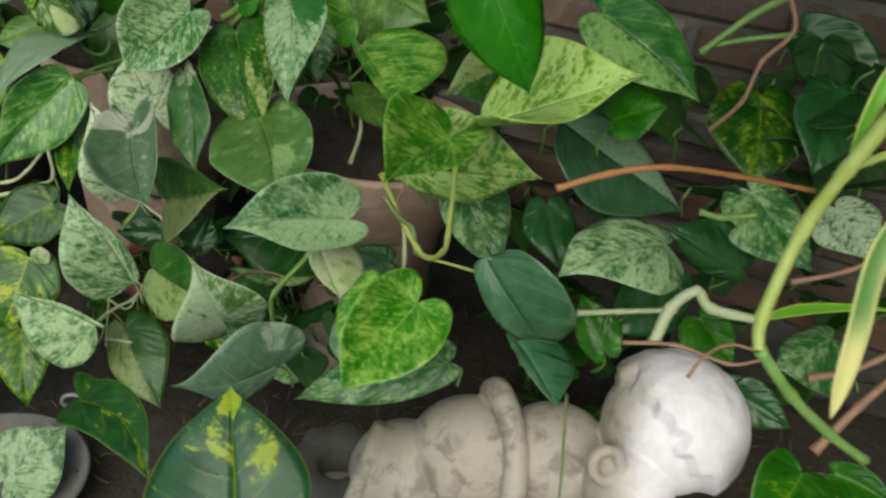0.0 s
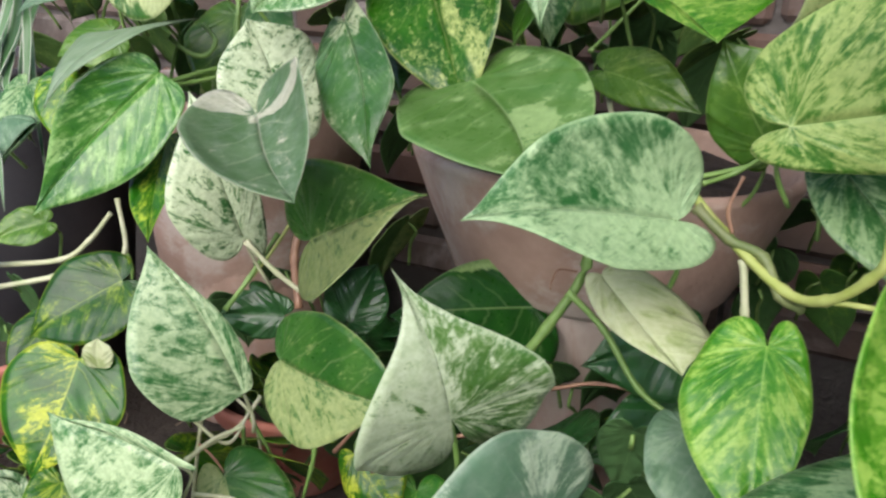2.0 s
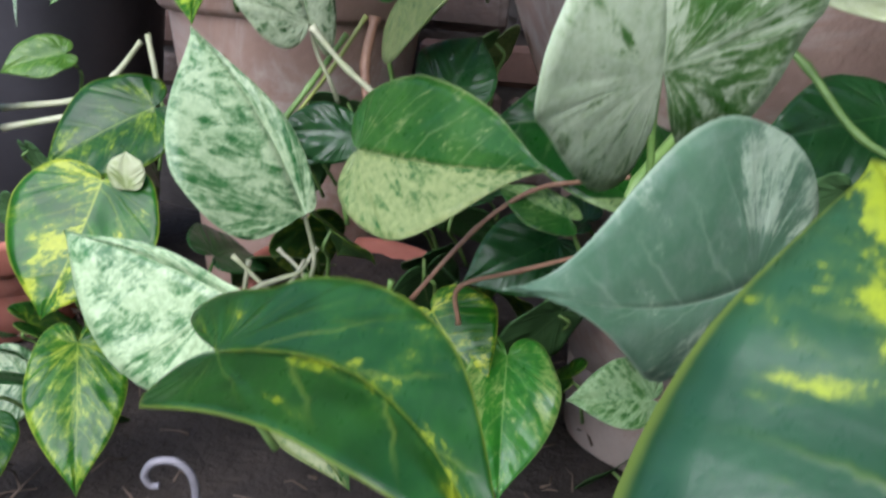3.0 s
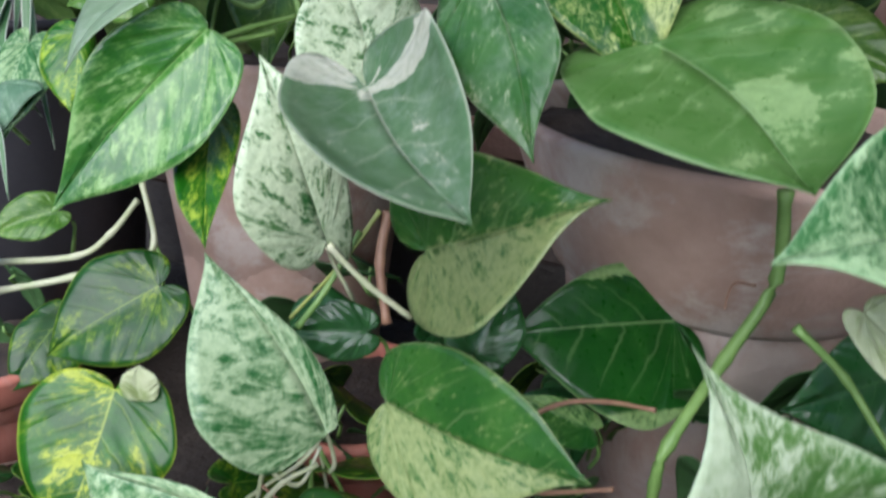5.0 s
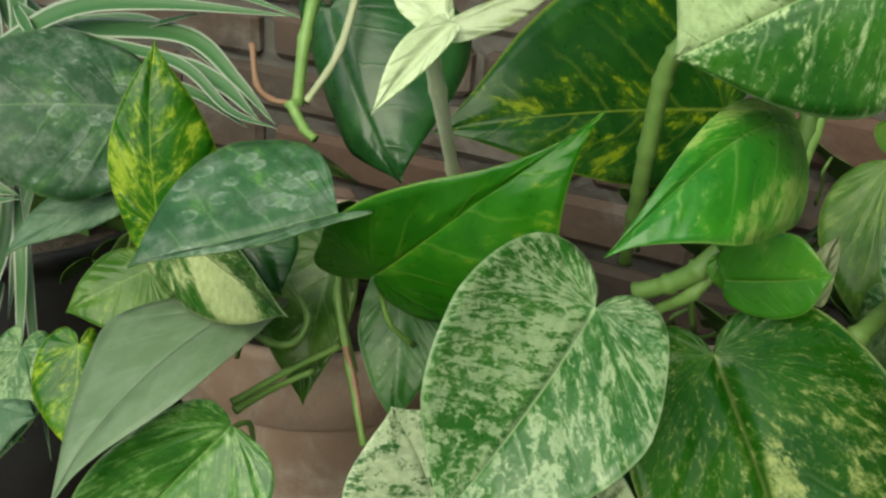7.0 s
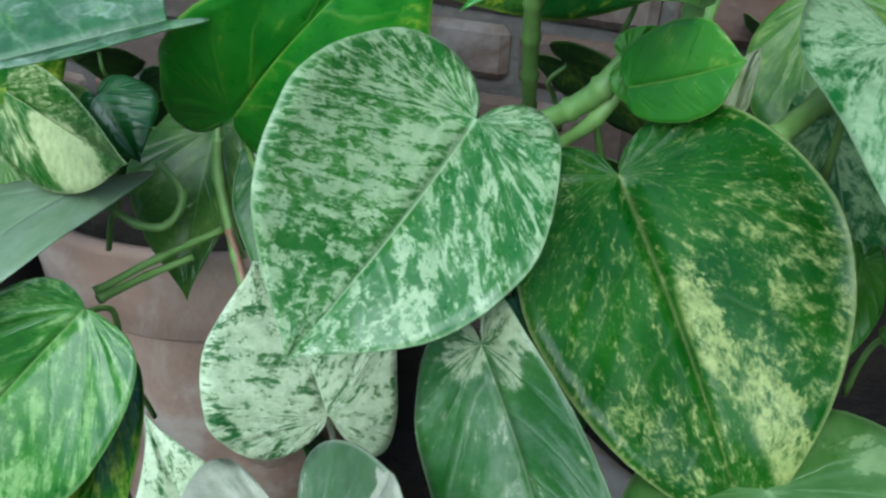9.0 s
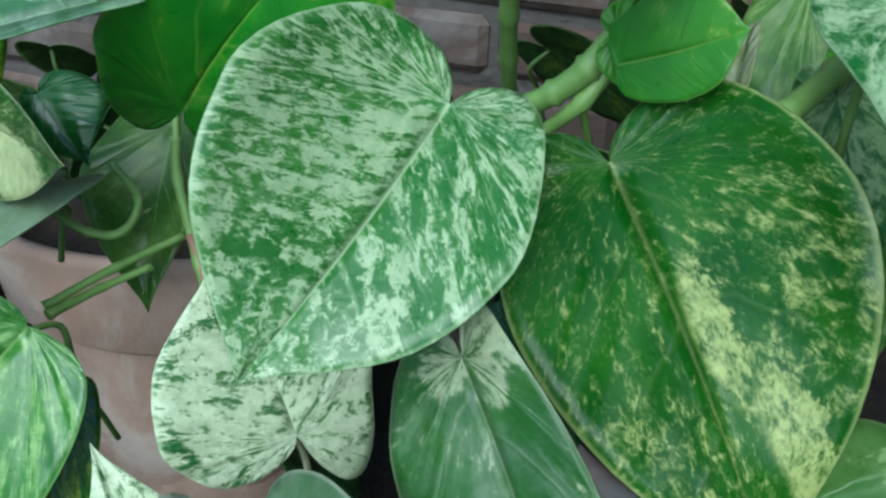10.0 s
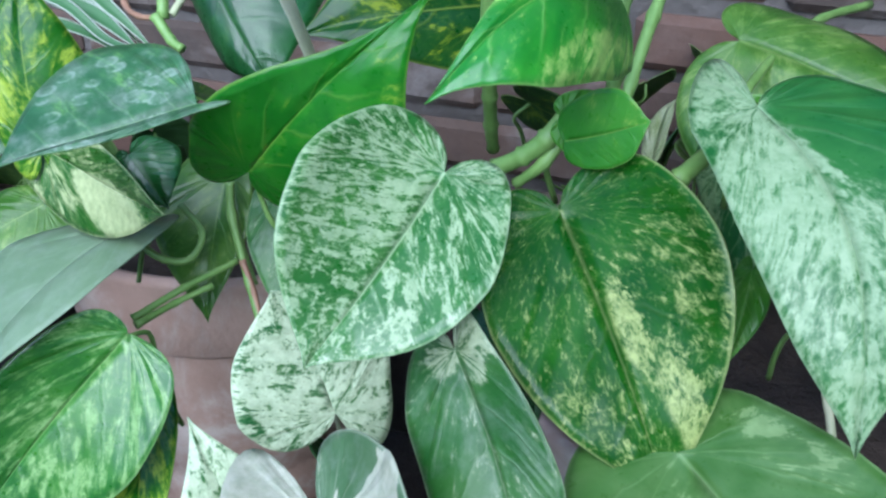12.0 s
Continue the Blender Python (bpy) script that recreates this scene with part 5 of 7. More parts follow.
stem(pothos_main, "stem_green", .0016, [(-0.0676, 0.7510, 0.7134), (-0.0310, 0.7543, 0.7250), (-0.0258, 0.7444, 0.7386)])
stem(pothos_main, "stem_yellow", .0014, [(-0.0120, 0.6615, 0.6869), (0.0175, 0.6539, 0.6873), (0.0428, 0.6371, 0.6928)])
stem(pothos_main, "stem_olive", .0028, [(-0.0637, 0.7226, 0.7068), (-0.0480, 0.7098, 0.6955), (-0.0339, 0.6995, 0.6918), (-0.0273, 0.6849, 0.6783), (-0.0165, 0.6843, 0.6727)])
stem(pothos_main, "stem_green", .0014, [(-0.0580, 0.7469, 0.7135), (-0.0412, 0.7511, 0.7200), (-0.0276, 0.7464, 0.7326)])
stem(pothos_main, "stem_green", .0013, [(-0.1199, 0.8366, 0.7690), (-0.1066, 0.8534, 0.7824), (-0.0897, 0.8720, 0.8000)])
stem(pothos_main, "root_brown", .0006, [(-0.1162, 0.7575, 0.6537), (-0.1265, 0.7540, 0.6553), (-0.1299, 0.7495, 0.6500), (-0.1304, 0.7475, 0.6452)])

leaf(pothos_main, "cream", (-0.1875, 0.8140, 0.8262), (34.0, -26.0, -38.0), (0.0330, 0.0055, 0.0050), (8, 8), 0.40, 0.04, 0.02, 0.60, petiole=0)
stem(pothos_main, "stem_green", .0028, [(-0.1695, 0.9097, 0.8846), (-0.1800, 0.8860, 0.8640), (-0.1900, 0.8600, 0.8420), (-0.1960, 0.8450, 0.8250)])

# ---- pothos low ----
pothos_low = thing("pothos_plant", "low pothos with white-marbled and yellow-blotched leaves", "pothos")
leaf(pothos_low, "marble", (-0.3067, 0.7353, 0.5623), (64.4, -26.3, 38.3), (0.1060, 0.0515, 0.0115), (17, 2), (0.38, 0.30), 0.08, (0.00, 0.00), (0.41, -0.29), curl=0.02, droop=0.02, bend=0.06, twist=13)
leaf(pothos_low, "marble", (-0.3342, 0.6977, 0.5319), (52.8, -75.0, 34.4), (0.0876, 0.0592, 0.0067), (16, -1), (0.23, 0.33), 0.00, (0.09, 0.14), (0.58, -0.03), curl=0.10, droop=0.07, bend=0.07, twist=-9)
leaf(pothos_low, "golden_bold", (-0.4206, 0.7473, 0.5649), (-56.8, -12.2, 178.4), (0.0771, 0.0408, 0.0424), (9, 7), (0.28, 0.28), 0.01, (0.16, 0.07), (0.39, 0.71), curl=0.10, droop=0.05, bend=-0.05, twist=-2)
leaf(pothos_low, "deep_gold", (-0.4233, 0.8105, 0.5937), (-39.5, -38.6, 144.9), (0.0728, 0.0364, 0.0329), (10, 10), 0.30, 0.04, 0.16, 0.40)
leaf(pothos_low, "mottle_dark", (-0.2745, 0.7063, 0.6033), (13.7, 65.1, -109.6), (0.0999, 0.0351, 0.0344), (8, 10), (0.31, 0.37), 0.03, (0.08, 0.06), (0.61, -0.24), curl=0.01, droop=-0.01, bend=0.05, twist=1)
leaf(pothos_low, "golden_rib", (-0.1062, 0.4186, 0.5990), (32.3, -12.4, 11.8), (0.1101, 0.0650, 0.0496), (-4, -0), (0.36, 0.31), 0.01, (0.16, 0.16), (0.50, 0.34), curl=0.11, droop=0.04, bend=0.01, twist=-1)
leaf(pothos_low, "golden_spot", (-0.2687, 0.5437, 0.5827), (-0.7, 29.1, -130.3), (0.1042, 0.0234, 0.0259), (17, 16), (0.12, 0.08), 0.06, (0.36, 0.07), (0.85, 0.79), curl=0.07, droop=0.05, bend=-0.22, twist=7)
leaf(pothos_low, "marble", (-0.3886, 0.6018, 0.4053), (34.6, 24.9, -26.0), (0.0725, 0.0386, 0.0421), (10, 10), 0.30, 0.04, 0.16, 0.40)
leaf(pothos_low, "bright", (-0.2028, 0.7684, 0.4848), (-38.8, -3.5, -172.4), (0.0780, 0.0307, 0.0230), (16, 16), 0.30, 0.04, 0.16, 0.40)
leaf(pothos_low, "marble_light", (-0.1301, 0.7271, 0.4912), (0.3, -48.8, 105.1), (0.0425, 0.0150, 0.0204), (14, 14), 0.30, 0.04, 0.16, 0.40)
leaf(pothos_low, "deep", (-0.1832, 0.8016, 0.5437), (-32.5, -45.7, 143.0), (0.0600, 0.0246, 0.0254), (1, 1), 0.30, 0.04, 0.16, 0.40)
leaf(pothos_low, "golden", (-0.4430, 0.7487, 0.4680), (-46.9, 2.4, -156.3), (0.0846, 0.0261, 0.0280), (5, 5), 0.30, 0.04, 0.16, 0.40)
leaf(pothos_low, "deep", (-0.2980, 0.7827, 0.5944), (-10.1, -71.0, 107.2), (0.0436, 0.0167, 0.0167), (-0, -0), 0.30, 0.04, 0.16, 0.40)
leaf(pothos_low, "deep", (-0.3373, 0.8279, 0.5896), (-23.2, 40.7, -142.7), (0.0422, 0.0155, 0.0258), (-34, 5), 0.30, 0.04, 0.16, 0.40)
leaf(pothos_low, "deep", (-0.2386, 0.7171, 0.6264), (51.5, 21.7, -0.0), (0.0378, 0.0201, 0.0177), (15, 15), 0.30, 0.04, 0.16, 0.40)
leaf(pothos_low, "half_pale", (-0.1793, 0.7568, 0.5688), (26.2, -43.6, 67.9), (0.0400, 0.0156, 0.0101), (20, 20), 0.30, 0.04, 0.16, 0.40)
leaf(pothos_low, "cream", (-0.4050, 0.7440, 0.5624), (86.2, -1.1, 8.2), (0.0196, 0.0093, 0.0102), (4, 4), 0.45, 0.04, 0.02, 1.00, petiole=0)
leaf(pothos_low, "golden_bold", (-0.2470, 0.7766, 0.5017), (-42.4, 41.3, -157.0), (0.0524, 0.0315, 0.0199), (-9, -9), 0.30, 0.04, 0.16, 0.40)
leaf(pothos_low, "deep_gold", (-0.5505, 0.9176, 0.5050), (-49.2, -25.7, 178.1), (0.0641, 0.0323, 0.0221), (-1, -1), 0.30, 0.04, 0.16, 0.40)
leaf(pothos_low, "marble", (-0.5027, 0.7848, 0.4178), (-9.8, -54.2, 120.7), (0.0402, 0.0275, 0.0256), (7, 7), 0.30, 0.04, 0.16, 0.40)
leaf(pothos_low, "deep_gold", (-0.4825, 0.7176, 0.4334), (-37.0, -19.1, 163.9), (0.0568, 0.0374, 0.0220), (10, 10), 0.30, 0.04, 0.16, 0.40)
leaf(pothos_low, "mottle_dark", (-0.3255, 0.7450, 0.4933), (-36.8, 26.9, -153.7), (0.0949, 0.0387, 0.0270), (-0, -0), 0.30, 0.04, 0.16, 0.40)
leaf(pothos_low, "deep_gold", (-0.5853, 0.8007, 0.4644), (-46.9, -2.9, 22.0), (0.0605, 0.0230, 0.0230), (1, 0), 0.30, 0.05, 0.16, 0.60)
leaf(pothos_low, "deep", (-0.4966, 0.8163, 0.4863), (-50.3, 16.8, -37.3), (0.0526, 0.0200, 0.0200), (14, 0), 0.30, 0.05, 0.16, 0.60)
leaf(pothos_low, "deep_gold", (-0.4845, 0.8308, 0.4745), (-63.5, -4.3, -65.2), (0.0645, 0.0245, 0.0245), (11, 14), 0.30, 0.05, 0.16, 0.60)
leaf(pothos_low, "deep", (-0.3921, 0.8210, 0.5028), (-21.7, 30.9, -10.6), (0.0765, 0.0291, 0.0291), (3, 15), 0.30, 0.05, 0.16, 0.60)
leaf(pothos_low, "deep_gold", (-0.3120, 0.8031, 0.5351), (-35.0, 31.6, -9.8), (0.0752, 0.0286, 0.0286), (5, 9), 0.30, 0.05, 0.16, 0.60)
leaf(pothos_low, "deep", (-0.2578, 0.8129, 0.5105), (-71.7, -18.0, 41.8), (0.0711, 0.0270, 0.0270), (10, 6), 0.30, 0.05, 0.16, 0.60)
leaf(pothos_low, "deep", (-0.5437, 0.7858, 0.4382), (-38.4, -26.1, -46.5), (0.0552, 0.0210, 0.0210), (6, 11), 0.30, 0.05, 0.16, 0.60)
leaf(pothos_low, "deep_gold", (-0.5134, 0.8049, 0.4477), (-43.2, 11.6, -45.7), (0.0719, 0.0273, 0.0273), (15, 12), 0.30, 0.05, 0.16, 0.60)
leaf(pothos_low, "golden", (-0.4227, 0.7557, 0.4773), (-21.7, 6.4, -5.0), (0.0687, 0.0261, 0.0261), (10, 9), 0.30, 0.05, 0.16, 0.60)
leaf(pothos_low, "deep_gold", (-0.3856, 0.8174, 0.4565), (-23.5, 2.2, -51.2), (0.0826, 0.0314, 0.0314), (6, 1), 0.30, 0.05, 0.16, 0.60)
leaf(pothos_low, "golden", (-0.3012, 0.7694, 0.4980), (-47.7, -8.9, -20.9), (0.0684, 0.0260, 0.0260), (7, 0), 0.30, 0.05, 0.16, 0.60)
leaf(pothos_low, "golden", (-0.2867, 0.8080, 0.4873), (-29.7, 20.7, 45.4), (0.0796, 0.0303, 0.0303), (0, 14), 0.30, 0.05, 0.16, 0.60)
leaf(pothos_low, "deep_gold", (-0.5597, 0.7405, 0.4149), (-58.5, -15.8, 42.2), (0.0763, 0.0290, 0.0290), (5, 1), 0.30, 0.05, 0.16, 0.60)
leaf(pothos_low, "deep", (-0.4861, 0.7321, 0.4505), (-35.2, -2.0, -24.2), (0.0611, 0.0232, 0.0232), (2, 5), 0.30, 0.05, 0.16, 0.60)
leaf(pothos_low, "deep", (-0.3139, 0.8379, 0.6041), (-27.9, 16.9, 24.6), (0.0552, 0.0210, 0.0210), (4, 3), 0.30, 0.05, 0.16, 0.60)
leaf(pothos_low, "deep", (-0.3237, 0.9380, 0.5627), (-31.0, 25.0, 0.6), (0.0726, 0.0276, 0.0276), (8, 7), 0.30, 0.05, 0.16, 0.60)
leaf(pothos_low, "mottle_dark", (-0.2312, 0.8548, 0.6447), (-57.3, -8.5, 54.5), (0.0671, 0.0255, 0.0255), (2, 3), 0.30, 0.05, 0.16, 0.60)
leaf(pothos_low, "deep", (-0.3499, 0.8386, 0.5776), (-54.2, 1.7, 9.0), (0.0686, 0.0261, 0.0261), (12, 11), 0.30, 0.05, 0.16, 0.60)
leaf(pothos_low, "deep", (-0.2738, 0.9042, 0.5244), (-21.1, 33.5, -46.9), (0.0636, 0.0242, 0.0242), (11, 7), 0.30, 0.05, 0.16, 0.60)
leaf(pothos_low, "deep", (-0.2325, 0.9280, 0.5310), (-28.2, -10.3, 53.9), (0.0683, 0.0259, 0.0259), (5, 11), 0.30, 0.05, 0.16, 0.60)
leaf(pothos_low, "mottle_dark", (-0.3466, 0.8655, 0.4886), (-28.8, 23.3, 53.9), (0.0821, 0.0312, 0.0312), (4, 14), 0.30, 0.05, 0.16, 0.60)
leaf(pothos_low, "deep", (-0.2955, 0.8682, 0.4681), (-45.4, 11.2, 13.2), (0.0684, 0.0260, 0.0260), (11, 7), 0.30, 0.05, 0.16, 0.60)
leaf(pothos_low, "mottle_dark", (-0.2344, 0.8989, 0.4720), (-54.6, -34.4, 43.9), (0.0772, 0.0293, 0.0293), (2, 9), 0.30, 0.05, 0.16, 0.60)
leaf(pothos_low, "deep", (-0.3666, 0.8413, 0.4285), (-33.1, -24.2, -32.3), (0.0813, 0.0309, 0.0309), (14, 1), 0.30, 0.05, 0.16, 0.60)
leaf(pothos_low, "deep", (-0.2451, 0.7915, 0.4748), (-61.3, -32.1, -53.2), (0.0638, 0.0243, 0.0243), (0, 11), 0.30, 0.05, 0.16, 0.60)
leaf(pothos_low, "deep", (-0.2468, 0.8756, 0.4409), (-64.2, 14.5, -15.2), (0.0574, 0.0218, 0.0218), (12, 4), 0.30, 0.05, 0.16, 0.60)
leaf(pothos_low, "deep", (-0.5717, 0.8349, 0.4215), (-28.9, 23.1, 22.6), (0.0590, 0.0224, 0.0224), (1, 7), 0.30, 0.05, 0.16, 0.60)
leaf(pothos_low, "golden", (-0.5437, 0.8473, 0.3970), (-51.3, -24.2, -19.9), (0.0639, 0.0243, 0.0243), (4, 10), 0.30, 0.05, 0.16, 0.60)
leaf(pothos_low, "deep_gold", (-0.4613, 0.8583, 0.4150), (-31.4, 33.3, 67.1), (0.0567, 0.0215, 0.0215), (6, 9), 0.30, 0.05, 0.16, 0.60)
leaf(pothos_low, "golden", (-0.6055, 0.8443, 0.3683), (-31.1, -17.9, 23.5), (0.0694, 0.0264, 0.0264), (7, 1), 0.30, 0.05, 0.16, 0.60)
leaf(pothos_low, "deep_gold", (-0.4826, 0.7921, 0.3879), (-50.6, -31.6, -0.6), (0.0596, 0.0226, 0.0226), (10, 8), 0.30, 0.05, 0.16, 0.60)
leaf(pothos_low, "deep", (-0.4349, 0.8441, 0.3951), (-40.5, -27.0, 38.6), (0.0643, 0.0244, 0.0244), (7, 15), 0.30, 0.05, 0.16, 0.60)
leaf(pothos_low, "deep", (-0.6054, 0.8318, 0.3125), (-35.8, -24.4, 3.0), (0.0665, 0.0253, 0.0253), (4, 5), 0.30, 0.05, 0.16, 0.60)
leaf(pothos_low, "deep_gold", (-0.4750, 0.7804, 0.3432), (-31.4, -10.2, -38.1), (0.0580, 0.0221, 0.0221), (11, 5), 0.30, 0.05, 0.16, 0.60)
leaf(pothos_low, "deep", (-0.4508, 0.8184, 0.3586), (-51.5, 25.9, 26.0), (0.0709, 0.0269, 0.0269), (11, 15), 0.30, 0.05, 0.16, 0.60)
leaf(pothos_low, "deep_gold", (-0.5650, 0.7802, 0.2915), (-37.3, 29.8, -50.0), (0.0577, 0.0219, 0.0219), (9, 8), 0.30, 0.05, 0.16, 0.60)
leaf(pothos_low, "golden", (-0.2237, 0.9250, 0.4703), (-47.0, 7.4, -43.4), (0.0672, 0.0255, 0.0255), (7, 9), 0.30, 0.05, 0.16, 0.60)
leaf(pothos_low, "deep", (-0.1754, 0.8613, 0.5048), (-24.9, 10.0, 14.3), (0.0695, 0.0264, 0.0264), (14, 10), 0.30, 0.05, 0.16, 0.60)
leaf(pothos_low, "deep", (-0.1023, 0.8675, 0.5259), (-71.4, -20.4, -35.5), (0.0691, 0.0263, 0.0263), (12, 5), 0.30, 0.05, 0.16, 0.60)
leaf(pothos_low, "deep", (-0.0409, 0.8988, 0.5210), (-73.3, -28.7, 21.7), (0.0618, 0.0235, 0.0235), (15, 15), 0.30, 0.05, 0.16, 0.60)
leaf(pothos_low, "deep", (-0.1942, 0.8459, 0.4285), (-57.6, -30.1, 37.2), (0.0597, 0.0227, 0.0227), (2, 4), 0.30, 0.05, 0.16, 0.60)
leaf(pothos_low, "golden", (-0.1742, 0.8966, 0.4465), (-23.2, -30.2, -17.1), (0.0592, 0.0225, 0.0225), (6, 1), 0.30, 0.05, 0.16, 0.60)
leaf(pothos_low, "deep", (-0.0862, 0.8600, 0.4338), (-55.2, 32.5, 37.6), (0.0552, 0.0210, 0.0210), (2, 11), 0.30, 0.05, 0.16, 0.60)
leaf(pothos_low, "deep", (-0.0527, 0.8913, 0.4404), (-63.5, 0.0, 68.6), (0.0740, 0.0281, 0.0281), (6, 6), 0.30, 0.05, 0.16, 0.60)
leaf(pothos_low, "deep", (-0.2067, 0.7943, 0.3759), (-20.0, 4.9, 70.6), (0.0797, 0.0303, 0.0303), (3, 6), 0.30, 0.05, 0.16, 0.60)
leaf(pothos_low, "deep", (-0.1312, 0.8223, 0.3902), (-61.3, -17.5, 38.4), (0.0837, 0.0318, 0.0318), (12, 6), 0.30, 0.05, 0.16, 0.60)
leaf(pothos_low, "deep", (-0.5926, 0.9315, 0.5296), (-74.4, -8.0, -31.3), (0.0489, 0.0186, 0.0186), (10, 9), 0.30, 0.05, 0.16, 0.60)
leaf(pothos_low, "deep", (-0.4940, 0.9057, 0.5494), (-66.3, 29.1, -61.8), (0.0569, 0.0216, 0.0216), (1, 10), 0.30, 0.05, 0.16, 0.60)
leaf(pothos_low, "deep", (-0.6071, 0.9302, 0.4856), (-70.8, 29.9, 2.1), (0.0455, 0.0173, 0.0173), (15, 6), 0.30, 0.05, 0.16, 0.60)
leaf(pothos_low, "deep", (-0.5328, 0.9463, 0.4747), (-25.4, 3.7, 67.3), (0.0596, 0.0226, 0.0226), (8, 8), 0.30, 0.05, 0.16, 0.60)
leaf(pothos_low, "golden", (-0.3412, 0.8439, 0.5235), (-58.8, -16.9, 33.1), (0.0704, 0.0267, 0.0267), (7, 7), 0.30, 0.05, 0.16, 0.60)
leaf(pothos_low, "deep", (-0.2755, 0.8797, 0.5284), (-25.9, -12.8, 43.4), (0.0521, 0.0198, 0.0198), (12, 9), 0.30, 0.05, 0.16, 0.60)
leaf(pothos_low, "deep", (-0.2507, 0.8589, 0.5353), (-38.6, -25.2, -22.4), (0.0495, 0.0188, 0.0188), (4, 13), 0.30, 0.05, 0.16, 0.60)
leaf(pothos_low, "golden", (-0.2007, 0.8886, 0.5237), (-68.5, 9.6, 55.0), (0.0692, 0.0263, 0.0263), (9, 10), 0.30, 0.05, 0.16, 0.60)
leaf(pothos_low, "deep", (-0.3424, 0.8512, 0.4835), (-64.1, -2.0, -38.8), (0.0589, 0.0224, 0.0224), (8, 2), 0.30, 0.05, 0.16, 0.60)
leaf(pothos_low, "deep", (-0.2593, 0.8106, 0.5212), (-33.2, -26.2, 3.7), (0.0458, 0.0174, 0.0174), (6, 15), 0.30, 0.05, 0.16, 0.60)
leaf(pothos_low, "deep", (-0.2378, 0.8105, 0.5087), (-51.7, 24.1, -33.3), (0.0574, 0.0218, 0.0218), (4, 13), 0.30, 0.05, 0.16, 0.60)
leaf(pothos_low, "deep", (-0.1683, 0.8105, 0.5355), (-42.1, -33.4, 28.5), (0.0640, 0.0243, 0.0243), (0, 11), 0.30, 0.05, 0.16, 0.60)
leaf(pothos_low, "deep", (-0.1683, 0.8195, 0.5508), (-19.3, -34.0, 52.9), (0.0493, 0.0187, 0.0187), (13, 15), 0.30, 0.05, 0.16, 0.60)
leaf(pothos_low, "deep_gold", (-0.1401, 0.8154, 0.5460), (-59.1, -19.2, 50.3), (0.0526, 0.0200, 0.0200), (12, 3), 0.30, 0.05, 0.16, 0.60)
leaf(pothos_low, "deep_gold", (-0.0425, 0.7826, 0.5766), (-50.6, -28.8, 9.1), (0.0573, 0.0218, 0.0218), (7, 5), 0.30, 0.05, 0.16, 0.60)
leaf(pothos_low, "deep", (-0.1763, 0.7983, 0.5019), (-69.9, 31.9, 48.9), (0.0669, 0.0254, 0.0254), (2, 3), 0.30, 0.05, 0.16, 0.60)
leaf(pothos_low, "deep", (-0.0985, 0.7979, 0.5059), (-48.0, 28.4, -55.4), (0.0527, 0.0200, 0.0200), (6, 1), 0.30, 0.05, 0.16, 0.60)
leaf(pothos_low, "deep", (-0.0461, 0.7659, 0.5302), (-61.2, 3.9, 0.7), (0.0699, 0.0266, 0.0266), (4, 5), 0.30, 0.05, 0.16, 0.60)
leaf(pothos_low, "deep_gold", (-0.1670, 0.7940, 0.4642), (-49.3, -30.2, 57.0), (0.0541, 0.0205, 0.0205), (7, 2), 0.30, 0.05, 0.16, 0.60)
stem(pothos_low, "stem_pale", .0022, [(-0.5520, 0.8528, 0.5761), (-0.4953, 0.8520, 0.5870), (-0.4729, 0.8548, 0.6032), (-0.4556, 0.8592, 0.6257)])
stem(pothos_low, "stem_pale", .0022, [(-0.5371, 0.8309, 0.5677), (-0.4924, 0.8393, 0.5785), (-0.4612, 0.8564, 0.5874), (-0.4524, 0.8701, 0.5936), (-0.4677, 0.8908, 0.6270)])
stem(pothos_low, "stem_pale", .0016, [(-0.3431, 0.7289, 0.5135), (-0.3343, 0.7519, 0.5158), (-0.3190, 0.7655, 0.5196)])
stem(pothos_low, "stem_green", .0016, [(-0.3273, 0.7785, 0.4647), (-0.3280, 0.7859, 0.4881), (-0.3265, 0.7820, 0.5080)])
stem(pothos_low, "stem_green", .0018, [(-0.3308, 0.7685, 0.6005), (-0.3186, 0.7760, 0.6192), (-0.3054, 0.7965, 0.6448)])
stem(pothos_low, "stem_pale", .0014, [(-0.3417, 0.7316, 0.4870), (-0.3245, 0.7334, 0.4865), (-0.3055, 0.7351, 0.4847)])
stem(pothos_low, "stem_pale", .0015, [(-0.3473, 0.7637, 0.5242), (-0.3519, 0.7649, 0.4969), (-0.3601, 0.7687, 0.4461)])
stem(pothos_low, "stem_green", .0014, [(-0.3249, 0.7929, 0.5082), (-0.3088, 0.7942, 0.4739), (-0.2971, 0.8009, 0.4250)])
stem(pothos_low, "stem_pale", .0014, [(-0.3194, 0.7984, 0.5236), (-0.3345, 0.7894, 0.5010), (-0.3600, 0.7711, 0.4864), (-0.3884, 0.7670, 0.4511)])
stem(pothos_low, "stem_pale", .0013, [(-0.3485, 0.8134, 0.5147), (-0.3306, 0.8102, 0.4985), (-0.3230, 0.8100, 0.4624)])
stem(pothos_low, "stem_green", .0015, [(-0.2639, 0.7438, 0.5298), (-0.2678, 0.7468, 0.5082), (-0.2779, 0.7541, 0.4687)])
stem(pothos_low, "stem_green", .0014, [(-0.4541, 0.8711, 0.5950), (-0.4460, 0.8665, 0.5790), (-0.4496, 0.8640, 0.5419)])
stem(pothos_low, "stem_yellow", .0013, [(-0.2966, 0.8032, 0.6549), (-0.3153, 0.8014, 0.6246), (-0.3452, 0.8059, 0.5853)])
stem(pothos_low, "stem_pale", .0013, [(-0.3530, 0.7547, 0.5292), (-0.3296, 0.7608, 0.5078), (-0.3201, 0.7774, 0.5226)])
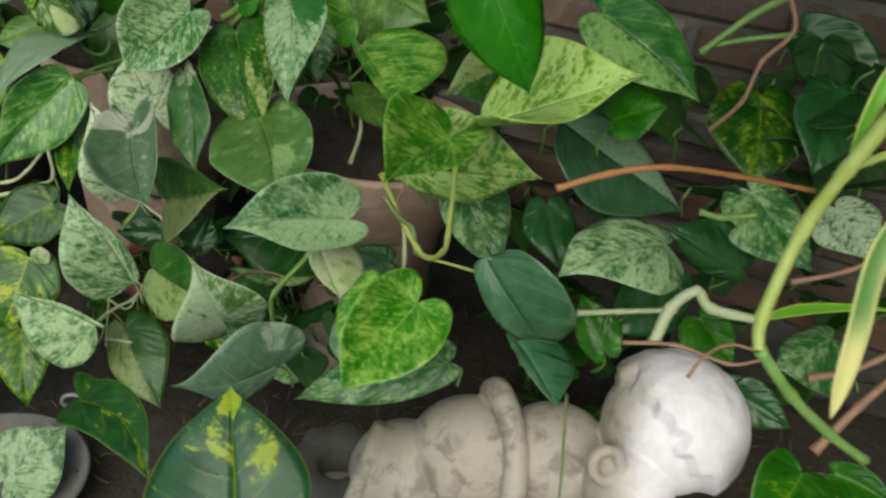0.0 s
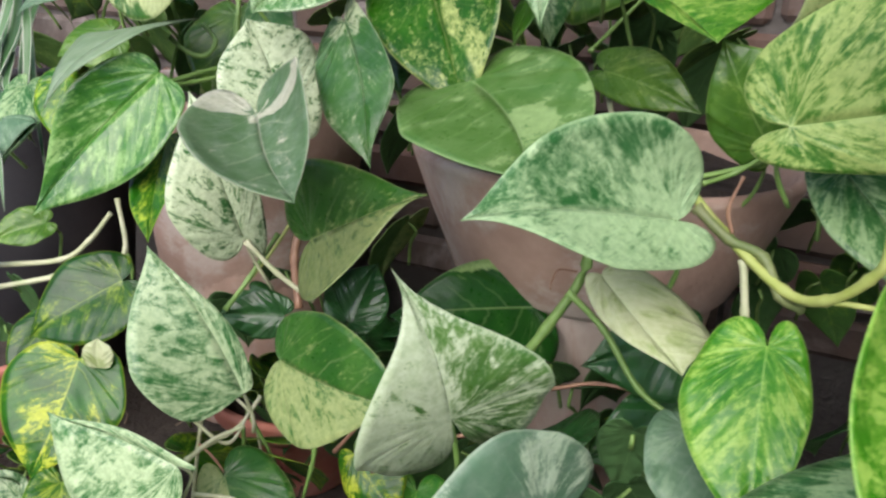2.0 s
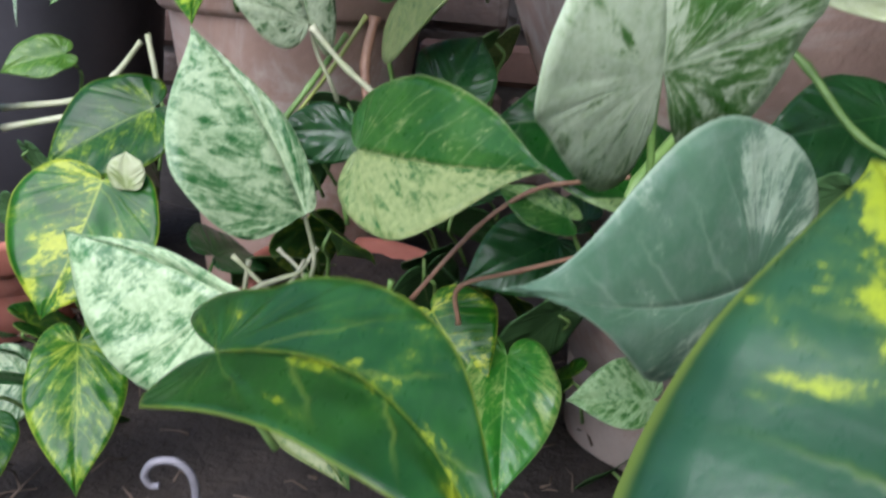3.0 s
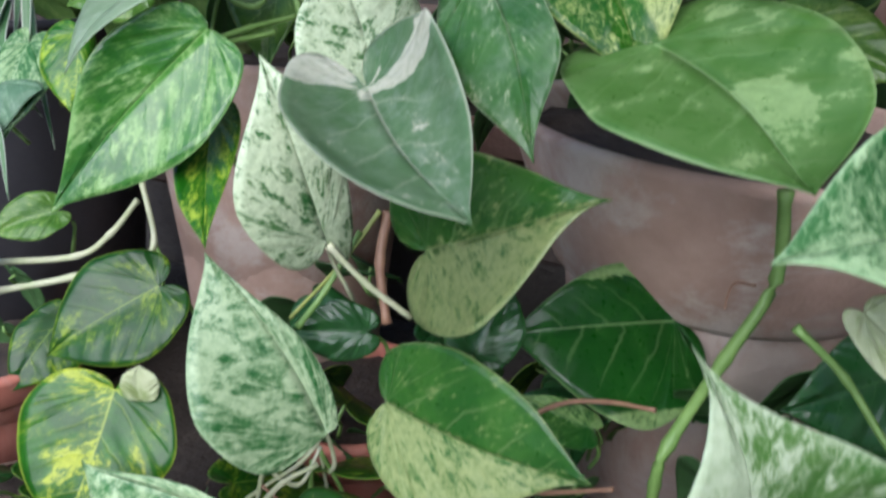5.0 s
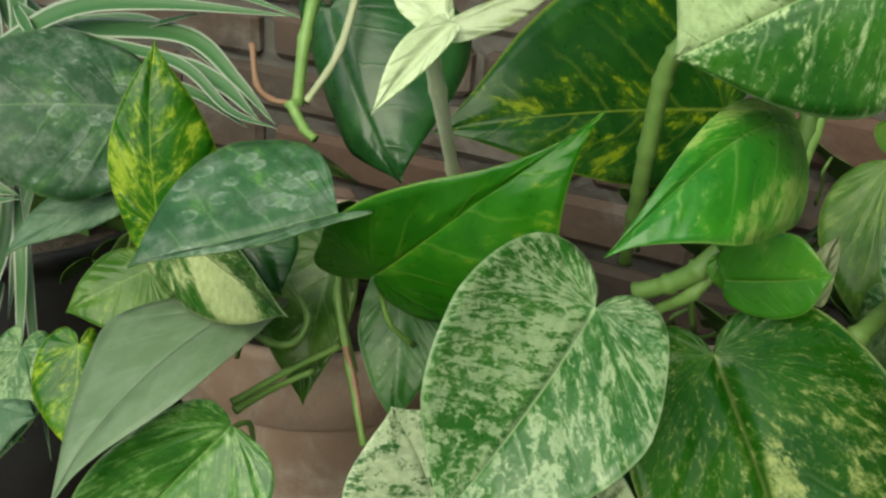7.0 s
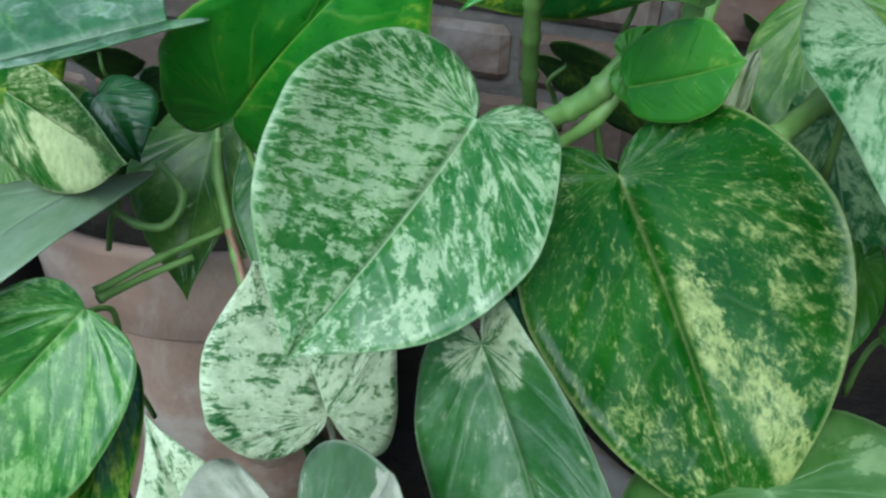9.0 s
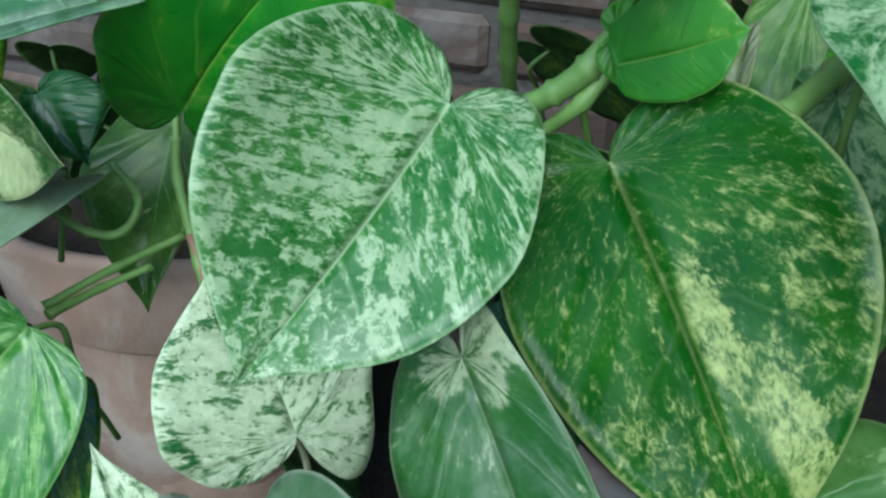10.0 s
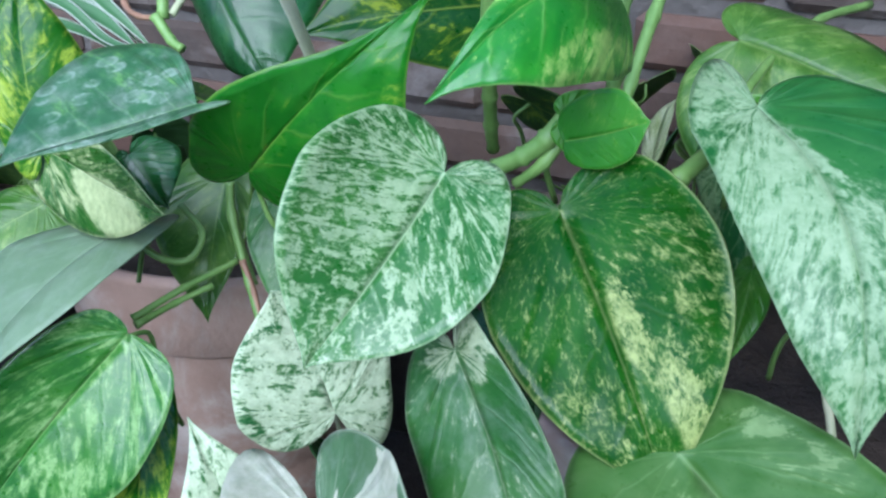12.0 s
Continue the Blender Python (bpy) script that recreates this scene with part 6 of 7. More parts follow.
stem(pothos_low, "root_brown", .0009, [(-0.3479, 0.7583, 0.5067), (-0.3359, 0.7563, 0.4968), (-0.3190, 0.7515, 0.4766)])
stem(pothos_low, "root_brown", .0012, [(-0.1234, 0.7464, 0.5838), (-0.0987, 0.7417, 0.5930), (-0.0742, 0.7339, 0.5932), (-0.0499, 0.7233, 0.5849)])

# ---- pothos side ----
pothos_side = thing("pothos_plant", "dark-leaved pothos and vines beside the white statue", "pothos")
leaf(pothos_side, "cream_lime", (0.0138, 0.6499, 0.8199), (30.8, 16.9, -86.7), (0.1181, 0.0558, 0.0586), (13, 31), (0.39, 0.21), 0.01, (0.05, 0.03), (0.21, -0.28), curl=-0.09, droop=0.01, bend=0.05, twist=-47)
leaf(pothos_side, "vivid", (-0.0049, 0.5727, 0.9463), (-82.3, 28.5, -162.9), (0.0855, 0.0310, 0.0311), (-21, -21), 0.30, 0.04, 0.16, 0.40)
leaf(pothos_side, "half_pale", (0.0872, 0.6937, 0.9007), (-26.3, 30.1, -136.6), (0.0976, 0.0314, 0.0342), (15, 4), (0.29, 0.34), 0.06, (0.16, 0.09), (0.32, 0.35), curl=0.06, droop=0.06, bend=0.03, twist=-4)
leaf(pothos_side, "deep_side_sheen", (0.0753, 0.7074, 0.8085), (-34.9, 32.3, -107.0), (0.1409, 0.0302, 0.0498), (6, 1), (0.37, 0.32), 0.02, (0.13, 0.00), (-0.04, 0.37), curl=0.05, droop=0.03, bend=0.04, twist=-32)
leaf(pothos_side, "marble", (0.1741, 0.6626, 0.7337), (-1.0, -18.6, 127.4), (0.1138, 0.0429, 0.0357), (-3, -2), (0.33, 0.32), 0.08, (0.03, 0.18), (-0.03, 0.96), curl=0.11, droop=0.03, bend=0.00, twist=-8)
leaf(pothos_side, "deep_sheen", (0.0276, 0.5902, 0.7390), (-95.7, 40.2, 169.8), (0.1006, 0.0454, 0.0185), (11, 6), (0.32, 0.37), 0.14, (0.00, 0.00), (0.97, 0.33), curl=0.01, droop=0.11, bend=-0.05, twist=8)
leaf(pothos_side, "deep_sheen", (0.0597, 0.5605, 0.6905), (-18.1, 0.9, -146.0), (0.0579, 0.0387, 0.0083), (-6, 4), (0.28, 0.33), 0.05, (0.00, 0.16), (0.62, 0.79), curl=0.08, droop=0.02, bend=-0.00, twist=-4)
leaf(pothos_side, "green", (0.1093, 0.6674, 0.8303), (45.4, 44.7, -71.9), (0.0415, 0.0278, 0.0202), (-0, -0), 0.30, 0.04, 0.16, 0.40)
leaf(pothos_side, "deep_gold", (0.2817, 0.8643, 0.8039), (-46.9, 1.7, 178.6), (0.0967, 0.0434, 0.0511), (2, 2), 0.30, 0.04, 0.16, 0.40)
leaf(pothos_side, "deep", (0.3381, 0.8389, 0.8281), (-45.3, -8.8, 172.4), (0.0892, 0.0368, 0.0323), (1, 1), 0.30, 0.04, 0.16, 0.40)
leaf(pothos_side, "deep", (0.3281, 0.9254, 0.8560), (-32.7, 47.7, -143.6), (0.1022, 0.0350, 0.0393), (22, 22), 0.30, 0.04, 0.16, 0.40)
leaf(pothos_side, "mottle", (0.2592, 0.7469, 0.7533), (-36.0, 31.2, -151.7), (0.0861, 0.0253, 0.0428), (6, 6), 0.30, 0.04, 0.16, 0.40)
leaf(pothos_side, "snow", (0.3453, 0.7640, 0.7416), (-32.3, 24.6, -159.9), (0.0544, 0.0332, 0.0327), (0, 0), 0.30, 0.04, 0.16, 0.40)
leaf(pothos_side, "deep", (0.2558, 0.7046, 0.6997), (34.0, -47.3, 67.0), (0.0813, 0.0200, 0.0334), (-34, 0), 0.30, 0.04, 0.16, 0.40)
leaf(pothos_side, "mottle", (0.3190, 0.6361, 0.6838), (-26.1, -37.3, 133.5), (0.0555, 0.0405, 0.0243), (-4, -50), 0.30, 0.04, 0.16, 0.40)
leaf(pothos_side, "green", (0.2839, 0.5335, 0.6294), (-22.3, -11.2, 145.0), (0.0714, 0.0336, 0.0347), (34, 34), 0.30, 0.04, 0.10, 0.40)
leaf(pothos_side, "green", (0.3192, 0.5502, 0.6180), (-3.1, 42.5, -123.9), (0.0459, 0.0147, 0.0203), (28, 28), 0.30, 0.04, 0.16, 0.40)
leaf(pothos_side, "green", (0.2210, 0.6620, 0.6680), (-25.2, 29.2, -154.4), (0.0471, 0.0198, 0.0276), (5, 5), 0.30, 0.04, 0.16, 0.40)
leaf(pothos_side, "deep", (0.2505, 0.6240, 0.6261), (-17.0, 57.8, -135.3), (0.0560, 0.0195, 0.0219), (3, 3), 0.30, 0.04, 0.16, 0.40)
leaf(pothos_side, "deep", (0.1940, 0.6890, 0.6929), (-37.0, -34.8, 154.7), (0.0846, 0.0383, 0.0229), (-3, -3), 0.30, 0.04, 0.16, 0.40)
leaf(pothos_side, "green", (0.1393, 0.6232, 0.6473), (50.7, -35.4, 1.9), (0.0510, 0.0179, 0.0208), (-3, -3), 0.30, 0.04, 0.16, 0.40)
leaf(pothos_side, "deep", (0.1487, 0.9503, 0.7268), (-35.0, 30.6, -65.2), (0.0998, 0.0379, 0.0379), (12, 4), 0.30, 0.05, 0.16, 0.60)
leaf(pothos_side, "green", (0.1721, 0.9127, 0.7834), (-54.1, -26.7, -34.0), (0.0970, 0.0368, 0.0368), (3, 4), 0.30, 0.05, 0.16, 0.60)
leaf(pothos_side, "deep", (0.2895, 0.8735, 0.7769), (-67.7, 9.5, -51.2), (0.0942, 0.0358, 0.0358), (15, 0), 0.30, 0.05, 0.16, 0.60)
leaf(pothos_side, "green", (0.3511, 0.8810, 0.7727), (-55.9, -21.4, 53.7), (0.0701, 0.0266, 0.0266), (3, 14), 0.30, 0.05, 0.16, 0.60)
leaf(pothos_side, "deep", (0.4723, 0.9932, 0.7454), (-55.1, -21.7, -47.9), (0.0752, 0.0286, 0.0286), (5, 12), 0.30, 0.05, 0.16, 0.60)
leaf(pothos_side, "deep", (0.1545, 0.9010, 0.6716), (-54.5, -13.1, 28.3), (0.0663, 0.0252, 0.0252), (7, 11), 0.30, 0.05, 0.16, 0.60)
leaf(pothos_side, "deep", (0.1787, 0.8008, 0.7011), (-27.2, -33.4, 40.7), (0.0924, 0.0351, 0.0351), (6, 13), 0.30, 0.05, 0.16, 0.60)
leaf(pothos_side, "deep", (0.2969, 0.8997, 0.6863), (-67.1, -17.6, 45.5), (0.1003, 0.0381, 0.0381), (5, 5), 0.30, 0.05, 0.16, 0.60)
leaf(pothos_side, "deep", (0.3424, 0.8406, 0.7214), (-31.7, 26.8, -63.5), (0.0924, 0.0351, 0.0351), (3, 8), 0.30, 0.05, 0.16, 0.60)
leaf(pothos_side, "deep", (0.4102, 0.8881, 0.7510), (-69.3, 14.6, -25.3), (0.0906, 0.0344, 0.0344), (9, 11), 0.30, 0.05, 0.16, 0.60)
leaf(pothos_side, "green", (0.1483, 0.8636, 0.6069), (-42.7, 30.7, -64.8), (0.0668, 0.0254, 0.0254), (9, 12), 0.30, 0.05, 0.16, 0.60)
leaf(pothos_side, "deep", (0.2076, 0.7865, 0.6679), (-72.0, -0.3, 48.5), (0.0988, 0.0375, 0.0375), (15, 8), 0.30, 0.05, 0.16, 0.60)
leaf(pothos_side, "deep", (0.2801, 0.8241, 0.6227), (-53.8, -29.7, -10.3), (0.0702, 0.0267, 0.0267), (7, 15), 0.30, 0.05, 0.16, 0.60)
leaf(pothos_side, "deep", (0.3969, 0.8453, 0.6276), (-34.3, 0.1, -27.6), (0.0824, 0.0313, 0.0313), (14, 2), 0.30, 0.05, 0.16, 0.60)
leaf(pothos_side, "green", (0.4433, 0.8279, 0.6781), (-26.0, -21.3, 0.1), (0.0996, 0.0378, 0.0378), (12, 13), 0.30, 0.05, 0.16, 0.60)
leaf(pothos_side, "green", (0.1676, 0.8188, 0.5185), (-38.2, 19.3, -18.0), (0.0903, 0.0343, 0.0343), (10, 13), 0.30, 0.05, 0.16, 0.60)
leaf(pothos_side, "deep", (0.2389, 0.8121, 0.5209), (-55.1, -22.4, 49.9), (0.1004, 0.0381, 0.0381), (8, 4), 0.30, 0.05, 0.16, 0.60)
leaf(pothos_side, "green", (0.3418, 0.8515, 0.5517), (-30.0, -9.9, 21.2), (0.0885, 0.0336, 0.0336), (14, 6), 0.30, 0.05, 0.16, 0.60)
leaf(pothos_side, "deep", (0.4341, 0.8854, 0.5733), (-55.0, -9.9, -48.4), (0.0810, 0.0308, 0.0308), (3, 5), 0.30, 0.05, 0.16, 0.60)
leaf(pothos_side, "green", (0.4454, 0.7853, 0.6362), (-50.5, 7.6, 63.0), (0.0894, 0.0340, 0.0340), (10, 6), 0.30, 0.05, 0.16, 0.60)
leaf(pothos_side, "green", (0.1896, 0.7663, 0.4631), (-72.8, -22.6, -7.4), (0.0913, 0.0347, 0.0347), (3, 11), 0.30, 0.05, 0.16, 0.60)
leaf(pothos_side, "deep", (0.2531, 0.8122, 0.4386), (-66.4, 28.6, -53.5), (0.1012, 0.0385, 0.0385), (7, 8), 0.30, 0.05, 0.16, 0.60)
leaf(pothos_side, "deep", (0.3278, 0.7936, 0.5011), (-63.3, 16.6, -16.3), (0.0665, 0.0253, 0.0253), (6, 4), 0.30, 0.05, 0.16, 0.60)
leaf(pothos_side, "green", (0.4110, 0.8376, 0.5060), (-73.3, 9.5, -55.1), (0.0781, 0.0297, 0.0297), (8, 14), 0.30, 0.05, 0.16, 0.60)
leaf(pothos_side, "deep", (0.4295, 0.7505, 0.5634), (-42.8, 3.9, -2.9), (0.0794, 0.0302, 0.0302), (9, 8), 0.30, 0.05, 0.16, 0.60)
leaf(pothos_side, "green", (0.2199, 0.7280, 0.3880), (-26.1, -33.2, -53.1), (0.0772, 0.0293, 0.0293), (14, 8), 0.30, 0.05, 0.16, 0.60)
leaf(pothos_side, "green", (0.0895, 0.7552, 0.6300), (-74.4, 12.4, -3.1), (0.0607, 0.0231, 0.0231), (5, 0), 0.30, 0.05, 0.16, 0.60)
leaf(pothos_side, "green", (0.1447, 0.8020, 0.6390), (-44.4, -27.6, 9.5), (0.0812, 0.0308, 0.0308), (10, 9), 0.30, 0.05, 0.16, 0.60)
leaf(pothos_side, "deep", (0.0593, 0.7713, 0.5726), (-51.5, -17.0, 28.6), (0.0639, 0.0243, 0.0243), (11, 12), 0.30, 0.05, 0.16, 0.60)
leaf(pothos_side, "deep", (0.1289, 0.7796, 0.5980), (-23.7, -0.7, 47.6), (0.0786, 0.0299, 0.0299), (8, 10), 0.30, 0.05, 0.16, 0.60)
leaf(pothos_side, "deep", (0.1033, 0.7417, 0.5203), (-55.0, 8.2, -26.3), (0.0534, 0.0203, 0.0203), (1, 13), 0.30, 0.05, 0.16, 0.60)
leaf(pothos_side, "deep", (0.1566, 0.7384, 0.5682), (-64.5, 0.0, -49.6), (0.0623, 0.0237, 0.0237), (13, 13), 0.30, 0.05, 0.16, 0.60)
leaf(pothos_side, "green", (0.0874, 0.6734, 0.5440), (-43.3, 12.8, 18.0), (0.0729, 0.0277, 0.0277), (6, 6), 0.30, 0.05, 0.16, 0.60)
leaf(pothos_side, "deep", (0.1352, 0.6545, 0.5305), (-32.7, -7.5, 68.3), (0.0658, 0.0250, 0.0250), (12, 1), 0.30, 0.05, 0.16, 0.60)
leaf(pothos_side, "deep_gold", (0.2021, 0.8342, 0.8321), (-52.4, 12.3, -32.6), (0.0713, 0.0271, 0.0271), (3, 4), 0.30, 0.05, 0.16, 0.60)
leaf(pothos_side, "deep", (0.2976, 0.8906, 0.8171), (-72.5, -18.8, 15.3), (0.0766, 0.0291, 0.0291), (13, 12), 0.30, 0.05, 0.16, 0.60)
leaf(pothos_side, "deep", (0.3216, 0.8667, 0.8636), (-58.0, -17.7, -25.1), (0.0774, 0.0294, 0.0294), (6, 1), 0.30, 0.05, 0.16, 0.60)
leaf(pothos_side, "deep", (0.3592, 0.8290, 0.8557), (-43.5, -13.5, -56.6), (0.0752, 0.0286, 0.0286), (8, 4), 0.30, 0.05, 0.16, 0.60)
leaf(pothos_side, "deep", (0.2021, 0.8095, 0.7830), (-37.2, 17.1, -67.2), (0.0585, 0.0222, 0.0222), (0, 13), 0.30, 0.05, 0.16, 0.60)
leaf(pothos_side, "deep", (0.2944, 0.8564, 0.7885), (-37.5, 33.3, 31.0), (0.0589, 0.0224, 0.0224), (13, 0), 0.30, 0.05, 0.16, 0.60)
leaf(pothos_side, "deep", (0.3152, 0.8264, 0.7746), (-36.7, 22.5, 27.3), (0.0724, 0.0275, 0.0275), (3, 2), 0.30, 0.05, 0.16, 0.60)
leaf(pothos_side, "deep", (0.3406, 0.7901, 0.8227), (-22.7, -26.6, 27.1), (0.0774, 0.0294, 0.0294), (2, 10), 0.30, 0.05, 0.16, 0.60)
leaf(pothos_side, "deep", (0.2021, 0.7389, 0.7535), (-24.8, -26.4, -48.1), (0.0740, 0.0281, 0.0281), (6, 6), 0.30, 0.05, 0.16, 0.60)
leaf(pothos_side, "deep_gold", (0.2904, 0.7678, 0.7381), (-35.7, -3.5, -32.6), (0.0582, 0.0221, 0.0221), (6, 12), 0.30, 0.05, 0.16, 0.60)
leaf(pothos_side, "deep", (0.3132, 0.7680, 0.7324), (-67.3, -5.3, -50.7), (0.0716, 0.0272, 0.0272), (13, 6), 0.30, 0.05, 0.16, 0.60)
leaf(pothos_side, "deep", (0.3880, 0.8202, 0.7443), (-26.6, -19.1, -9.0), (0.0841, 0.0320, 0.0320), (7, 9), 0.30, 0.05, 0.16, 0.60)
leaf(pothos_side, "deep", (0.0086, 0.9183, 0.6507), (-31.7, 14.7, 23.5), (0.0528, 0.0201, 0.0201), (14, 4), 0.30, 0.05, 0.16, 0.60)
leaf(pothos_side, "deep", (0.0579, 0.9228, 0.6626), (-38.9, 13.4, 32.4), (0.0667, 0.0253, 0.0253), (15, 1), 0.30, 0.05, 0.16, 0.60)
leaf(pothos_side, "green", (0.0777, 0.8691, 0.6684), (-44.5, 32.9, -39.7), (0.0641, 0.0243, 0.0243), (2, 11), 0.30, 0.05, 0.16, 0.60)
leaf(pothos_side, "deep", (-0.0129, 0.8719, 0.6404), (-38.8, 7.3, 26.1), (0.0682, 0.0259, 0.0259), (12, 14), 0.30, 0.05, 0.16, 0.60)
leaf(pothos_side, "deep", (0.0140, 0.8446, 0.6524), (-55.1, 33.2, -16.5), (0.0653, 0.0248, 0.0248), (13, 4), 0.30, 0.05, 0.16, 0.60)
leaf(pothos_side, "green", (0.0849, 0.8886, 0.6296), (-60.5, 21.1, -42.1), (0.0547, 0.0208, 0.0208), (12, 8), 0.30, 0.05, 0.16, 0.60)
leaf(pothos_side, "deep", (0.0109, 0.8551, 0.6207), (-64.8, -27.7, 10.9), (0.0544, 0.0207, 0.0207), (5, 1), 0.30, 0.05, 0.16, 0.60)
leaf(pothos_side, "green", (0.0650, 0.8994, 0.6154), (-72.0, -20.1, -32.9), (0.0578, 0.0220, 0.0220), (15, 14), 0.30, 0.05, 0.16, 0.60)
leaf(pothos_side, "deep_gold", (0.1014, 0.7858, 0.6052), (-59.6, 9.5, 57.9), (0.0810, 0.0308, 0.0308), (9, 3), 0.30, 0.05, 0.16, 0.60)
leaf(pothos_side, "deep_gold", (0.1208, 0.7404, 0.6244), (-22.8, -2.4, -39.7), (0.0626, 0.0238, 0.0238), (9, 10), 0.30, 0.05, 0.16, 0.60)
leaf(pothos_side, "deep", (0.1749, 0.7908, 0.6401), (-52.7, -19.4, -34.9), (0.0790, 0.0300, 0.0300), (1, 3), 0.30, 0.05, 0.16, 0.60)
leaf(pothos_side, "deep", (0.0945, 0.7658, 0.5782), (-67.3, -32.9, 29.2), (0.0576, 0.0219, 0.0219), (9, 1), 0.30, 0.05, 0.16, 0.60)
leaf(pothos_side, "green", (0.1450, 0.7389, 0.5908), (-55.3, 15.5, 58.2), (0.0744, 0.0283, 0.0283), (4, 12), 0.30, 0.05, 0.16, 0.60)
leaf(pothos_side, "deep", (0.1801, 0.7759, 0.5793), (-67.6, 20.7, -8.7), (0.0563, 0.0214, 0.0214), (2, 9), 0.30, 0.05, 0.16, 0.60)
leaf(pothos_side, "green", (0.0987, 0.7609, 0.5141), (-69.4, 27.8, -69.0), (0.0789, 0.0300, 0.0300), (12, 10), 0.30, 0.05, 0.16, 0.60)
leaf(pothos_side, "green", (0.1444, 0.7503, 0.5300), (-27.8, -23.6, 61.9), (0.0754, 0.0286, 0.0286), (5, 1), 0.30, 0.05, 0.16, 0.60)
stem(pothos_side, "stem_orange", .0017, [(0.0468, 0.4348, 0.8769), (0.0722, 0.4452, 0.8843), (0.1003, 0.4536, 0.8883), (0.1409, 0.4729, 0.8811), (0.1913, 0.4909, 0.8718)])
stem(pothos_side, "stem_yellow", .0036, [(0.1743, 0.4101, 0.9505), (0.1652, 0.4132, 0.9168), (0.1584, 0.4161, 0.8828), (0.1502, 0.4035, 0.8422), (0.1505, 0.3953, 0.8284)])
stem(pothos_side, "stem_yellow", .0022, [(0.1934, 0.4292, 0.9238), (0.1792, 0.4254, 0.9176), (0.1630, 0.4163, 0.9123)])
stem(pothos_side, "stem_green", .0030, [(0.1513, 0.3953, 0.8285), (0.1733, 0.3938, 0.8062), (0.2000, 0.3935, 0.7859), (0.2240, 0.3961, 0.7706)])
stem(pothos_side, "stem_pale", .0046, [(0.1583, 0.5665, 0.7030), (0.1671, 0.5804, 0.7259), (0.1840, 0.5881, 0.7388), (0.1961, 0.5825, 0.7295), (0.2305, 0.5806, 0.7267)])
stem(pothos_side, "root_brown", .0016, [(0.1355, 0.5650, 0.7001), (0.1707, 0.5546, 0.7120), (0.2071, 0.5465, 0.7085), (0.2307, 0.5498, 0.7140)])
stem(pothos_side, "root_brown", .0014, [(0.1807, 0.5407, 0.6957), (0.1904, 0.5494, 0.7102), (0.2070, 0.5550, 0.7192), (0.2276, 0.5540, 0.7177)])
stem(pothos_side, "stem_pale", .0026, [(0.1113, 0.6312, 0.6750), (0.1447, 0.6304, 0.6834), (0.1799, 0.6295, 0.6919)])
stem(pothos_side, "root_brown", .0022, [(0.2494, 0.7968, 0.9195), (0.2593, 0.7790, 0.8898), (0.2399, 0.7737, 0.8616), (0.2314, 0.7649, 0.8278), (0.2121, 0.7688, 0.7955)])
stem(pothos_side, "stem_green", .0040, [(0.2755, 0.8537, 0.9052), (0.2434, 0.8506, 0.8807), (0.2046, 0.8397, 0.8433)])
stem(pothos_side, "stem_green", .0028, [(0.2831, 0.8357, 0.8738), (0.2462, 0.8407, 0.8627), (0.2188, 0.8457, 0.8517)])
stem(pothos_side, "stem_green", .0030, [(0.1956, 0.6735, 0.7617), (0.2145, 0.6725, 0.7600), (0.2415, 0.6757, 0.7654)])
stem(pothos_side, "root_brown", .0024, [(0.2802, 0.6569, 0.7190), (0.3195, 0.6564, 0.7373), (0.3517, 0.6598, 0.7622)])
stem(pothos_side, "root_brown", .0030, [(0.2777, 0.5695, 0.6897), (0.3099, 0.5753, 0.6992), (0.3409, 0.5855, 0.7158)])
stem(pothos_side, "root_brown", .0040, [(0.3092, 0.5729, 0.6172), (0.3393, 0.5939, 0.6520), (0.3663, 0.6100, 0.6787)])
strap(pothos_side, "strap_cream", .0110, [(0.2058, 0.4217, 0.9111), (0.1892, 0.4047, 0.8828), (0.1866, 0.3889, 0.8468), (0.1839, 0.3737, 0.8115)])
strap(pothos_side, "strap_yellow", .0080, [(0.1765, 0.4309, 0.9658), (0.1688, 0.4215, 0.9403), (0.1648, 0.4144, 0.9189)])
strap(pothos_side, "strap_yellow", .0060, [(0.1609, 0.4206, 0.8319), (0.1815, 0.4323, 0.8316), (0.2090, 0.4432, 0.8301), (0.2409, 0.4532, 0.8271)])

stem(pothos_side, "stem_olive", .0012, [(0.1019, 0.5472, 0.6595), (0.1022, 0.5230, 0.6420), (0.1026, 0.5000, 0.6270), (0.1030, 0.4850, 0.6100)])

# ---- pothos high ----
pothos_high = thing("pothos_plant", "green pothos with water-spotted leaves near the brick wall", "pothos")
leaf(pothos_high, "spotted", (-0.4785, 0.9131, 0.8321), (-0.4, -54.3, 122.6), (0.0887, 0.0441, 0.0423), (-7, -7), 0.30, 0.04, 0.16, 0.40)
leaf(pothos_high, "golden", (-0.4416, 0.8658, 0.7960), (76.2, 0.8, 21.2), (0.0780, 0.0182, 0.0286), (-10, -10), 0.30, 0.04, 0.16, 0.40)
leaf(pothos_high, "dusty", (-0.4787, 0.9020, 0.7904), (-27.4, -22.3, 130.0), (0.0608, 0.0098, 0.0164), (-16, 22), 0.30, 0.04, 0.16, 0.40)
leaf(pothos_high, "olive", (-0.4665, 0.9008, 0.7542), (-32.9, -40.4, 145.4), (0.0442, 0.0285, 0.0175), (-4, -4), 0.30, 0.04, 0.16, 0.40)
leaf(pothos_high, "deep", (-0.3800, 0.9091, 0.8879), (-58.3, 25.0, -161.4), (0.0807, 0.0586, 0.0351), (-17, -70), 0.30, 0.04, 0.16, 0.40)
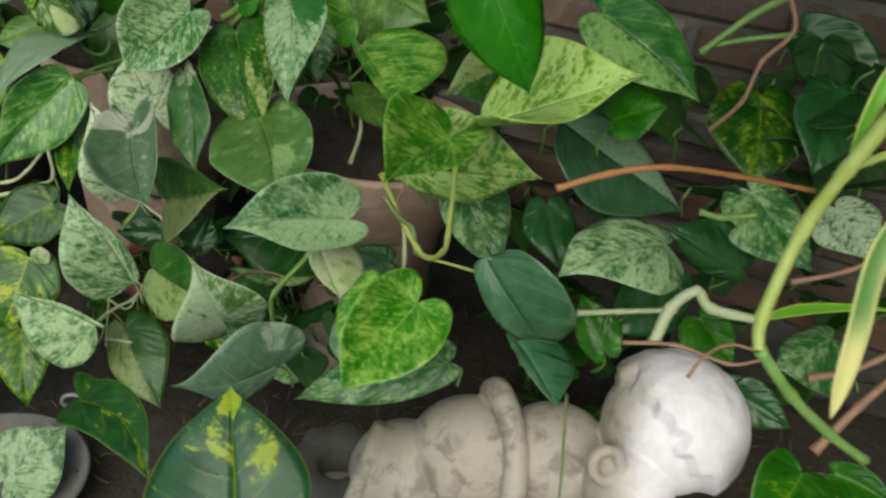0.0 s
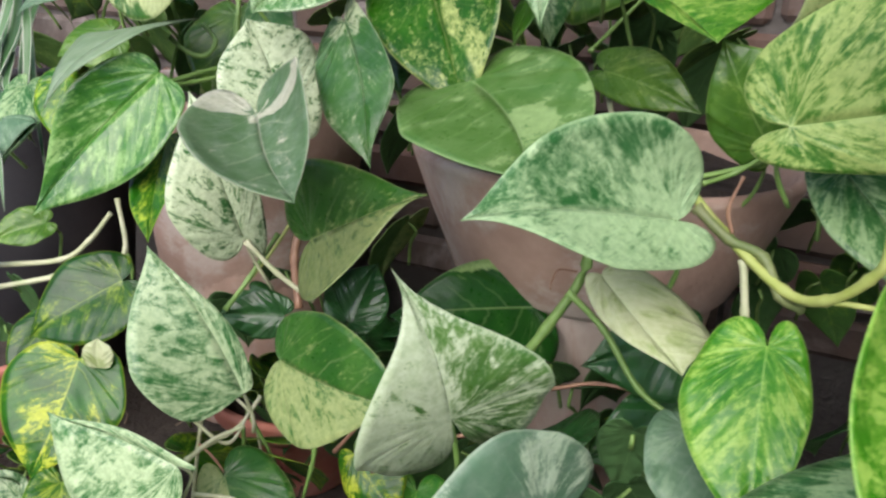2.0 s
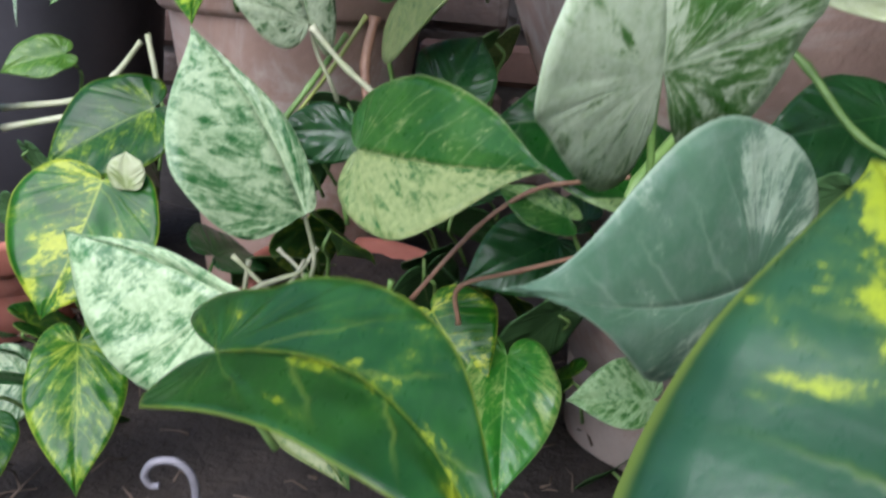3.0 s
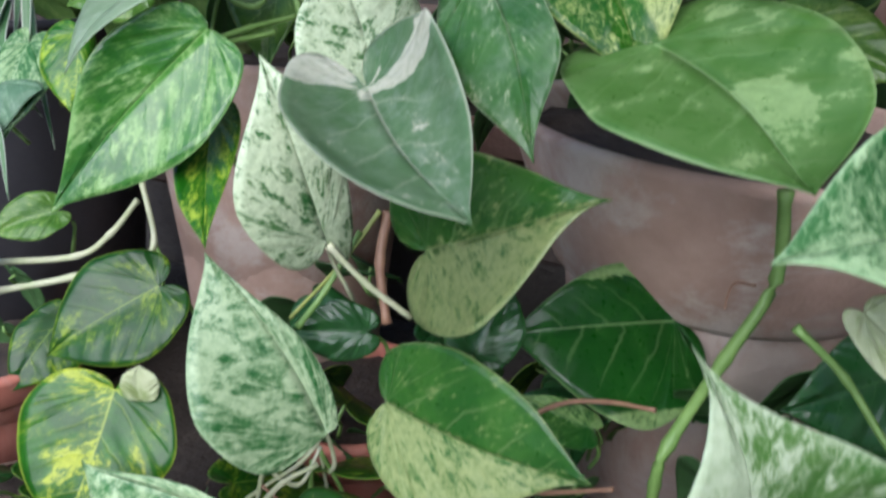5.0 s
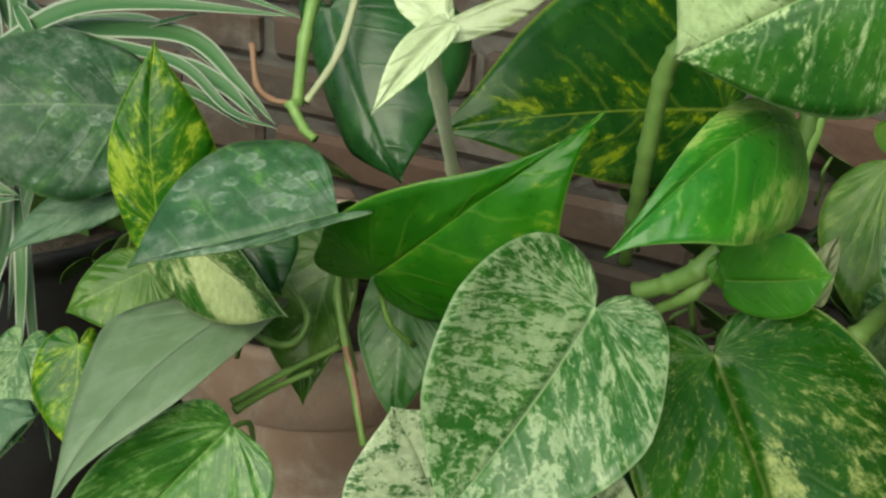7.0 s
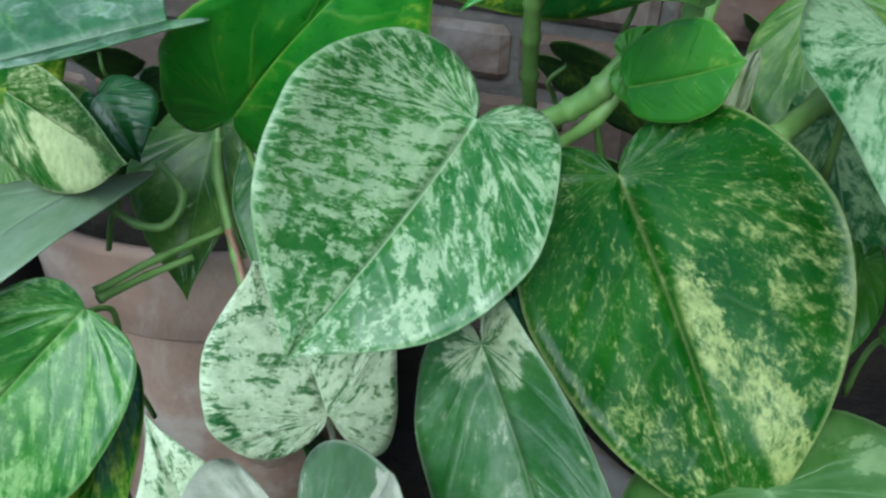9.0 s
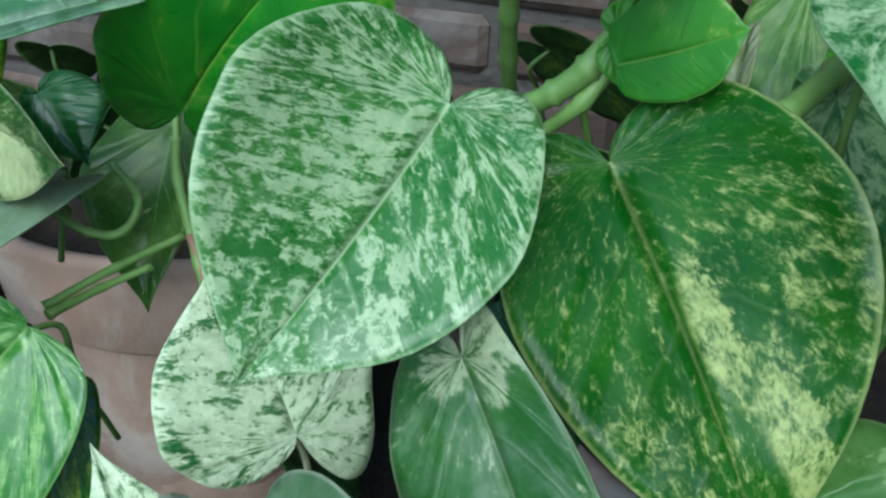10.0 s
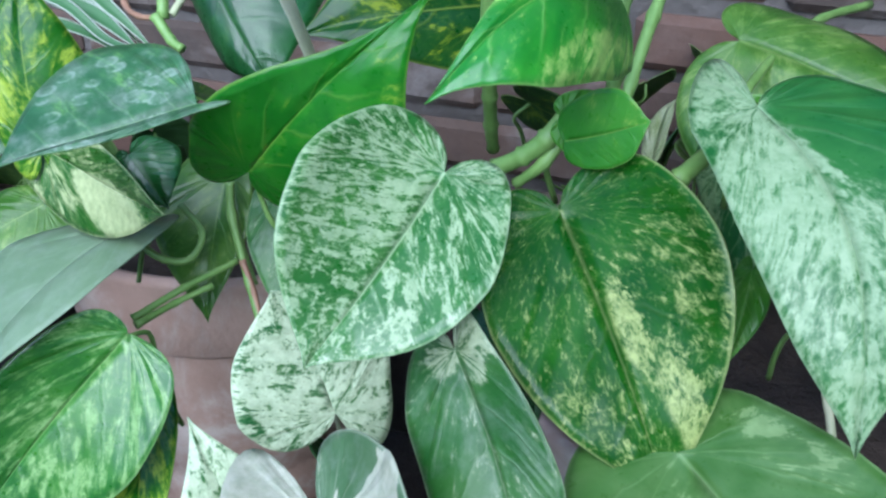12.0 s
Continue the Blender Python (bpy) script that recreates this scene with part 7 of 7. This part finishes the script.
leaf(pothos_high, "deep", (-0.4001, 0.8620, 0.7985), (-54.9, 34.1, -159.0), (0.0292, 0.0184, 0.0117), (-14, -14), 0.30, 0.04, 0.16, 0.40)
leaf(pothos_high, "golden", (-0.4912, 0.8746, 0.7214), (-58.6, 1.3, -168.0), (0.0527, 0.0137, 0.0228), (-58, 0), 0.30, 0.04, 0.16, 0.40)
leaf(pothos_high, "mottle", (-0.5250, 0.8772, 0.7119), (-52.3, -8.1, -172.7), (0.0658, 0.0208, 0.0153), (1, 1), 0.30, 0.04, 0.16, 0.40)
leaf(pothos_high, "dusty", (-0.5449, 0.8592, 0.6895), (5.2, 43.8, -95.0), (0.0409, 0.0199, 0.0332), (-72, -14), 0.30, 0.04, 0.16, 0.40)
leaf(pothos_high, "olive", (-0.5070, 0.8563, 0.6144), (-28.2, -49.5, 140.8), (0.0411, 0.0157, 0.0165), (14, 14), 0.30, 0.04, 0.16, 0.40)
leaf(pothos_high, "dusty", (-0.5651, 0.8415, 0.6101), (-49.7, 17.8, -164.2), (0.0747, 0.0188, 0.0196), (5, 5), 0.30, 0.04, 0.16, 0.40)
leaf(pothos_high, "mottle", (-0.5284, 0.8746, 0.7076), (-55.0, 0.1, -177.8), (0.0561, 0.0218, 0.0164), (-1, -1), 0.30, 0.04, 0.16, 0.40)
leaf(pothos_high, "deep_gold", (-0.6197, 1.0357, 0.7775), (-46.6, -10.3, -61.6), (0.0548, 0.0208, 0.0208), (3, 1), 0.30, 0.05, 0.16, 0.60)
leaf(pothos_high, "deep_gold", (-0.5643, 1.0309, 0.7787), (-45.2, 32.0, 17.6), (0.0544, 0.0207, 0.0207), (14, 9), 0.30, 0.05, 0.16, 0.60)
leaf(pothos_high, "olive", (-0.4931, 0.9791, 0.7666), (-59.5, -25.8, -53.9), (0.0795, 0.0302, 0.0302), (8, 10), 0.30, 0.05, 0.16, 0.60)
leaf(pothos_high, "olive", (-0.4687, 1.0011, 0.7784), (-36.9, 4.5, 15.9), (0.0556, 0.0211, 0.0211), (10, 6), 0.30, 0.05, 0.16, 0.60)
leaf(pothos_high, "deep_gold", (-0.4279, 1.0324, 0.7781), (-31.9, 13.0, -36.6), (0.0619, 0.0235, 0.0235), (5, 7), 0.30, 0.05, 0.16, 0.60)
leaf(pothos_high, "olive", (-0.6106, 1.0118, 0.7292), (-48.0, -23.3, -21.5), (0.0548, 0.0208, 0.0208), (6, 14), 0.30, 0.05, 0.16, 0.60)
leaf(pothos_high, "olive", (-0.5828, 1.0330, 0.7220), (-57.2, -10.4, -0.6), (0.0783, 0.0297, 0.0297), (1, 1), 0.30, 0.05, 0.16, 0.60)
leaf(pothos_high, "olive", (-0.4947, 0.9688, 0.7377), (-58.9, 5.7, 24.8), (0.0755, 0.0287, 0.0287), (4, 6), 0.30, 0.05, 0.16, 0.60)
leaf(pothos_high, "deep", (-0.4572, 1.0213, 0.7541), (-69.6, -30.5, 37.5), (0.0578, 0.0220, 0.0220), (11, 6), 0.30, 0.05, 0.16, 0.60)
leaf(pothos_high, "deep_gold", (-0.3952, 0.9917, 0.7499), (-60.6, -25.7, -9.9), (0.0652, 0.0248, 0.0248), (4, 6), 0.30, 0.05, 0.16, 0.60)
leaf(pothos_high, "olive", (-0.6246, 1.0212, 0.6628), (-66.4, -18.9, -36.8), (0.0573, 0.0218, 0.0218), (12, 3), 0.30, 0.05, 0.16, 0.60)
leaf(pothos_high, "deep_gold", (-0.5586, 0.9987, 0.7016), (-58.0, -25.4, 50.3), (0.0717, 0.0272, 0.0272), (10, 11), 0.30, 0.05, 0.16, 0.60)
stem(pothos_high, "stem_green", .0028, [(-0.3769, 0.8868, 0.9080), (-0.3786, 0.8706, 0.8819), (-0.3789, 0.8626, 0.8574)])
stem(pothos_high, "stem_green", .0022, [(-0.3813, 0.8616, 0.8584), (-0.3742, 0.8570, 0.8501), (-0.3690, 0.8540, 0.8475)])
stem(pothos_high, "root_brown", .0014, [(-0.4106, 0.8988, 0.8711), (-0.4032, 0.8838, 0.8586), (-0.3932, 0.8730, 0.8557), (-0.3808, 0.8643, 0.8573)])
stem(pothos_high, "stem_pale", .0018, [(-0.3659, 0.9098, 0.9077), (-0.3682, 0.8837, 0.8765), (-0.3759, 0.8645, 0.8586)])

# ---- spider plant ----
spider_plant = thing("spider_plant", "spider plant with white-edged strap leaves", "spider plant")
strap(spider_plant, "strap", .0075, [(-0.5896, 0.9914, 0.8799), (-0.5571, 0.9748, 0.8565), (-0.4994, 0.9614, 0.8598), (-0.4562, 0.9503, 0.8727)])
strap(spider_plant, "strap", .0075, [(-0.5649, 0.9648, 0.8632), (-0.5295, 0.9540, 0.8532), (-0.4648, 0.9383, 0.8498), (-0.4321, 0.9246, 0.8332), (-0.4055, 0.9155, 0.8301)])
strap(spider_plant, "strap", .0075, [(-0.5443, 0.9752, 0.8564), (-0.4954, 0.9717, 0.8608), (-0.4510, 0.9505, 0.8492), (-0.4205, 0.9351, 0.8291)])
strap(spider_plant, "strap", .0070, [(-0.5649, 0.9890, 0.8663), (-0.5124, 0.9893, 0.8780), (-0.4605, 0.9852, 0.8790), (-0.4093, 0.9770, 0.8702)])
strap(spider_plant, "strap", .0060, [(-0.5583, 0.9554, 0.8641), (-0.5447, 0.9431, 0.8567), (-0.5318, 0.9315, 0.8509)])
strap(spider_plant, "strap", .0075, [(-0.6069, 0.9565, 0.8534), (-0.5819, 0.9420, 0.8366), (-0.5742, 0.9386, 0.8258)])
strap(spider_plant, "strap", .0080, [(-0.5962, 0.9904, 0.8793), (-0.5765, 0.9729, 0.8577), (-0.5674, 0.9603, 0.8510)])
strap(spider_plant, "strap", .0070, [(-0.5902, 0.9163, 0.8078), (-0.5601, 0.9039, 0.7933), (-0.5464, 0.8961, 0.7823), (-0.5264, 0.8945, 0.7854)])
strap(spider_plant, "strap", .0070, [(-0.5548, 0.9228, 0.7860), (-0.5527, 0.9006, 0.7550), (-0.5558, 0.8773, 0.7222)])
strap(spider_plant, "strap", .0075, [(-0.5532, 0.9292, 0.7750), (-0.5416, 0.9105, 0.7499), (-0.5382, 0.8982, 0.7154), (-0.5314, 0.8796, 0.6920)])
strap(spider_plant, "strap", .0060, [(-0.5601, 0.9125, 0.7610), (-0.5551, 0.8913, 0.7307), (-0.5532, 0.8790, 0.6967), (-0.5395, 0.8641, 0.6806)])
strap(spider_plant, "strap", .0070, [(-0.5918, 0.9190, 0.7609), (-0.5681, 0.9005, 0.7312), (-0.5511, 0.8903, 0.6978), (-0.5192, 0.8729, 0.6683)])
strap(spider_plant, "strap", .0070, [(-0.5806, 0.9156, 0.7471), (-0.5618, 0.8931, 0.7086), (-0.5399, 0.8771, 0.6866), (-0.5421, 0.8516, 0.6472)])
strap(spider_plant, "strap", .0060, [(-0.5498, 0.9030, 0.7322), (-0.5457, 0.8839, 0.7082), (-0.5201, 0.8729, 0.6985)])
strap(spider_plant, "strap", .0060, [(-0.4771, 0.9441, 0.8392), (-0.4483, 0.9345, 0.8344), (-0.4230, 0.9232, 0.8262)])
strap(spider_plant, "strap", .0070, [(-0.5911, 0.9374, 0.8775), (-0.5729, 0.9379, 0.8736), (-0.5577, 0.9378, 0.8688)])
strap(spider_plant, "strap", .0065, [(-0.6163, 0.9792, 0.8063), (-0.5645, 0.9235, 0.7712), (-0.5634, 0.8660, 0.6952)])
strap(spider_plant, "strap", .0065, [(-0.5682, 0.9705, 0.7798), (-0.5604, 0.9157, 0.7313), (-0.5568, 0.8676, 0.6743)])
strap(spider_plant, "strap", .0065, [(-0.5700, 0.9560, 0.7485), (-0.5438, 0.9138, 0.6997), (-0.5125, 0.8711, 0.6491)])
strap(spider_plant, "strap", .0060, [(-0.5208, 0.8075, 0.5972), (-0.5125, 0.7675, 0.5517), (-0.4980, 0.7426, 0.4892)])
strap(spider_plant, "strap", .0060, [(-0.5696, 0.8490, 0.6591), (-0.5276, 0.8373, 0.6731), (-0.5129, 0.8203, 0.6326)])
strap(spider_plant, "strap", .012, [(-0.5701, 0.9449, 0.8412), (-0.5253, 0.9499, 0.8666), (-0.4769, 0.9481, 0.8748), (-0.4069, 0.9465, 0.8768)])
strap(spider_plant, "strap", .012, [(-0.5658, 0.9594, 0.8497), (-0.5147, 0.9574, 0.8574), (-0.4646, 0.9529, 0.8594), (-0.4346, 0.9396, 0.8444), (-0.4113, 0.9300, 0.8272)])
strap(spider_plant, "strap", .010, [(-0.4787, 0.9477, 0.8501), (-0.4435, 0.9379, 0.8427), (-0.4176, 0.9249, 0.8296)])
strap(spider_plant, "strap", .011, [(-0.5953, 0.9792, 0.8784), (-0.5746, 0.9587, 0.8485), (-0.5695, 0.9398, 0.8275)])
strap(spider_plant, "strap", .011, [(-0.5764, 0.9817, 0.8792), (-0.5635, 0.9646, 0.8606), (-0.5576, 0.9457, 0.8393)])
strap(spider_plant, "strap", .010, [(-0.5573, 0.9311, 0.7813), (-0.5509, 0.9095, 0.7498), (-0.5534, 0.8871, 0.7191), (-0.5603, 0.8733, 0.6843)])
strap(spider_plant, "strap", .010, [(-0.5837, 0.9161, 0.8054), (-0.5506, 0.9033, 0.7885), (-0.5329, 0.9034, 0.7828)])
strap(spider_plant, "strap", .012, [(-0.6007, 1.0016, 0.8044), (-0.5808, 0.9445, 0.7493), (-0.5842, 0.9012, 0.7044)])
strap(spider_plant, "strap", .010, [(-0.5715, 1.0022, 0.8001), (-0.5706, 0.9578, 0.7521), (-0.5578, 0.9135, 0.7025)])

# ---- bricks of the wall ----
brick_bm = bmesh.new()
box(brick_bm, (-0.097, -0.05, -0.0205), (0.097, 0.006, 0.0205), 0.006)
brick_mesh = bpy.data.meshes.new("brick")
for vert in brick_bm.verts:
    vert.co += 0.002 * noise.noise_vector(vert.co * 40)
brick_bm.to_mesh(brick_mesh)
brick_bm.free()
brick_mesh.materials.append(BRICK)
for row in range(16):
    for column in range(-7, 8):
        rnd = random.Random(row * 100 + column)
        brick = new("brick", brick_mesh)
        brick.parent = wall
        brick.matrix_basis = pose((column + 0.5 * (row % 2)) * 0.204 + rnd.uniform(-0.003, 0.003), 0.0475 + rnd.uniform(-0.004, 0.003), 0.50 + row * 0.0505 + rnd.uniform(-0.002, 0.002), rnd.uniform(-1.5, 1.5), rnd.uniform(-1, 1), rnd.uniform(-1.2, 1.2))
